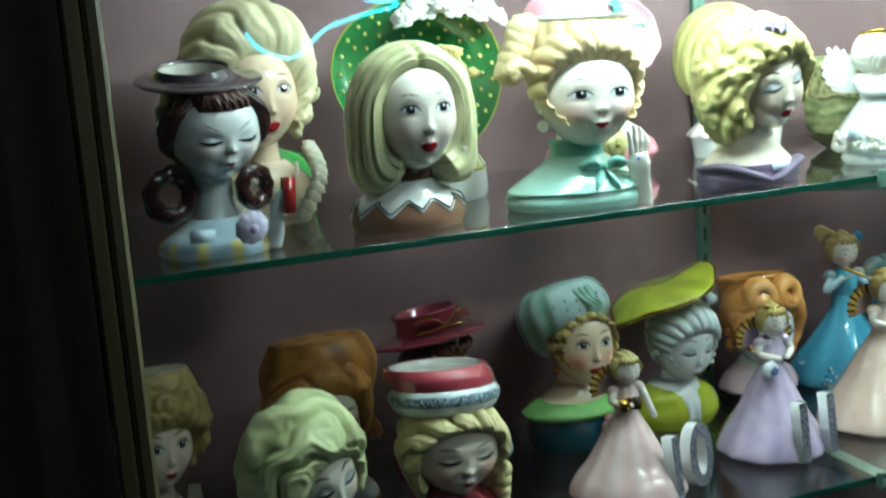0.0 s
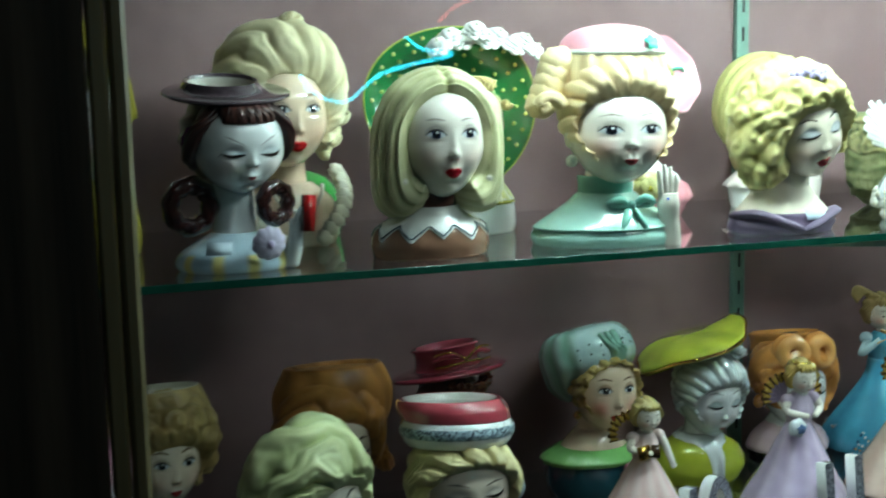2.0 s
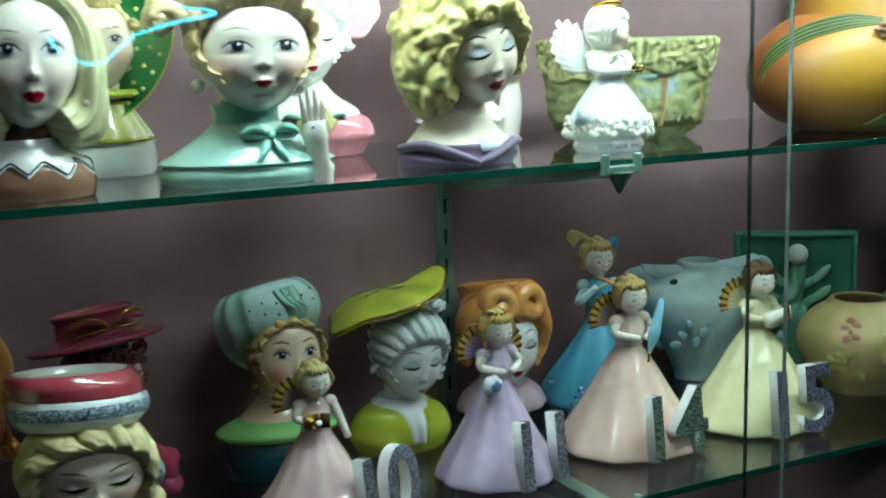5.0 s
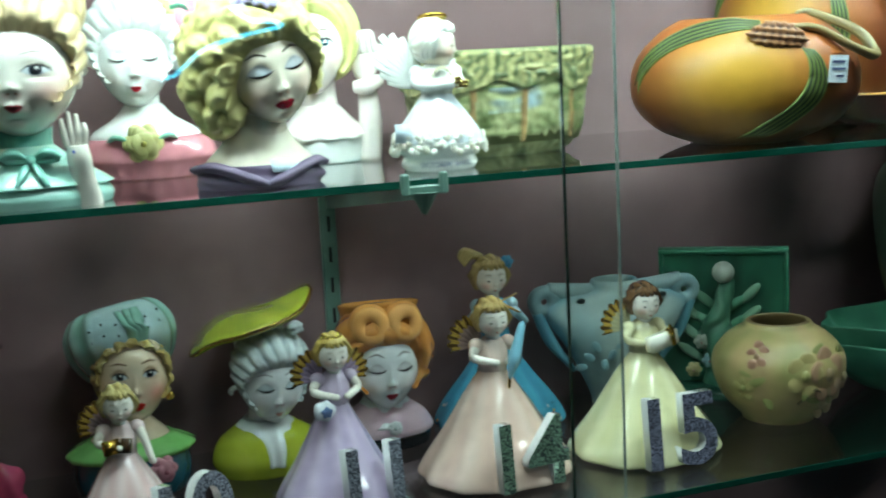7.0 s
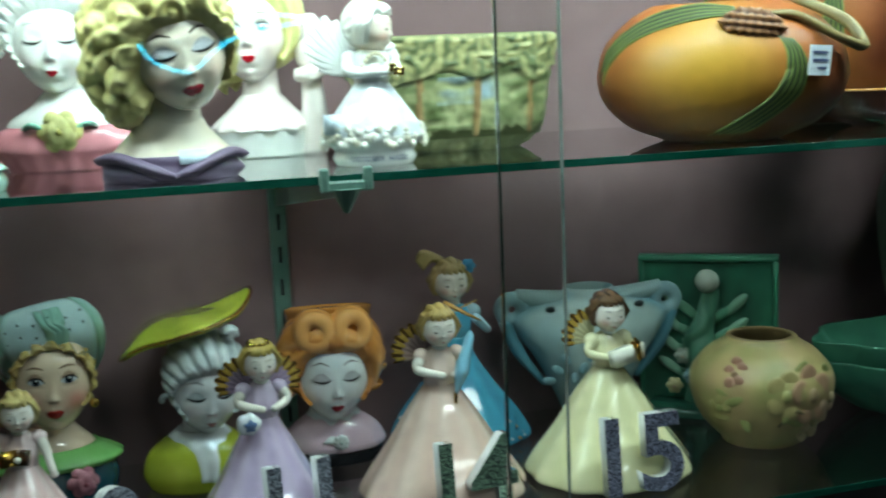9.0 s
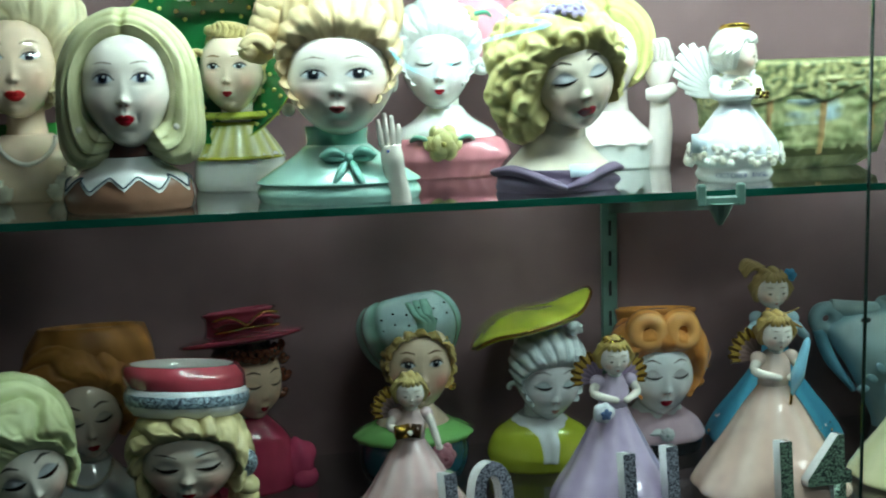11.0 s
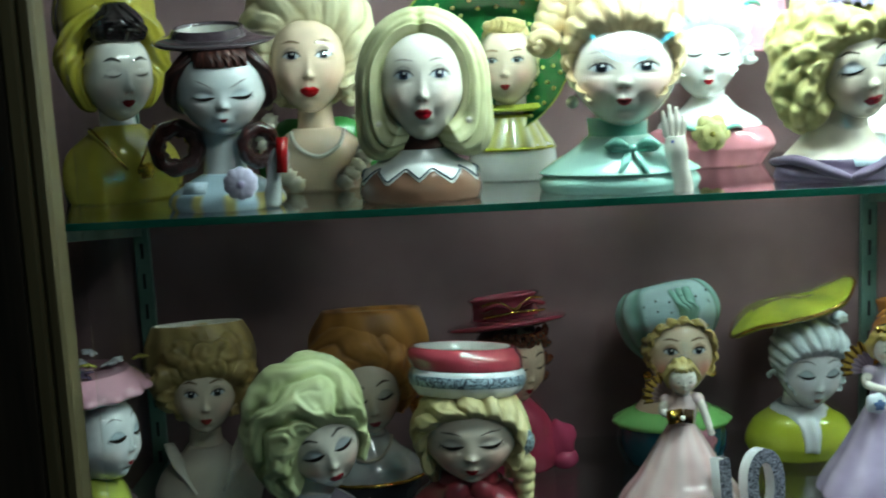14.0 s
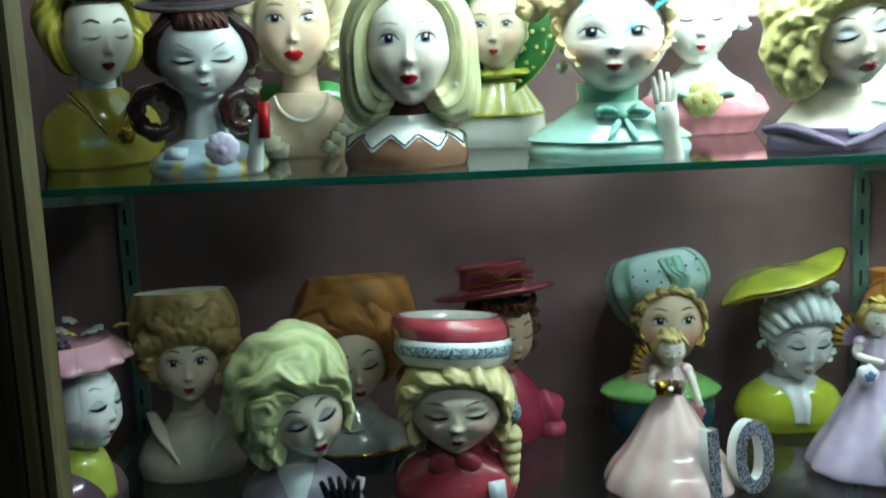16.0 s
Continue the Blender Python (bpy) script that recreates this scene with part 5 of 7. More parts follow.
def santa_girl():
    c = Clay()
    red, hr, dk = srgb("b04450"), srgb("d6c894"), srgb("948556")
    c.loft([(0, 0.054, 0.038), (0.014, 0.057, 0.04), (0.03, 0.05, 0.036), (0.045, 0.03, 0.027)], red, 0, 56, 18)
    c.loft([(0.04, 0.03, 0.028), (0.05, 0.026, 0.025), (0.054, 0.024, 0.023)], srgb("b5424e"), 0, 40, 12, lambda t, s: 1 + 0.06 * math.cos(t))
    for s in (-1, 1):
        c.blob((s * 0.012, -0.03, 0.043), (0.012, 0.006, 0.009), red, 0, (0, s * 24, 0), 16, 10)
    c.plate((0.036, -0.038, 0.018), 0.016, 0.018, srgb("cfd6e0"), 1, (-14, 0, 22), 0.001)
    neck(c, 0.07, 0.04, 0.019, SKIN)
    h = Head(c, (0.003, -0.012, 0.092), 0.0405, 0.039, 0.043, 0, 6, 0, srgb("e8d8c6"), 0.55, 0.36, 1.0, 0.05)
    h.cap(hr, dk, 1.13, 0.45, 0.1, 18)
    h.hair([(0, 0.62), (35, 0.68), (70, 0.86), (95, 0.97), (180, 1.0), (-95, 0.97), (-70, 0.86), (-35, 0.68)],
           [(0, 1.12), (45, 1.22), (90, 1.2), (125, 1.3), (180, 0.95), (-125, 1.3), (-90, 1.2), (-45, 1.22)], hr, dk, 0.22, 0.9, (6, 2.5), 0.12, sway=1.5)
    for s in (-1, 1):
        for i in range(4):
            h.lock([(s * (74 + 6 * i), 40, 1.1), (s * (82 + 7 * i), 5, 1.14), (s * (86 + 6 * i), -30, 1.16), (s * (84 + 5 * i), -52, 1.34)], [0.14, 0.16, 0.16, 0.12], hr, dk, 0.12)
        h.eye_shut(s, srgb("c8bdb4"), 1.05, 0.03, 0.027, 0.02), h.brow(s, srgb("3c2c24"), 0.26, 0.05, 0.02, 0.011)
        c.blob((s * 0.040, -0.014, -0.022), 0.0045, srgb("d9dce0"), 0, n=12, k=8)
    c.blob((0.046, -0.008, -0.008), (0.011, 0.009, 0.013), srgb("a9bcc6"), 3, n=16, k=12)
    for i in range(5):
        c.blob((0.046, -0.004, -0.03 - 0.011 * i), (0.012 - 0.001 * i, 0.012, 0.009), hr, 1, (0, 25, 0), 14, 8)
    h.lips(srgb("a01420"), wide=0.12), h.nostrils()
    h.done()
    c.M = pose(0, 0, 0.146, -8, 3, 0) @ Matrix.Diagonal((0.98, 0.98, 0.94, 1)) @ pose(0, 0, -0.150)
    c.loft([(0.128, 0.047, 0.043, 0.003, 0.002), (0.136, 0.052, 0.048, 0.003, 0.002), (0.148, 0.053, 0.048, 0.003, 0.003), (0.154, 0.049, 0.045, 0.003, 0.004)], srgb("e2e4e6"), 0, 64, 18, lambda t, s: 1 + 0.012 * math.sin(15 * t))
    c.loft([(0.1375, 0.0528, 0.0488, 0.003, 0.002), (0.142, 0.054, 0.0495, 0.003, 0.002), (0.1475, 0.0535, 0.049, 0.003, 0.0025)], srgb("a9c0cc"), 3, 64, 10)
    c.loft([(0.152, 0.051, 0.047, 0.003, 0.004), (0.162, 0.053, 0.049, 0.0, 0.006), (0.169, 0.051, 0.047, -0.002, 0.008), (0.172, 0.048, 0.044, -0.002, 0.008), (0.171, 0.044, 0.040, -0.002, 0.008), (0.165, 0.04, 0.036, -0.002, 0.008)], red, 0, 56, 26, None,
           lambda t, s: srgb("d8d4d0") if s > 0.72 else red)
    c.M = Matrix.Identity(4)
    return c.thing("head_vase", pose(0.296, 0.060, LOWER, 0, 0, 0), "glazed head vase, girl in red winter cap and coat", "head vase", VASES)


def maroon_hat_lady():
    c = Clay()
    mar, hr = srgb("8e3446"), srgb("52241a")
    c.loft([(0, 0.045, 0.034), (0.02, 0.05, 0.037), (0.05, 0.04, 0.032), (0.075, 0.018, 0.018)], srgb("b53a56"), 0, 48, 20)
    neck(c, 0.1, 0.06, 0.015, SKIN)
    h = Head(c, (0.004, -0.01, 0.112), 0.0285, 0.031, 0.039, 24, 8, 0, srgb("e2c4a8"), 0.4)
    h.cap(hr, srgb("2b100c"), 1.12, 0.45, 0.12, 14, 0.05)
    for i in range(9):
        h.curl(-66 + 16 * i, 42, 1.18, 0.22, hr, srgb("8a5434"), 0, i)
    for s in (-1, 1):
        for i in range(3):
            h.curl(s * 84, 18 - 20 * i, 1.18, 0.24, hr, srgb("8a5434"), 0, i)
        h.eye_shut(s, None, 1.0, heavy=0.018), h.brow(s, srgb("3a2016"), 0.26, 0.08), h.ear(s, SKIN, srgb("e2dcd2"))
    h.lips(srgb("a41c22"), wide=0.13), h.nostrils()
    h.done()
    c.M = pose(0, 0, 0.150, -9, -5, 0)
    c.loft([(-0.004, 0.034, 0.032), (0.0, 0.059, 0.052), (0.004, 0.0605, 0.054), (0.007, 0.05, 0.045), (0.009, 0.037, 0.034), (0.022, 0.034, 0.031), (0.029, 0.037, 0.034), (0.03, 0.034, 0.031), (0.02, 0.028, 0.026)], mar, 0, 64, 44,
           lambda t, s: 1 + 0.02 * math.sin(3 * t))
    for s in (-1, 1):
        c.tube([(0.004, -0.037, 0.016), (s * 0.016 + 0.004, -0.036, 0.022), (s * 0.03 + 0.004, -0.026, 0.018)], [0.003, 0.007, 0.006], mar, 0, 10, flat=0.4)
        c.tube([(0.004, -0.04, 0.016), (s * 0.016 + 0.004, -0.04, 0.026), (s * 0.031 + 0.004, -0.03, 0.024)], [0.0014] * 2, GILT, 2, 6)
        c.tube([(0.004, -0.04, 0.014), (s * 0.016 + 0.004, -0.04, 0.013), (s * 0.031 + 0.004, -0.03, 0.012)], [0.0014] * 2, GILT, 2, 6)
    c.M = Matrix.Identity(4)
    c.blob((0.048, -0.01, 0.028), (0.018, 0.014, 0.02), srgb("c2476a"), 0, n=20, k=14, disp=lambda d: 1 + 0.12 * math.sin(6 * d[0] + 3 * d[2]))
    c.blob((0.052, -0.012, 0.008), (0.015, 0.013, 0.012), srgb("c2476a"), 0, n=18, k=12)
    return c.thing("head_vase", pose(0.343, 0.212, LOWER, 0, 0, 6), "glazed head vase, lady in maroon hat with gold bow", "head vase", VASES)


def turban_lady():
    c = Clay()
    mint, hr, dk, grn = srgb("8fc0ae"), srgb("c9b06e"), srgb("86703a"), srgb("7fbf6c")
    skin = srgb("ecd3b6")
    c.loft([(0, 0.05, 0.036), (0.012, 0.055, 0.04), (0.03, 0.056, 0.04), (0.05, 0.05, 0.036)], srgb("1f4f5c"), 0, 56, 18)
    c.loft([(0.04, 0.06, 0.042), (0.045, 0.061, 0.043), (0.052, 0.05, 0.036), (0.056, 0.04, 0.03)], grn, 0, 80, 16, lambda t, s: 1 + 0.012 * math.sin(20 * t))
    c.loft([(0.046, 0.044, 0.033), (0.06, 0.034, 0.028), (0.075, 0.019, 0.019)], skin, 0, 48, 14)
    neck(c, 0.1, 0.06, 0.0175, skin)
    h = Head(c, (0.006, -0.012, 0.118), 0.033, 0.036, 0.045, 0, 0, 0, skin, 0.85)
    h.hair([(0, 0.98), (45, 0.92), (80, 0.9), (112, 0.95), (132, 0.8), (180, 0.65), (-132, 0.8), (-112, 0.95), (-80, 0.9), (-45, 0.92)],
           [(0, 1.22), (45, 1.18), (90, 1.08), (112, 1.1), (132, 0.85), (180, 0.7), (-132, 0.85), (-112, 1.1), (-90, 1.08), (-45, 1.18)], hr, dk, 0.2, 0.9, (8, 1), 0.05, 56, 0.17, 6, 0)
    for s in (-1, 1):
        h.eye_open(s, srgb("5a6c78"), srgb("b08a70"), 0.9), h.brow(s, srgb("6a4426"), 0.25, 0.06, w=0.012)
    h.lips(srgb("b8281e"), wide=0.18), h.nostrils()
    for s in (-1, 1):
        c.blob((s * 0.033, -0.004, -0.024), 0.0045, GILT, 2, n=10, k=8)
    h.done()
    c.M = pose(0.001, 0.017, 0.148, -12, -10, 0) @ Matrix.Diagonal((0.96, 0.98, 0.9, 1))
    c.loft([(-0.05, 0.03, 0.028, 0, 0.03), (-0.03, 0.046, 0.042, 0, 0.018), (-0.008, 0.054, 0.052, 0, 0.002), (0.012, 0.054, 0.052), (0.028, 0.046, 0.044), (0.036, 0.034, 0.032), (0.039, 0.014, 0.014)], mint, 0, 96, 40,
           lambda t, s: 1 + 0.03 * math.sin(13 * t + 5 * s) * (abs(math.atan2(math.sin(t - 0.2), math.cos(t - 0.2))) > 0.75),
           lambda t, s: blend(mint, srgb("b6cfd2"), 0.9 if abs(math.atan2(math.sin(t - 0.2), math.cos(t - 0.2))) < 0.75 else 0.3 + 0.3 * math.sin(13 * t + 5 * s)))
    for i in range(12):
        a = (-0.55, -0.3, -0.05, 0.2, 0.5, 0.8)[i % 6]
        c.blob((0.0545 * math.sin(a), -0.0528 * math.cos(a), 0.004 + 0.012 * (i // 6) + 0.004 * (i % 2)), (0.0013, 0.0012, 0.0014), srgb("1c2226"), 0, n=8, k=6)
    for i in range(3):
        c.tube([(0.010 + 0.003 * i, -0.044, -0.016), (0.014 + 0.005 * (i - 1), -0.053, 0.006), (0.010 + 0.008 * (i - 1), -0.043, 0.028)], [0.004, 0.008, 0.005], mint, 0, 10, flat=0.5)
    c.M = Matrix.Identity(4)
    c.rose((0.024, -0.042, 0.03), 0.014, srgb("c78390"), srgb("8f4a58"), 0, (0, 0, 14))
    return c.thing("head_vase", pose(0.508, 0.212, LOWER, 0, 0, 0), "glazed head vase, rosy lady in mint dotted turban", "head vase", VASES)


def yellow_hat_lady():
    c = Clay()
    yel, hr, dk, lime = srgb("bcc03c"), srgb("ccd4d4"), srgb("8b9598"), srgb("b7bf3a")
    c.loft([(0, 0.05, 0.036), (0.016, 0.056, 0.04), (0.036, 0.048, 0.035), (0.048, 0.03, 0.026)], lime, 0, 56, 18)
    c.loft([(0.012, 0.02, 0.043, 0.004, 0), (0.03, 0.024, 0.04, 0.004, 0), (0.046, 0.03, 0.03), (0.054, 0.022, 0.022)], PALE, 0, 64, 16, lambda t, s: 1 + 0.05 * math.sin(11 * t) * (1 - s))
    neck(c, 0.085, 0.045, 0.0155, PALE)
    h = Head(c, (0.006, -0.012, 0.095), 0.0315, 0.034, 0.044, 4, 14, 0, PALE, 0.15)
    h.cap(hr, dk, 1.05, 0.50, 0.2, 24)
    h.hair([(0, 0.78), (45, 0.85), (85, 0.96), (118, 0.8), (180, 0.65), (-118, 0.8), (-85, 0.96), (-45, 0.85)],
           [(0, 1.75), (40, 1.6), (75, 1.25), (96, 1.06), (118, 0.85), (180, 0.7), (-118, 0.85), (-96, 1.06), (-75, 1.25), (-40, 1.5)], hr, dk, 0.15, 1.05, (11, 1.2), 0.09, mat=0)
    h.curl(60, 58, 1.42, 0.26, hr, dk, 0)
    for s in (-1, 1):
        h.eye_shut(s, srgb("93a5aa"), 1.05, heavy=0.022), h.brow(s, srgb("5b5650"), 0.27, 0.08, w=0.009), h.curl(s * 88, -10, 1.06, 0.14, hr, dk, 0)
    h.lips(srgb("c58a86"), wide=0.11), h.nostrils()
    h.done()
    c.M = pose(-0.004, 0.010, 0.150, -4, -21, 0)
    t = np.linspace(0, 2 * np.pi, 96, endpoint=False)
    f = np.array([0.0, 0.3, 0.55, 0.75, 0.9, 0.97, 1.0, 0.985, 0.93, 0.8, 0.6, 0.45])
    rise = np.array([0.014, 0.0135, 0.012, 0.009, 0.0055, 0.0035, 0.0, -0.0035, -0.002, 0.001, 0.004, 0.004])
    wob = 1 + 0.03 * np.sin(4 * t + 1) + 0.012 * np.sin(11 * t)
    X, Y = 0.066 * np.outer(f, wob * np.sin(t)), -0.058 * np.outer(f, wob * np.cos(t))
    wave = -0.005 * np.sin(np.pi * X / 0.066) + 0.004 * (X / 0.066) ** 2 * (X > 0) + 0.0015 * np.sin(5 * t) * f[:, None] ** 2
    P = np.stack([X, Y, rise[:, None] + wave], -1)
    tone = np.array([[blend(yel, srgb("8f9a2a"), 0.4 + 0.6 * noise.noise(Vector((40 * x, 40 * y, 0)))) for x, y in zip(rx, ry)] for rx, ry in zip(X, Y)])
    c.grid(P, tone, 0)
    rim = P[6] * np.array([1.004, 1.004, 1])
    c.tube([tuple(p) for p in np.vstack([rim, rim[:1]])], [0.0017, 0.0017], GILT, 2, 8, 192)
    c.M = Matrix.Identity(4)
    return c.thing("head_vase", pose(0.640, 0.215, LOWER, 0, 0, 0), "glazed head vase, pale lady under tilted yellow hat", "head vase", VASES)


def redhead_lady():
    c = Clay()
    hr, dk = srgb("d08a44"), srgb("8d4f1c")
    c.loft([(0, 0.046, 0.034), (0.012, 0.048, 0.036), (0.022, 0.044, 0.033)], srgb("27262a"), 0, 48, 14)
    c.loft([(0.014, 0.05, 0.037), (0.02, 0.05, 0.037), (0.034, 0.042, 0.032), (0.046, 0.026, 0.024)], srgb("d9b8c4"), 0, 56, 16, lambda t, s: 1 + 0.015 * math.sin(10 * t))
    c.loft([(0.024, 0.036, 0.036, 0, -0.001), (0.04, 0.03, 0.028), (0.056, 0.019, 0.019)], PALE, 0, 48, 14)
    neck(c, 0.085, 0.045, 0.0165, PALE)
    c.petals((0.004, -0.039, 0.026), 0.008, 8, srgb("d6d8d8"), 0, (0, 0, 0), srgb("a8b4b0"), 2)
    h = Head(c, (0, -0.012, 0.088), 0.0345, 0.036, 0.046, 4, 6, 0, PALE, 0.15)
    h.cap(hr, dk, 1.05, 0.55, 0.2, 16)
    h.hair([(0, 0.82), (35, 0.95), (65, 0.88), (95, 0.95), (128, 0.8), (180, 0.65), (-128, 0.8), (-95, 0.95), (-65, 0.88), (-35, 0.95)],
           [(0, 1.78), (35, 1.95), (60, 1.75), (85, 1.4), (104, 1.25), (128, 0.85), (180, 0.7), (-128, 0.85), (-104, 1.25), (-85, 1.4), (-60, 1.75), (-35, 1.95)],
           hr, dk, 0.22, 1.1, (2.5, 3.0), 0.07, mat=0, mid=0.25)
    for s in (-1, 1):
        c.ring((s * 0.0175, -0.022, 0.050), 0.0125, 0.008, blend(hr, srgb("e8b070"), 0.4), 0, (-14, 0, s * 12), 40, 16, 0.0)
        c.ring((s * 0.0175, -0.015, 0.050), 0.0125, 0.0095, hr, 0, (-14, 0, s * 12), 40, 16, 0.0)
        # Dark disc paints in the shaded hollow of the roll.
        c.blob((s * 0.0175, -0.0205, 0.050), (0.0105, 0.004, 0.0105), blend(hr, dk, 1.0), 0, n=18, k=12)
        c.ring((s * 0.040, -0.014, 0.020), 0.0075, 0.007, hr, 0, (0, 0, s * 40), 28, 14, 0.06, blend(hr, dk, 0.5))
        for i, (lo, la, q) in enumerate(((84, 4, 1.16), (90, -16, 1.1))):
            h.curl(s * lo, la, q, 0.22, hr, dk, 0, i)
        h.eye_shut(s, srgb("a9a4a8"), 1.05, heavy=0.018), h.brow(s, srgb("5a3a2c"), 0.26, 0.1, w=0.01)
    h.lips(srgb("a01226"), wide=0.15), h.nostrils()
    h.done()
    c.M = pose(0, 0, -0.004) @ pose(0, 0, 0.14, -9, 0, 0) @ pose(0, 0, -0.14)
    c.loft([(0.12, 0.040, 0.030, 0, 0.020), (0.145, 0.044, 0.034, 0, 0.012), (0.153, 0.046, 0.036, 0, 0.010), (0.156, 0.044, 0.034, 0, 0.010), (0.152, 0.038, 0.029, 0, 0.010)], hr, 0, 64, 22, lambda t, s: 1 + 0.05 * math.cos(2 * t) + 0.015 * math.sin(5 * t))
    c.M = Matrix.Identity(4)
    return c.thing("head_vase", pose(0.772, 0.235, LOWER, 0, 0, -8), "glazed head vase of a lady with rolled orange hair", "head vase", VASES)

# ---- standing figurines ----
GIRLS = "birthday girl figurines"


def doll_head(c, at, r, hair, dark, skin=SKIN, yaw=0, crown=False, bob=True):
    h = Head(c, at, r, r * 1.02, r * 1.12, yaw, 6, 0, skin, 0.5, 0.25, 0.7, 0.1, (72, 60))
    h.cap(hair, dark, 1.1, 0.32, 0.22, 14, 0.04, 0)
    for i in range(6):
        a = -60 + 24 * i
        h.lock([(a * 0.8, 66, 1.16), (a, 48, 1.14), (a * 1.05, 34, 1.06)], [0.16, 0.22, 0.12], hair, dark, 0.1, 4, 10, mat=0)
    for s in (-1, 1):
        for i in range(3):
            h.lock([(s * (70 + 12 * i), 45, 1.1), (s * (80 + 14 * i), 5, 1.12), (s * (84 + 14 * i), -34 if bob else -10, 1.1)], [0.2, 0.24, 0.14], hair, dark, 0.1, 4, 10, mat=0)
        h.stroke([(s * 0.4 - 0.1, 0.03, 0.015), (s * 0.4, 0.03, 0.06), (s * 0.4 + 0.1, 0.03, 0.015)], DARKLASH, 0.0003)
        h.brow(s, dark, 0.26, 0.05)
    h.stroke([(-0.1, -0.5, 0.01), (0, -0.52, 0.05), (0.1, -0.5, 0.01)], srgb("b83a44"), 0.0003)
    if crown:
        for i in range(12):
            p = h.shell(radians(i * 30), radians(62), 1.2)
            c.petals(p, r * 0.22, 5, GILT, 2, (-30, 0, i * 30 if i < 4 else 0))
    h.done()


def wing(c, at, size, col, side, yaw=0):
    """A small spread wing of separate gilt-tipped feathers, standing behind the shoulder."""
    keep = c.M.copy()
    c.M = keep @ pose(*at, 0, 0, yaw)
    n, m = 72, 16
    a = np.radians(np.linspace(2, 108, n))
    ln = size * (0.72 + 0.26 * np.sin(np.linspace(0.5, 2.6, n))) * (1 - 0.12 * np.abs(np.sin(np.linspace(0, 7 * np.pi, n))) ** 3)
    q = np.linspace(0.04, 1, m)[:, None]
    X, Z = side * q * ln * np.cos(a - 0.2), q * ln * np.sin(a - 0.2)
    Y = 0.10 * size * q + 0.012 * size * np.cos(np.linspace(0, 14 * np.pi, n)) * q
    shade = np.clip(np.repeat(0.5 + 0.5 * np.cos(np.linspace(0, 14 * np.pi, n))[None], m, 0), 0, 1)[..., None]
    tint = np.array(col) * (1 - 0.35 * shade)
    for off in (-0.012 * size, 0.012 * size):
        P = np.stack([X, Y + off, Z], -1)
        c.grid(P[:11], tint[:11], 0, wrap=False)
        c.grid(P[10:], np.where(shade[10:] > 0.6, srgb("5a4020"), np.array(GILT)), 0, wrap=False)
    edge = np.stack([X[-1], Y[-1], Z[-1]], -1)
    c.tube([tuple(p) for p in edge], [0.014 * size, 0.014 * size], GILT, 2, 6, 2 * n)
    c.M = keep


def skirt(c, rows, col, mod_amp=0.035, folds=11, col2=None, lean=0.0):
    rng = random.Random(len(rows) * 7 + folds)
    ph = [rng.random() * 6.28 for _ in range(3)]

    def mod(t, s):
        k = (1 - s) ** 0.7
        return 1 + mod_amp * k * (math.sin(folds * t + ph[0]) + 0.6 * math.sin(5 * t + ph[1])) * (0.6 + 0.4 * s)

    # Darker tone in the fold valleys and towards the hem.
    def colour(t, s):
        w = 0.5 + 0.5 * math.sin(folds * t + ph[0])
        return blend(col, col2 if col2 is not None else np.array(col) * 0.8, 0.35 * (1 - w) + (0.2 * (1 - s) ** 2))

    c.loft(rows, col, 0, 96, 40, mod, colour)


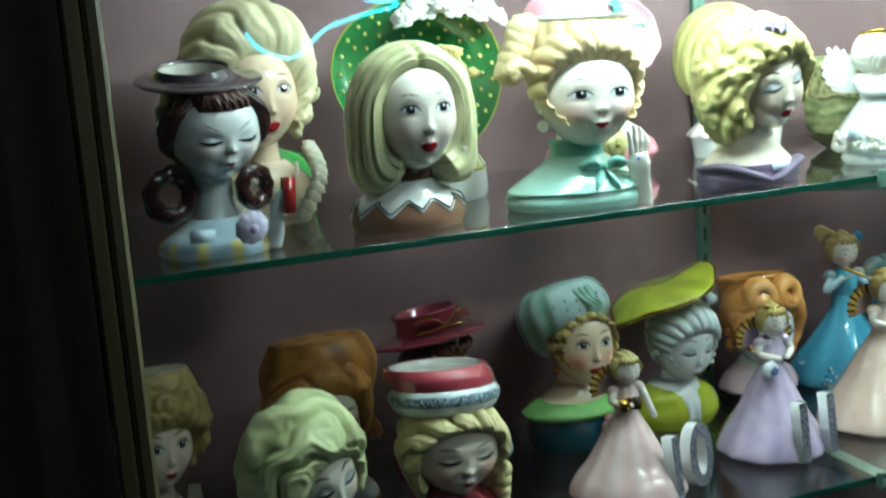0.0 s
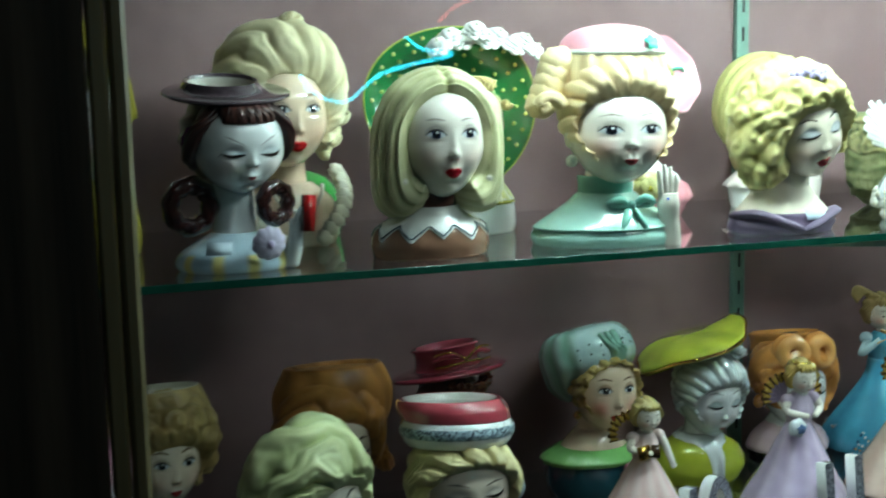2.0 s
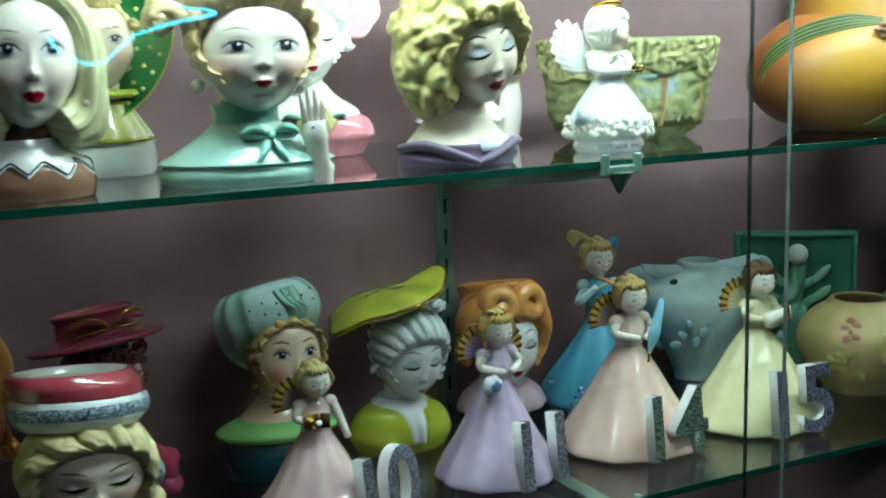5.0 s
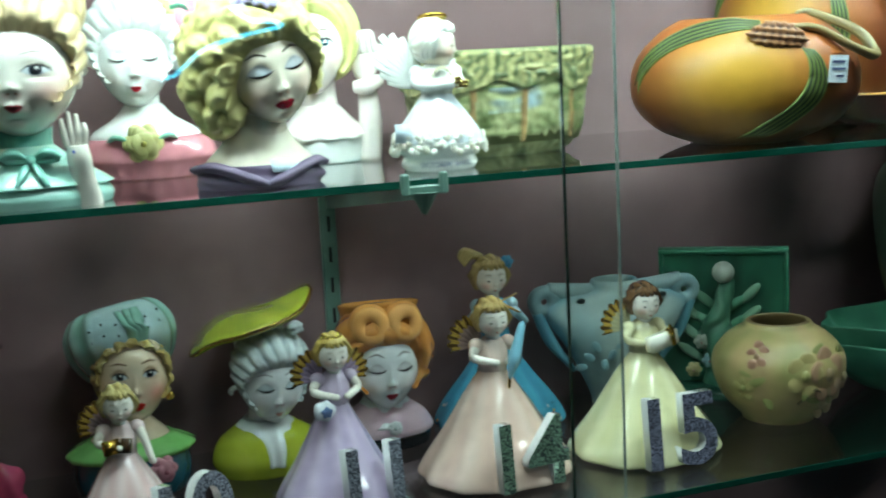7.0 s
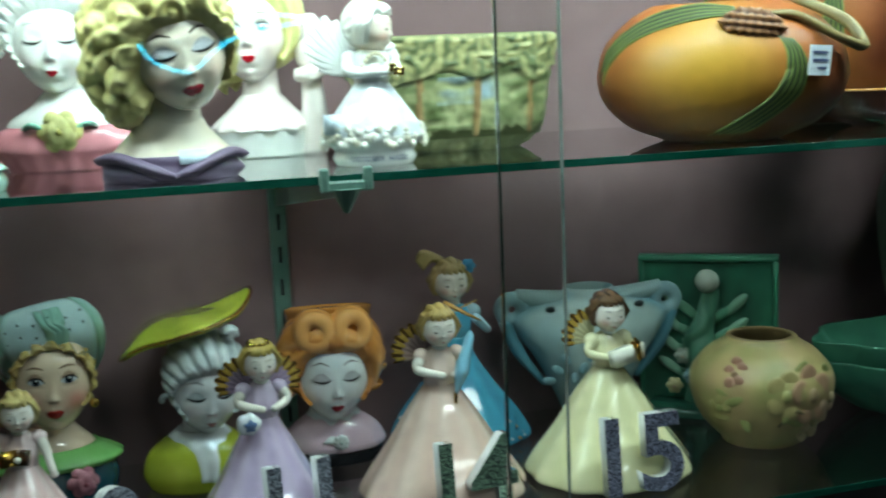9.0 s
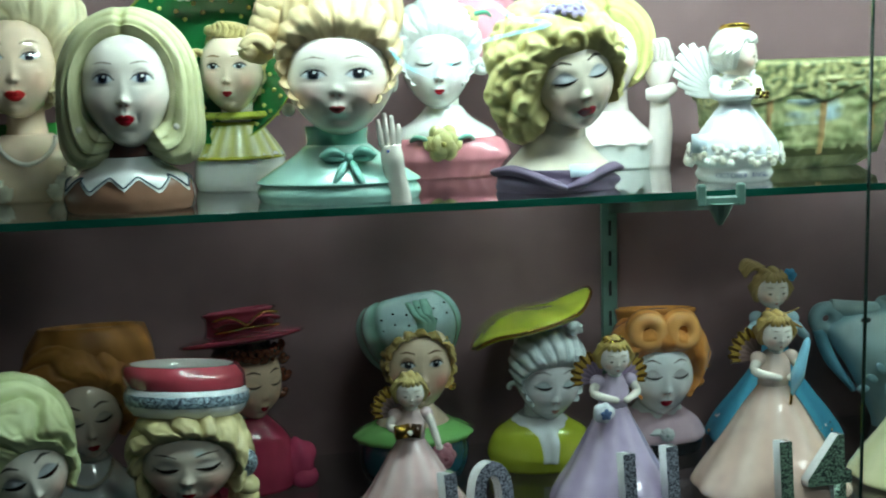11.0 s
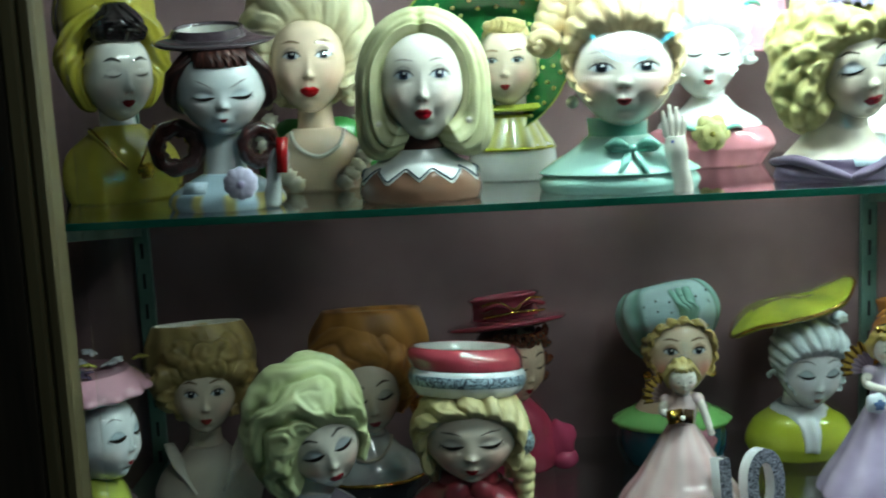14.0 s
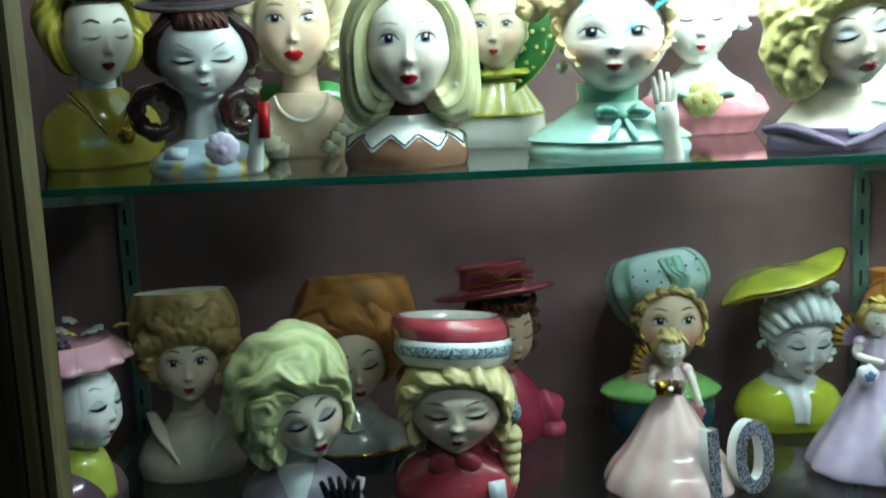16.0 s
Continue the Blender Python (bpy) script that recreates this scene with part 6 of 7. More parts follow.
def birthday_girl(pos, yaw, tall, rad, dress, dress2, hair, dark, number, num_at, num_yaw, num_size, glit, prop, crown=False, left_only=False, feather=None):
    """A china angel in a bell skirt with a raised glittered number on it."""
    c = Clay()
    w = tall * 0.60
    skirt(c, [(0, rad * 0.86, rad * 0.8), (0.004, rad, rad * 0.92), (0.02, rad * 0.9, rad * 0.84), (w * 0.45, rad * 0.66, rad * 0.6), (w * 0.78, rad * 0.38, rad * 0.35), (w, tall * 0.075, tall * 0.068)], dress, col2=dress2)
    c.loft([(w * 0.97, tall * 0.072, tall * 0.062), (w + tall * 0.06, tall * 0.088, tall * 0.075, 0, -0.002), (w + tall * 0.13, tall * 0.09, tall * 0.07, 0, 0), (w + tall * 0.17, tall * 0.06, tall * 0.05), (w + tall * 0.19, tall * 0.035, tall * 0.035)], dress, 0, 40, 22,
           lambda t, s: 1 + 0.04 * math.sin(9 * t))
    c.loft([(w - 0.002, tall * 0.078, tall * 0.07), (w + 0.002, tall * 0.083, tall * 0.075), (w + 0.006, tall * 0.074, tall * 0.066)], dress, 0, 40, 8, lambda t, s: 1 + 0.05 * math.sin(14 * t))
    c.tube([(0, 0, w + tall * 0.17), (0, -0.001, w + tall * 0.235)], [tall * 0.034, tall * 0.032], SKIN, 0, 14)
    hz = tall * 0.885
    doll_head(c, (0, -0.004, hz), tall * 0.086, hair, dark, crown=crown)
    sh = w + tall * 0.145
    for s in (-1, 1):
        c.blob((s * tall * 0.095, -0.002, sh), (tall * 0.045, tall * 0.045, tall * 0.042), dress, 0, n=16, k=10)
        hand = (tall * 0.035 * s + tall * 0.02, -tall * 0.105, w + tall * 0.055)
        if prop == "book" and s > 0:
            hand = (tall * 0.16, -tall * 0.1, w - tall * 0.045)
        c.tube([(s * tall * 0.1, -0.004, sh), (s * tall * 0.125, -tall * 0.05, sh - tall * 0.06), hand], [tall * 0.03, tall * 0.026, tall * 0.019], SKIN if prop != "muff" else dress, 0, 12)
        c.blob(hand, (tall * 0.024, tall * 0.018, tall * 0.02), SKIN, 0, n=12, k=8)
    for i in range(9):
        a = (i - 4) / 4
        c.blob((tall * 0.04 * math.sin(a), -tall * 0.045 * math.cos(a) - 0.002, w + tall * 0.185 + tall * 0.012 * a * a), tall * 0.009, WHITE, 0, n=6, k=5)
    if prop == "book":
        c.plate((-tall * 0.06, -tall * 0.11, w + tall * 0.07), tall * 0.1, tall * 0.085, GILT, 2, (-20, 0, 24), tall * 0.03)
        c.plate((tall * 0.02, -tall * 0.115, w + tall * 0.07), tall * 0.06, tall * 0.085, srgb("3b2616"), 0, (-20, 0, -30), tall * 0.02)
    if prop == "bag":
        c.blob((-tall * 0.09, -tall * 0.12, w - tall * 0.01), (tall * 0.065, tall * 0.035, tall * 0.06), srgb("dfe2e8"), 0, n=20, k=12, disp=lambda d: 1 + 0.08 * math.sin(7 * d[0]))
        c.petals((-tall * 0.085, -tall * 0.155, w - tall * 0.01), tall * 0.035, 5, srgb("5d74a0"), 0)
    if prop == "umbrella":
        c.tube([(tall * 0.05, -tall * 0.13, w - tall * 0.04), (tall * 0.08, -tall * 0.14, w + tall * 0.08), (tall * 0.13, -tall * 0.13, w + tall * 0.24), (tall * 0.14, -tall * 0.13, w + tall * 0.28)],
               [tall * 0.007, tall * 0.036, tall * 0.022, tall * 0.004], srgb("8cc4da"), 0, 14, 22, 1, 0.15, 6)
        c.tube([(tall * 0.045, -tall * 0.13, w - tall * 0.09), (tall * 0.05, -tall * 0.13, w - tall * 0.03)], [tall * 0.008] * 2, GILT, 2, 8)
    if prop == "muff":
        c.plate((tall * 0.06, -tall * 0.12, w + tall * 0.075), tall * 0.2, tall * 0.085, srgb("eeeadb"), 0, (0, -10, 12), tall * 0.06)
        c.plate((tall * 0.115, -tall * 0.155, w + tall * 0.09), tall * 0.025, tall * 0.09, GILT, 2, (0, -10, 12), tall * 0.01)
        c.petals((tall * 0.1, -tall * 0.14, w + tall * 0.14), tall * 0.03, 4, GILT, 2)
    fc = feather if feather is not None else dress
    wing(c, (-tall * 0.05, tall * 0.06, sh - tall * 0.02), tall * 0.2, fc, -1)
    if not left_only:
        wing(c, (tall * 0.05, tall * 0.06, sh - tall * 0.02), tall * 0.2, fc, 1)
    c.figures(number, num_at, num_size, glit, 3, (-6, 0, num_yaw))
    return c, pose(*pos, 0, 0, yaw)


def violin_girl():
    c = Clay()
    blue, b2, hr, dk = srgb("4fa6c4"), srgb("2c6f96"), srgb("b79e68"), srgb("78622e")
    tall, rad = 0.205, 0.078
    w = 0.118
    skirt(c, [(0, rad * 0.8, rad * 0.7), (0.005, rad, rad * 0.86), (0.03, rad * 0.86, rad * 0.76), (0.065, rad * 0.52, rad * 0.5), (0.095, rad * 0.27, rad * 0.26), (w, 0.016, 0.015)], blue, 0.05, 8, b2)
    rng = random.Random(3)
    for i in range(150):
        t, s = rng.random() * 6.28, rng.random() * 0.024
        r = rad * (0.99 - 0.16 * s / 0.024)
        c.blob((r * math.sin(t), -r * 0.86 * math.cos(t), 0.008 + s), (0.002, 0.002, 0.002), rng.choice((srgb("c9ccd2"), srgb("27496a"), srgb("aebccc"), srgb("b8965a"))), 0, n=6, k=4)
    c.loft([(w - 0.002, 0.0155, 0.014), (w + 0.012, 0.018, 0.015), (w + 0.026, 0.018, 0.014), (w + 0.036, 0.009, 0.009)], blue, 0, 36, 16)
    c.tube([(0, 0, w + 0.03), (0, 0, w + 0.046)], [0.0065, 0.006], SKIN, 0, 12)
    doll_head(c, (-0.004, -0.004, w + 0.06), 0.0185, hr, dk, yaw=12)
    for i in range(4):
        c.tube([(-0.004, 0.006, w + 0.078), (-0.022 - 0.003 * i, 0.006, w + 0.086 + 0.002 * i), (-0.034 - 0.002 * i, 0.002, w + 0.074 + 0.003 * i)], [0.006, 0.0055, 0.002], hr, 0, 10, 14, 0.8, 0.1, 4, dk)
    c.rose((0.016, -0.006, w + 0.078), 0.008, srgb("4f9ac4"), srgb("2c6f96"), 0)
    for s in (-1, 1):
        c.blob((s * 0.02, 0, w + 0.026), (0.009, 0.009, 0.009), srgb("a9c9d4"), 0, n=14, k=10)
    c.tube([(-0.02, -0.004, w + 0.022), (-0.032, -0.016, w + 0.01), (-0.012, -0.026, w + 0.03)], [0.006, 0.005, 0.004], srgb("a9c9d4"), 0, 10)
    c.tube([(0.02, -0.004, w + 0.022), (0.034, -0.012, w + 0.008), (0.022, -0.028, w + 0.024)], [0.006, 0.005, 0.004], srgb("a9c9d4"), 0, 10)
    c.tube([(-0.012, -0.024, w + 0.042), (0.008, -0.034, w + 0.032), (0.026, -0.032, w + 0.022)], [0.006, 0.0045, 0.0018], srgb("b98a4a"), 0, 12, 16, 0.5)
    c.tube([(-0.02, -0.032, w + 0.026), (0.022, -0.036, w + 0.046)], [0.001, 0.001], srgb("caa66a"), 0, 6)
    return c.thing("figurine", pose(0.903, 0.238, LOWER, 0, 0, -14) @ Matrix.Diagonal((0.92, 0.92, 0.92, 1)), "glossy blue-skirted china girl playing a small violin", "figurine")


def october_angel():
    c = Clay()
    w = WHITE
    c.loft([(0, 0.031, 0.026), (0.006, 0.034, 0.028), (0.012, 0.032, 0.026), (0.016, 0.036, 0.03), (0.024, 0.04, 0.033)], w, 0, 56, 18)
    rng = random.Random(11)
    for i in range(150):
        t, z = rng.random() * 6.28, 0.016 + 0.015 * rng.random()
        r = 0.041 - 0.2 * (z - 0.02)
        c.rose((r * math.sin(t), -r * 0.82 * math.cos(t), z), 0.0034, blend(w, IVORY, rng.random()), IVORY, 1, (0, 0, math.degrees(t)))
    skirt(c, [(0.024, 0.038, 0.031), (0.034, 0.036, 0.029), (0.05, 0.025, 0.022), (0.066, 0.013, 0.012)], srgb("e6eaf0"), 0.05, 9, srgb("c9d3e2"))
    c.loft([(0.064, 0.013, 0.012), (0.074, 0.016, 0.014), (0.086, 0.015, 0.012), (0.093, 0.007, 0.007)], w, 0, 36, 16)
    doll_head(c, (0.001, -0.002, 0.107), 0.0165, srgb("efeee6"), srgb("c9c4b0"), srgb("efe0d0"), 62)
    c.ring((0.0, 0.002, 0.131), 0.011, 0.0022, GILT, 2, (80, 0, 0))
    for s in (-1, 1):
        c.blob((s * 0.016, 0, 0.084), (0.008, 0.008, 0.007), w, 0, n=14, k=10)
        c.tube([(s * 0.017, -0.002, 0.083), (s * 0.018, -0.012, 0.074), (0.016, -0.02, 0.074)], [0.006, 0.005, 0.0035], w, 0, 10)
    for i in range(10):
        c.blob((0.012 + 0.003 * (i % 4), -0.02 - 0.002 * (i % 3), 0.072 + 0.003 * (i // 4)), 0.0022, srgb("c9b070"), 2, n=6, k=5)
        c.blob((-0.012 + 0.0027 * i, -0.015, 0.088 - 0.0006 * (i - 5) ** 2), 0.002, srgb("d9d0b4"), 1, n=6, k=5)
    for side, dx, big in ((-1, -0.010, 1.0), (1, 0.006, 0.5)):
        keep = c.M.copy()
        c.M = keep @ pose(dx, 0.014, 0.074, 0, 0, 6)
        for i in range(9):
            a = radians(8 + 9 * i)
            ln = big * (0.03 + 0.020 * math.sin(math.pi * i / 8) + 0.006 * (i > 4))
            d = np.array([side * math.cos(a), 0.1, math.sin(a)])
            c.tube([(0, 0, 0), d * ln * 0.6, d * ln], [0.0014, 0.002, 0.001], w, 0, 10, 10, 3.0, 0.0)
        c.M = keep
    c.plate((-0.036, -0.018, 0.034), 0.014, 0.016, srgb("cdd9e4"), 1, (0, 0, -30), 0.001)
    ob = c.thing("figurine", pose(0.780, 0.044, SHELF, 0, 0, -4), "white china angel with gold halo, wings and lace skirt", "figurine")
    cu = bpy.data.curves.new("october_lettering", "FONT")
    cu.body, cu.size, cu.extrude, cu.align_x = "OCTOBER  ANGEL", 0.0058, 0.0001, "CENTER"
    deps = new("lettering", cu)
    bpy.context.view_layer.update()
    me = bpy.data.meshes.new_from_object(deps.evaluated_get(bpy.context.evaluated_depsgraph_get()))
    bpy.data.objects.remove(deps)
    for v in me.vertices:
        t = v.co.x / 0.0335
        v.co = (0.0345 * math.sin(t), -0.0287 * math.cos(t) - v.co.z, v.co.y + 0.0045)
    me.materials.clear()
    me.materials.append(INK)
    t = new("lettering", me)
    t.parent = ob
    return ob


# ---- pottery ----


def woodland_planter():
    c = Clay()
    base, moss, tree, sky = srgb("a0a274"), srgb("5a6440"), srgb("8a6c48"), srgb("9fb4bc")
    hw, hd, top = 0.094, 0.050, 0.099

    def ring(k, z, n=220):
        e = 0.55
        dense = np.linspace(0, 2 * np.pi, 4000)
        dx, dy = np.sign(np.sin(dense)) * np.abs(np.sin(dense)) ** e * hw, np.sign(np.cos(dense)) * np.abs(np.cos(dense)) ** e * hd
        run = np.r_[0, np.cumsum(np.hypot(np.diff(dx), np.diff(dy)))]
        th = np.interp(np.linspace(0, run[-1], n, endpoint=False), run, dense)
        return np.stack([hw * k * np.sign(np.sin(th)) * np.abs(np.sin(th)) ** e, -hd * k * np.sign(np.cos(th)) * np.abs(np.cos(th)) ** e, np.full(n, z)], -1)

    zs = np.linspace(0, top, 76)
    P, C = [], []
    for z in zs:
        s = z / top
        R = ring(0.87 + 0.13 * s - 0.24 * (1 - s) ** 9, z)
        cols = []
        for p in R:
            q = Vector((p[0] * 60, p[1] * 60, z * 60))
            a, b = noise.noise(q), noise.noise(q * 2.7)
            leafy = s > 0.66 + 0.16 * noise.noise(Vector((p[0] * 30, p[1] * 30, 0)))
            trunk = min(abs(((p[0] + 0.02) / 0.052) % 1 - 0.5), 1) < 0.055 and 0.12 < s < 0.8
            grass = s < 0.2
            out = 0.0018 * (abs(b) * 2.6 if leafy else 0.8 * b) + (0.0022 if leafy else 0) + (0.002 if trunk else 0) + (0.001 * b if grass else 0)
            d = Vector((p[0] / hw, p[1] / hd, 0)).normalized()
            p += np.array(d) * out
            if leafy:
                cols.append(blend(moss, srgb("b3ac78"), 0.5 + 1.3 * b))
            elif trunk:
                cols.append(blend(tree, srgb("a98a58"), 0.5 + a))
            elif grass:
                cols.append(blend(moss, base, 0.6 + a))
            else:
                c3 = noise.noise(Vector((p[0] * 45, p[1] * 45, z * 130)))
                cols.append(blend(blend(base, sky if 0.42 < s < 0.66 and abs(p[0]) < 0.03 else srgb("5d6a3c"), 0.35 + 1.3 * c3), moss, 0.6 * abs(b) + 0.3 * a))
                p += np.array(d) * 0.0014 * c3
        P.append(R), C.append(cols)
    for k, z in ((0.99, top + 0.003), (0.95, top + 0.002), (0.93, top - 0.012), (0.85, 0.012)):
        P.append(ring(k, z)), C.append([srgb("6f7448")] * 220)
    c.grid(np.array(P), np.array(C), 1)
    return c.thing("planter", pose(0.880, 0.150, SHELF, 0, 0, 3), "green oblong pottery planter moulded with trees and leaves", "planter")


def pine_vase(pos, yaw, rx, ry, tall, label, cone_at=0.08):
    """A round-bodied amber vase with a moulded pine cone, needles and a twig handle."""
    c = Clay()
    amber, rust, gold = srgb("9a5220"), srgb("542612"), srgb("c0902e")

    # Gold centre painted in as a highlight; one side and the base go darker.
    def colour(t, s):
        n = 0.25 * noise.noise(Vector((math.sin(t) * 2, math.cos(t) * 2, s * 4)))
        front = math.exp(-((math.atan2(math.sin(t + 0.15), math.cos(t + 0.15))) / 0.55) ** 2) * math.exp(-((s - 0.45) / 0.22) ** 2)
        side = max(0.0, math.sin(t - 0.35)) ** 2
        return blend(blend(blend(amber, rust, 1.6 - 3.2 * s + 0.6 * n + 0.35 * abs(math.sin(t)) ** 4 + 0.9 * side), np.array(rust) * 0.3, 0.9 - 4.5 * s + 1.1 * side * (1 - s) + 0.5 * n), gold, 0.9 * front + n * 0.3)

    rows = [(0, 0.42, 0.5), (0.02, 0.5, 0.58), (0.12, 0.76, 0.78), (0.3, 0.95, 0.95), (0.5, 1.0, 1.0), (0.72, 0.93, 0.93), (0.9, 0.74, 0.74), (0.985, 0.58, 0.58), (1.0, 0.54, 0.54), (0.985, 0.5, 0.5), (0.85, 0.48, 0.48)]
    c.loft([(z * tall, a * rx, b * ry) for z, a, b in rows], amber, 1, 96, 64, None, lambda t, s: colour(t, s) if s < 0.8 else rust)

    def on(t, s, off=0.0):
        z, a, b = (np.interp(s, [r[0] for r in rows[:9]], [r[i] for r in rows[:9]]) for i in range(3))
        return np.array([a * rx * math.sin(t) * (1 + off / rx), -b * ry * math.cos(t) * (1 + off / ry), z * tall])

    for way in (((0.42, 0.84), (0.56, 0.62), (0.50, 0.36), (0.20, 0.14), (-0.02, 0.06)), ((0.12, 0.93), (-0.35, 0.93), (-0.85, 0.84), (-1.15, 0.66), (-1.3, 0.46))):
        for i in range(9):
            q = (i - 4) / 4
            wt, ws = (0.13, 0.0) if way[0][0] > 0.3 else (0.0, 0.10)
            pts = [on(t + q * wt * (0.25 + 0.3 * k), s + q * ws * (0.25 + 0.3 * k), 0.0015 if k < 4 else 0.0004) for k, (t, s) in enumerate(way)]
            c.tube([tuple(x) for x in pts], [0.0013, 0.0015, 0.0017, 0.0017, 0.0008], blend(srgb("66763a"), srgb("202c18"), i % 2), 1, 8, 28, 0.8)
    p = on(0.24, 0.83, 0.004)
    scales = lambda d: 1 + 0.16 * math.sin(11 * d[0] + 7 * d[2]) * math.sin(11 * d[0] - 7 * d[2])
    c.blob(p, (0.026, 0.008, 0.0135), srgb("8a5a3c"), 1, (0, 8, 8), 64, 40, scales, lambda d: blend(srgb("a0704c"), srgb("4c2a1a"), 0.5 - 4 * (scales(d) - 1)))
    tw = [on(0.4, 0.9, 0.004), on(0.75, 0.88, 0.008), on(1.0, 0.72, 0.012), on(1.25, 0.66, 0.02), on(1.38, 0.84, 0.022), on(1.3, 1.0, 0.01), on(1.05, 1.0, -0.01)]
    c.tube([tuple(x) for x in tw], [0.003, 0.004, 0.004, 0.005, 0.005, 0.004, 0.003], srgb("8a7a50"), 1, 10, 44, 1, 0.12, 3, srgb("4c3a22"))
    return c.thing("vase", pose(*pos, 0, 0, yaw), label, "vase", "amber pine vases")


def amber_dish():
    c = Clay()
    rust, amb = srgb("3a2016"), srgb("c98a3c")
    c.loft([(0, 0.06, 0.028), (0.01, 0.085, 0.04), (0.03, 0.098, 0.05), (0.036, 0.1, 0.052), (0.037, 0.096, 0.049), (0.03, 0.09, 0.045), (0.012, 0.06, 0.03)], rust, 0, 72, 34, lambda t, s: 1 + 0.02 * math.sin(6 * t),
           lambda t, s: blend(rust, amb, (s - 0.45) * 9))
    c.blob((-0.01, -0.052, 0.031), (0.009, 0.005, 0.007), srgb("b5713c"), 0, n=16, k=10)
    return c.thing("dish", pose(1.345, 0.105, SHELF, 0, 0, -8), "low brown glazed pottery dish with an amber rim", "dish")


def green_fan_vase():
    c = Clay()
    g = srgb("a9ab62")
    c.loft([(0, 0.05, 0.04), (0.015, 0.045, 0.036), (0.05, 0.04, 0.032), (0.11, 0.065, 0.04), (0.17, 0.105, 0.05), (0.175, 0.1, 0.046), (0.12, 0.06, 0.034)], g, 1, 64, 36, lambda t, s: 1 + 0.06 * math.cos(8 * t),
           lambda t, s: blend(g, srgb("6d8a5c"), 0.5 - 0.5 * math.cos(8 * t) + 0.4 * noise.noise(Vector((math.sin(t), math.cos(t), s * 3)))))
    return c.thing("vase", pose(1.475, 0.200, SHELF, 0, 0, 0), "olive green fluted fan vase", "vase")


def two_handled_vase():
    c = Clay()
    g, b = srgb("a3b6b2"), srgb("5f96a6")
    paint = lambda t, s: blend(g, b, 0.7 * abs(math.sin(t)) ** 6 + 0.4 * noise.noise(Vector((math.sin(t) * 2, math.cos(t) * 2, s * 4))))
    c.loft([(0, 0.032, 0.026), (0.012, 0.034, 0.028), (0.04, 0.046, 0.036), (0.075, 0.064, 0.046), (0.105, 0.084, 0.046), (0.126, 0.092, 0.036), (0.140, 0.070, 0.032), (0.147, 0.036, 0.03), (0.156, 0.03, 0.027), (0.158, 0.026, 0.023), (0.14, 0.02, 0.02)],
           g, 1, 72, 56, None, paint)
    for s in (-1, 1):
        c.ring((s * 0.091, 0, 0.137), 0.0125, 0.0085, blend(g, b, 0.45), 1, (0, 0, 0), 40, 14)
        c.tube([(s * 0.03, 0, 0.142), (s * 0.06, 0, 0.147), (s * 0.086, 0, 0.153)], [0.013, 0.011, 0.008], blend(g, b, 0.2), 1, 16, 18)
        c.blob((s * 0.052, -0.026, 0.139), (0.006, 0.003, 0.004), srgb("22302e"), 1, (20, 0, 0), 12, 8)
        c.tube([(s * 0.1, 0, 0.124), (s * 0.084, 0.0, 0.085), (s * 0.055, 0, 0.045)], [0.009, 0.009, 0.004], b, 1, 12, 18, 0.8)
    for i in range(6):
        c.blob((-0.06 + 0.01 * i, -0.044, 0.06 + 0.012 * (i % 3)), (0.008, 0.003, 0.005), blend(g, b, 0.6), 1, (0, 30 * i, 0), 10, 6)
    return c.thing("vase", pose(1.056, 0.250, LOWER, 0, 0, -8) @ Matrix.Diagonal((0.92, 0.92, 0.9, 1)), "blue-grey matte pottery vase with two pierced handles", "vase")


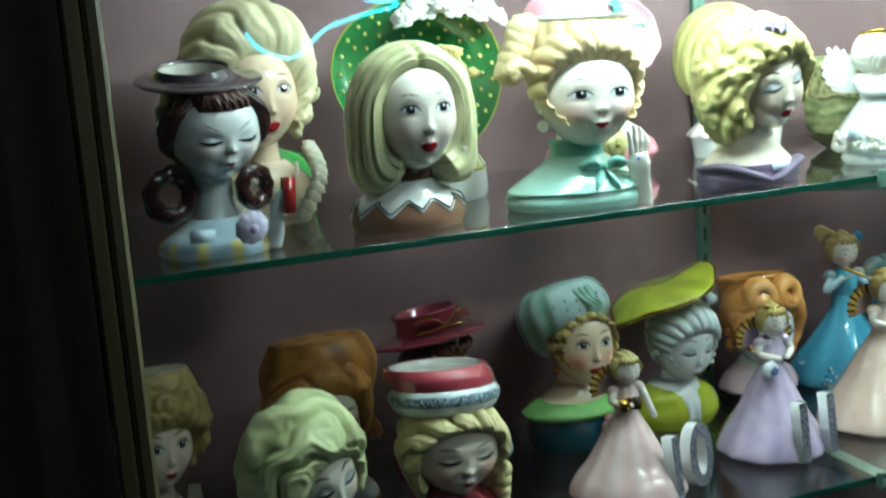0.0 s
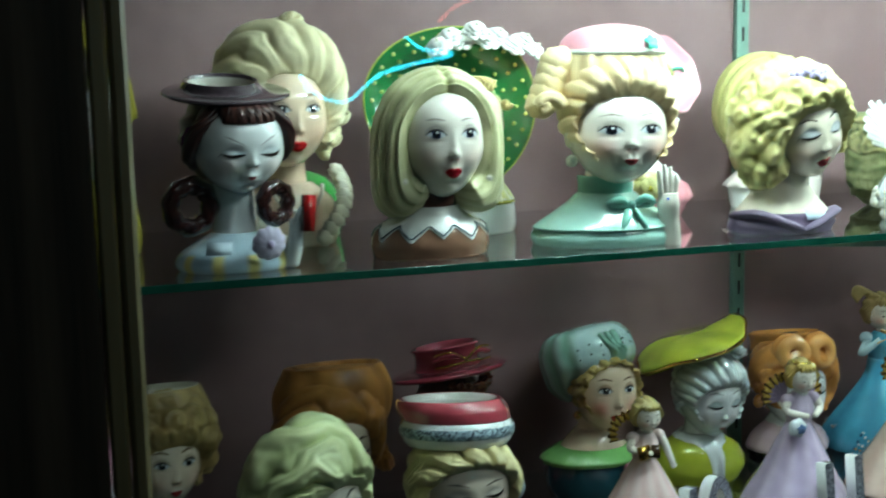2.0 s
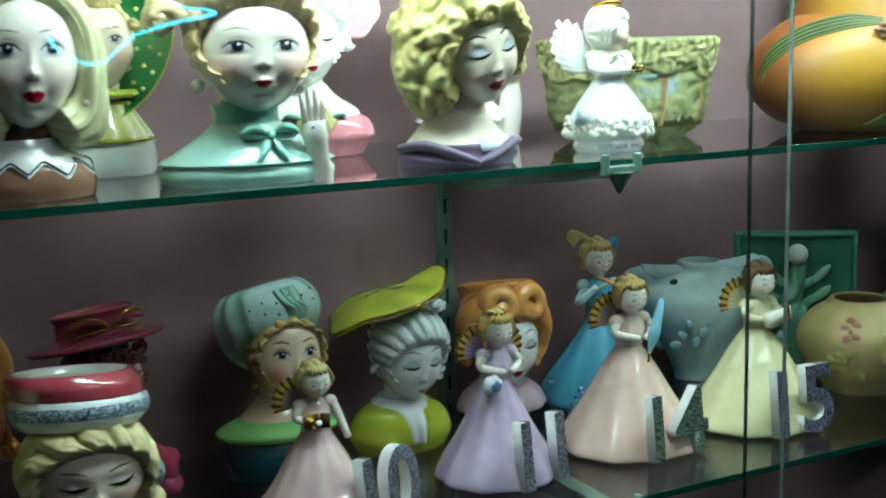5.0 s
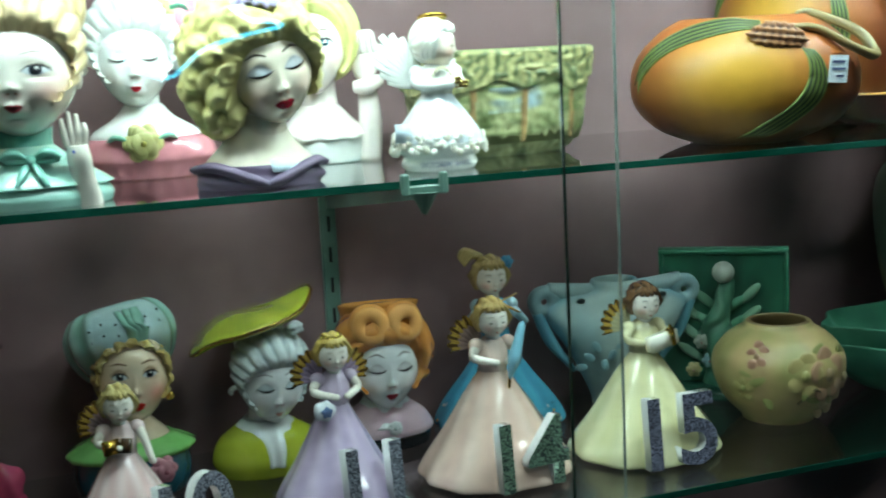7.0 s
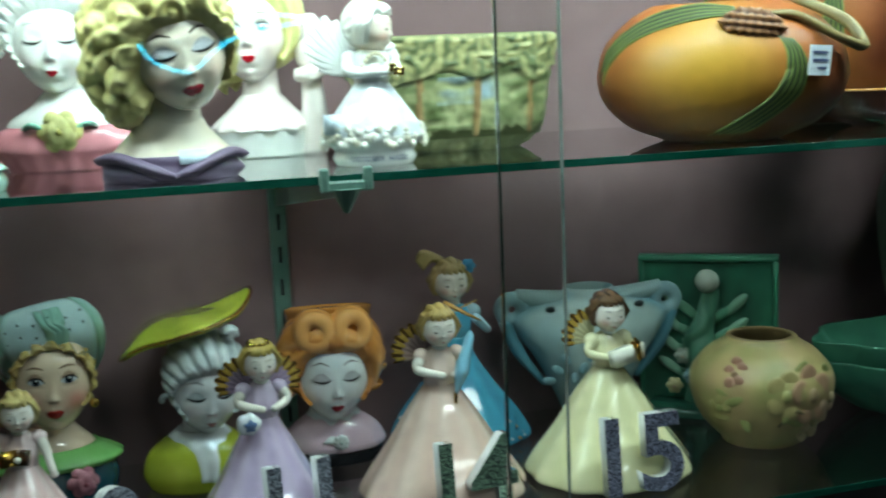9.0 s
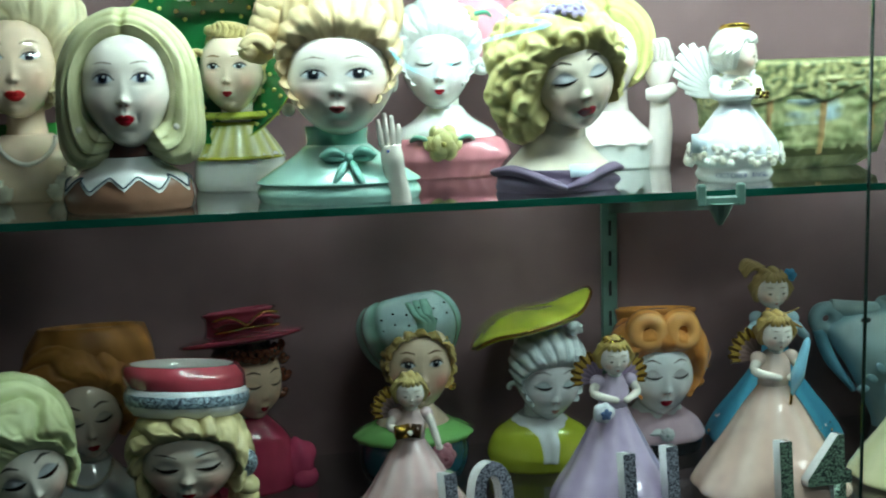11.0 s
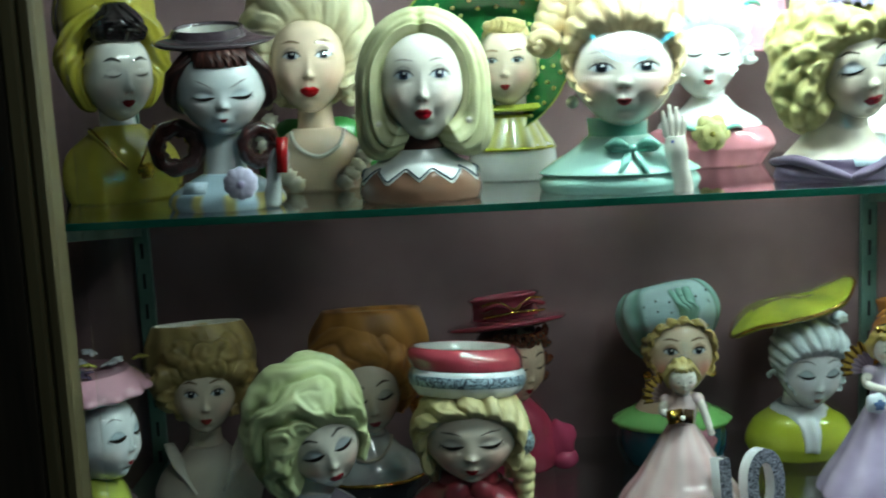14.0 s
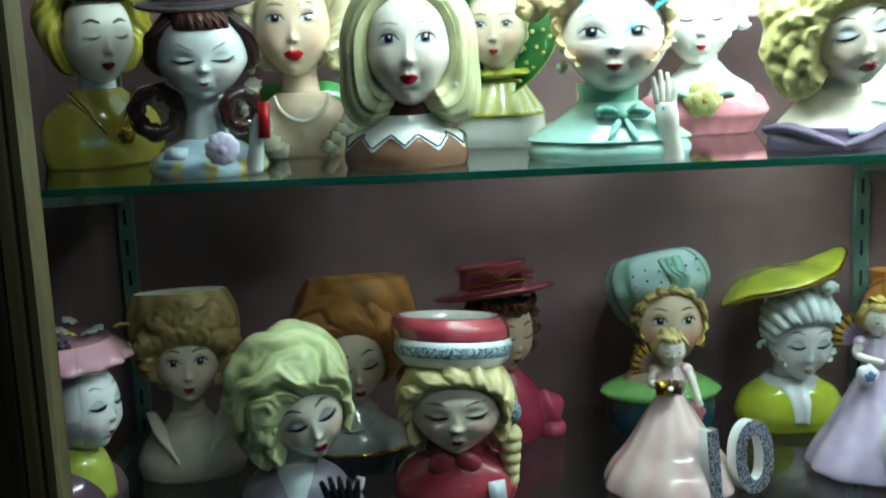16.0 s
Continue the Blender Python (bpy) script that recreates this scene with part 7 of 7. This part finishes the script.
def green_plaque():
    c = Clay()
    g, d = srgb("2f7358"), srgb("1d4a3a")
    w, h = 0.146, 0.168
    n = 40
    P = np.zeros((n + 1, n + 1, 3))
    C = np.zeros((n + 1, n + 1, 3))
    for i in range(n + 1):
        for j in range(n + 1):
            x, z = (j / n - 0.5) * w, i / n * h
            q = 0.6 * noise.noise(Vector((x * 18, z * 10, 0))) + 0.4 * noise.noise(Vector((x * 60, z * 30, 5)))
            P[i, j] = (x, -0.010 + 0.0012 * q, z)
            C[i, j] = blend(g, d, 0.5 + q)
    c.grid(P, C, 1, wrap=False)
    c.plate((0, 0, h / 2), w, h, g, 1, (0, 0, 0), 0.018)
    for x in (-w / 2 + 0.003, w / 2 - 0.003):
        c.tube([(x, -0.011, 0.0), (x, -0.011, h)], [0.003, 0.003], g, 1, 8)
    c.tube([(-w / 2, -0.011, h - 0.003), (w / 2, -0.011, h - 0.003)], [0.003, 0.003], g, 1, 8)
    c.loft([(0, w * 0.45, 0.03, 0, -0.02), (0.008, w * 0.44, 0.028, 0, -0.02), (0.012, w * 0.4, 0.02, 0, -0.016)], d, 1, 40, 12)
    c.blob((0.0, -0.020, 0.143), 0.0125, srgb("a9b0a2"), 1, n=20, k=14)
    c.tube([(0.004, -0.016, 0.135), (0.0, -0.018, 0.11), (-0.008, -0.022, 0.075), (-0.002, -0.022, 0.03), (0, -0.02, 0.008)], [0.008, 0.011, 0.019, 0.022, 0.026], srgb("4a7a62"), 1, 16, 26, 0.7, 0.12, 5, srgb("2b5b48"))
    for i in range(16):
        side = (-1) ** i
        c.blob((side * (0.012 + 0.009 * (i % 4)), -0.013, 0.03 + 0.0062 * i), (0.016, 0.0035, 0.0055), blend(srgb("4a8468"), srgb("86a890"), (i % 4) / 4), 1, (0, -side * (35 + 6 * (i % 3)), 0), 14, 8)
    for i in range(7):
        c.rose((-0.034 + 0.009 * i, -0.026, 0.03 + 0.011 * ((i * 3) % 5)), 0.009, blend(srgb("b5a878"), srgb("8fb0b8"), (i % 3) / 2), srgb("8a6a5a"), 1)
    return c.thing("bookend", pose(1.186, 0.228, LOWER, 0, 0, -33), "green pottery bookend panel with a raised moulded spray", "bookend")


def rose_pot():
    c = Clay()
    tan, pk, gr = srgb("b39a68"), srgb("a8686a"), srgb("8a8a52")

    def colour(t, s):
        n = noise.noise(Vector((math.sin(t) * 2.2, math.cos(t) * 2.2, s * 3)))
        return blend(blend(tan, pk, 0.9 * max(0, 0.5 - 2.2 * s) + 0.4 * n), gr, 0.35 + 0.9 * noise.noise(Vector((math.sin(t) * 2, s * 4, math.cos(t) * 2 + 9))))

    rows = [(0, 0.046, 0.046), (0.006, 0.05, 0.05), (0.025, 0.072, 0.072), (0.05, 0.084, 0.084), (0.07, 0.083, 0.083), (0.088, 0.066, 0.066), (0.098, 0.047, 0.047), (0.103, 0.042, 0.042), (0.104, 0.039, 0.039), (0.1, 0.036, 0.036), (0.06, 0.06, 0.06), (0.015, 0.05, 0.05)]
    c.loft(rows, tan, 1, 96, 60, None, lambda t, s: colour(t, s / 0.66) if s < 0.66 else srgb("7d6844"))

    def on(t, z, off):
        r = np.interp(z, [q[0] for q in rows[:9]], [q[1] for q in rows[:9]]) + off
        return (r * math.sin(t), -r * math.cos(t), z)

    for t, z, size, col in ((0.42, 0.058, 0.024, blend(pk, tan, 0.25)), (0.0, 0.060, 0.020, srgb("a89a64")), (-0.75, 0.078, 0.013, pk), (0.85, 0.05, 0.020, srgb("a07a70")), (0.55, 0.030, 0.019, srgb("8d7862")), (-0.95, 0.045, 0.013, gr)):
        for i in range(5):
            a = i * 1.257 + t
            c.blob(on(t + size * 0.7 / 0.083 * math.cos(a), z + size * 0.7 * math.sin(a), -0.0012), (size * 0.56, 0.0030, size * 0.52), blend(col, tan, 0.4), 1, (0, 0, math.degrees(t)), 14, 8)
        c.blob(on(t, z, 0.001), (size * 0.3, 0.0034, size * 0.3), blend(col, gr, 0.5), 1, (0, 0, math.degrees(t)), 12, 8)
    for t, z, a in ((0.15, 0.035, 20), (0.28, 0.08, -40), (-0.6, 0.035, 60), (-0.9, 0.06, 10), (0.9, 0.075, 30), (0.05, 0.045, -60), (-0.7, 0.055, -20)):
        c.blob(on(t, z, -0.001), (0.014, 0.003, 0.006), gr, 1, (0, a, math.degrees(t)), 14, 8)
    c.tube([on(-0.1, 0.03, 0.0008), on(0.15, 0.045, 0.001), on(0.4, 0.036, 0.001), on(0.7, 0.04, 0.001)], [0.0022] * 2, srgb("6a5a3a"), 1, 8, 20)
    return c.thing("vase", pose(1.180, 0.115, LOWER, 0, 0, -12) @ Matrix.Diagonal((0.82, 0.82, 1.02, 1)), "tan round pottery vase with raised pink roses", "vase")


def green_bowl(z0, big, label, m):
    c = Clay()
    g, d = srgb("3d7c62"), srgb("265846")
    k = big
    c.loft([(0, 0.06 * k, 0.035 * k), (0.01, 0.085 * k, 0.048 * k), (0.035, 0.118 * k, 0.066 * k), (0.06, 0.128 * k, 0.074 * k), (0.063, 0.125 * k, 0.071 * k), (0.05, 0.115 * k, 0.064 * k), (0.015, 0.08 * k, 0.045 * k)], g, 1, 96, 46,
           lambda t, s: 1 + (0.05 * math.sin(7 * t) if 0.3 < s < 0.85 else 0.02 * math.sin(7 * t)), lambda t, s: blend(g, d, 0.4 + 0.7 * noise.noise(Vector((math.sin(t) * 3, math.cos(t) * 3, s * 4)))))
    for i, (x, zz, a) in enumerate(((-0.045, 0.032, -20), (-0.02, 0.042, 30), (-0.025, 0.024, -50), (0.01, 0.034, 10), (0.03, 0.03, -30))):
        c.blob((x * k, -0.066 * k + abs(x) * 0.12, zz), (0.02, 0.0035, 0.007), srgb("6f9a7c"), 1, (18, a, 0), 14, 8)
    c.petals((0.03 * k, -0.068 * k, 0.036), 0.014, 5, srgb("a9c4c8"), 1)
    return c.thing("bowl", m, label, "bowl", "green pottery bowls")


def tall_celadon_vase():
    c = Clay()
    g, y = srgb("6f8a78"), srgb("a8a45c")
    c.loft([(0, 0.06, 0.05), (0.02, 0.072, 0.06), (0.10, 0.105, 0.085), (0.19, 0.118, 0.095), (0.235, 0.11, 0.09), (0.262, 0.085, 0.07), (0.27, 0.08, 0.066), (0.262, 0.072, 0.06), (0.2, 0.08, 0.07)], g, 1, 72, 50, None,
           lambda t, s: blend(blend(g, srgb("42665c"), 0.5 + noise.noise(Vector((math.sin(t) * 2, math.cos(t) * 2, s * 5)))), y, 2.2 * noise.noise(Vector((math.sin(t) * 3 + 4, math.cos(t) * 3, s * 6))) - 0.35))
    return c.thing("vase", pose(1.515, 0.200, LOWER, 0, 0, 0), "tall grey-green pottery vase with a soft yellow mottle", "vase")


# ---- the dim shop behind the viewer ----


def shop():
    box("ground", (-4, 5, -5.5, 0.6, -1.32, -1.30), ROOM, None, 0.0, "dark shop floor", "floor", "structure")
    box("wall_shop", (-4, 5, -3.2, -3.1, -1.3, 1.8), ROOM, None, 0.0, "dim shop wall facing the display case", "wall", "structure")
    box("ceiling_shop", (-4, 5, -5.5, 0.6, 1.8, 1.85), ROOM, None, 0.0, "dim shop ceiling", "ceiling", "structure")
    box("wall_shop_left", (-4.1, -4, -5.5, 0.6, -1.3, 1.8), ROOM, None, 0.0, "dim shop side wall", "wall", "structure")
    box("wall_shop_right", (5, 5.1, -5.5, 0.6, -1.3, 1.8), ROOM, None, 0.0, "dim shop side wall", "wall", "structure")
    box("case_plinth", (-0.62, RIGHT + 0.02, -0.12, BACK + 0.02, -1.30, -0.77), WOOD, None, 0.0, "dark walnut plinth of the display case", "plinth", "structure")
    box("case_header", (-0.62, RIGHT + 0.02, -0.143, BACK + 0.02, 0.6, 0.9), WOOD, None, 0.0, "dark walnut header of the display case", "header", "structure")



def neon_sign():
    """Bent glowing tubes on the far shop wall, which mirror in the glass doors."""
    sign = tagged(new("neon_sign"), "cyan and red neon tubes on the dark shop wall", "neon sign")
    sign.location = (0.88, -3.06, 0.075)
    cyan, red = glowing("cyan_neon", (0.02, 0.62, 0.9), 22.0), glowing("red_neon", (0.9, 0.12, 0.1), 3.0)
    for pts, mat in ((((-0.12, 0.09), (-0.08, 0.035), (0, 0), (0.05, 0.008), (0.1, 0.05), (0.16, 0.09), (0.27, 0.12), (0.4, 0.145), (0.38, 0.16), (0.3, 0.17), (0.24, 0.21)), cyan),
                     (((-0.12, 0.34), (-0.07, 0.40), (0.0, 0.415), (0.12, 0.42)), cyan), (((0.36, 0.26), (0.42, 0.31), (0.5, 0.34)), red)):
        cu = bpy.data.curves.new("tube", "CURVE")
        cu.dimensions, cu.bevel_depth, cu.bevel_resolution = "3D", 0.0065, 2
        P = smooth_curve(pts, 8 * len(pts))
        sp = cu.splines.new("POLY")
        sp.points.add(len(P) - 1)
        for q, (x, z) in zip(sp.points, P):
            q.co = (x, 0, z, 1)
        cu.materials.append(mat)
        ob = new("tube", cu)
        ob.parent = sign
    part("backboard", box_bm(-0.2, 0.55, -0.035, -0.02, -0.1, 0.5, 0.004), BLACK, sign)


cabinet_shell()
side_panel()
glass_shelf(SHELF, "glass_shelf")
glass_shelf(LOWER, "glass_shelf")
for x in (0.738, -0.045, 1.60):
    standard(x)
for x, z in ((0.738, SHELF), (0.738, LOWER), (-0.045, SHELF), (-0.045, LOWER), (1.60, SHELF), (1.60, LOWER)):
    bracket(x, z)
tube_lamp()
shop()
neon_sign()
for make in (yellow_lady, hat_girl, queen_lady, blond_lady, bonnet_girl, child_girl, pink_lady, purple_lady, phone_lady, flower_hat_lady, updo_lady, pale_green_lady, orange_hair_lady,
             santa_girl, maroon_hat_lady, turban_lady, yellow_hat_lady, redhead_lady, violin_girl, october_angel, woodland_planter, amber_dish, green_fan_vase, two_handled_vase, green_plaque, rose_pot, tall_celadon_vase):
    make()
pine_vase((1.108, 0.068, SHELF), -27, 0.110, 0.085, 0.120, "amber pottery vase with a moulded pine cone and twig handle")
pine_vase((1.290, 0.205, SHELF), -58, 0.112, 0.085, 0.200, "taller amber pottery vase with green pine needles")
green_bowl(0, 1.0, "green oval pottery bowl with a wavy rim", pose(1.395, 0.130, LOWER, 0, 0, -6))
green_bowl(0, 0.96, "green oval pottery bowl stacked in another bowl", pose(1.388, 0.135, LOWER + 0.021, 0, 0, -3))

for spec in (
    ((0.490, 0.062, LOWER), 0, 0.146, 0.060, srgb("e0c6c4"), srgb("d49a92"), srgb("cdb878"), srgb("8f7a3e"), "10", (0.048, -0.034, 0.004), 26, 0.088, srgb("9a9aa6"), "book", False, True, srgb("d9b0b0"), "pink china birthday angel holding a book and glittered number 10"),
    ((0.682, 0.088, LOWER), 0, 0.160, 0.060, srgb("c8b4cc"), srgb("a993bc"), srgb("cdb060"), srgb("8f7a3e"), "11", (0.020, -0.050, 0.004), 14, 0.088, srgb("9a9aa6"), "bag", True, False, srgb("c4aac8"), "lilac china birthday angel with a gold crown and number 11"),
    ((0.842, 0.098, LOWER), 0, 0.172, 0.076, srgb("e0c4b6"), srgb("d6a896"), srgb("c0a060"), srgb("7d632e"), "14", (0.004, -0.068, 0.006), 6, 0.088, srgb("7f9a84"), "umbrella", False, True, srgb("d4aea6"), "peach china birthday angel with a blue umbrella and number 14"),
    ((1.002, 0.090, LOWER), 0, 0.170, 0.078, srgb("e3ddb4"), srgb("cfc68c"), srgb("6d4f36"), srgb("2e1e14"), "15", (-0.006, -0.072, 0.006), 0, 0.095, srgb("8a8aa0"), "muff", False, True, srgb("dcd2a8"), "cream yellow china birthday angel with number 15"),
):
    clay, m = birthday_girl(*spec[:-1])
    clay.thing("figurine", m, spec[-1], "figurine", GIRLS)

price_tag((1.146, -0.0265, SHELF + 0.068), 0.023, 0.025, (4, 3, 8))
price_tag((1.345, 0.118, SHELF + 0.130), 0.020, 0.02, (0, 5, 0), "small white price tag on the tall amber vase")
glass_door("glass_door", 0.006, 0.897, -0.066, 0.897, EDGE_PALE, "sliding glass door with a pale polished edge")
glass_door("glass_door", 0.842, RIGHT, -0.076, 0.8435, EDGE_DARK, "sliding glass door with a dark edge")
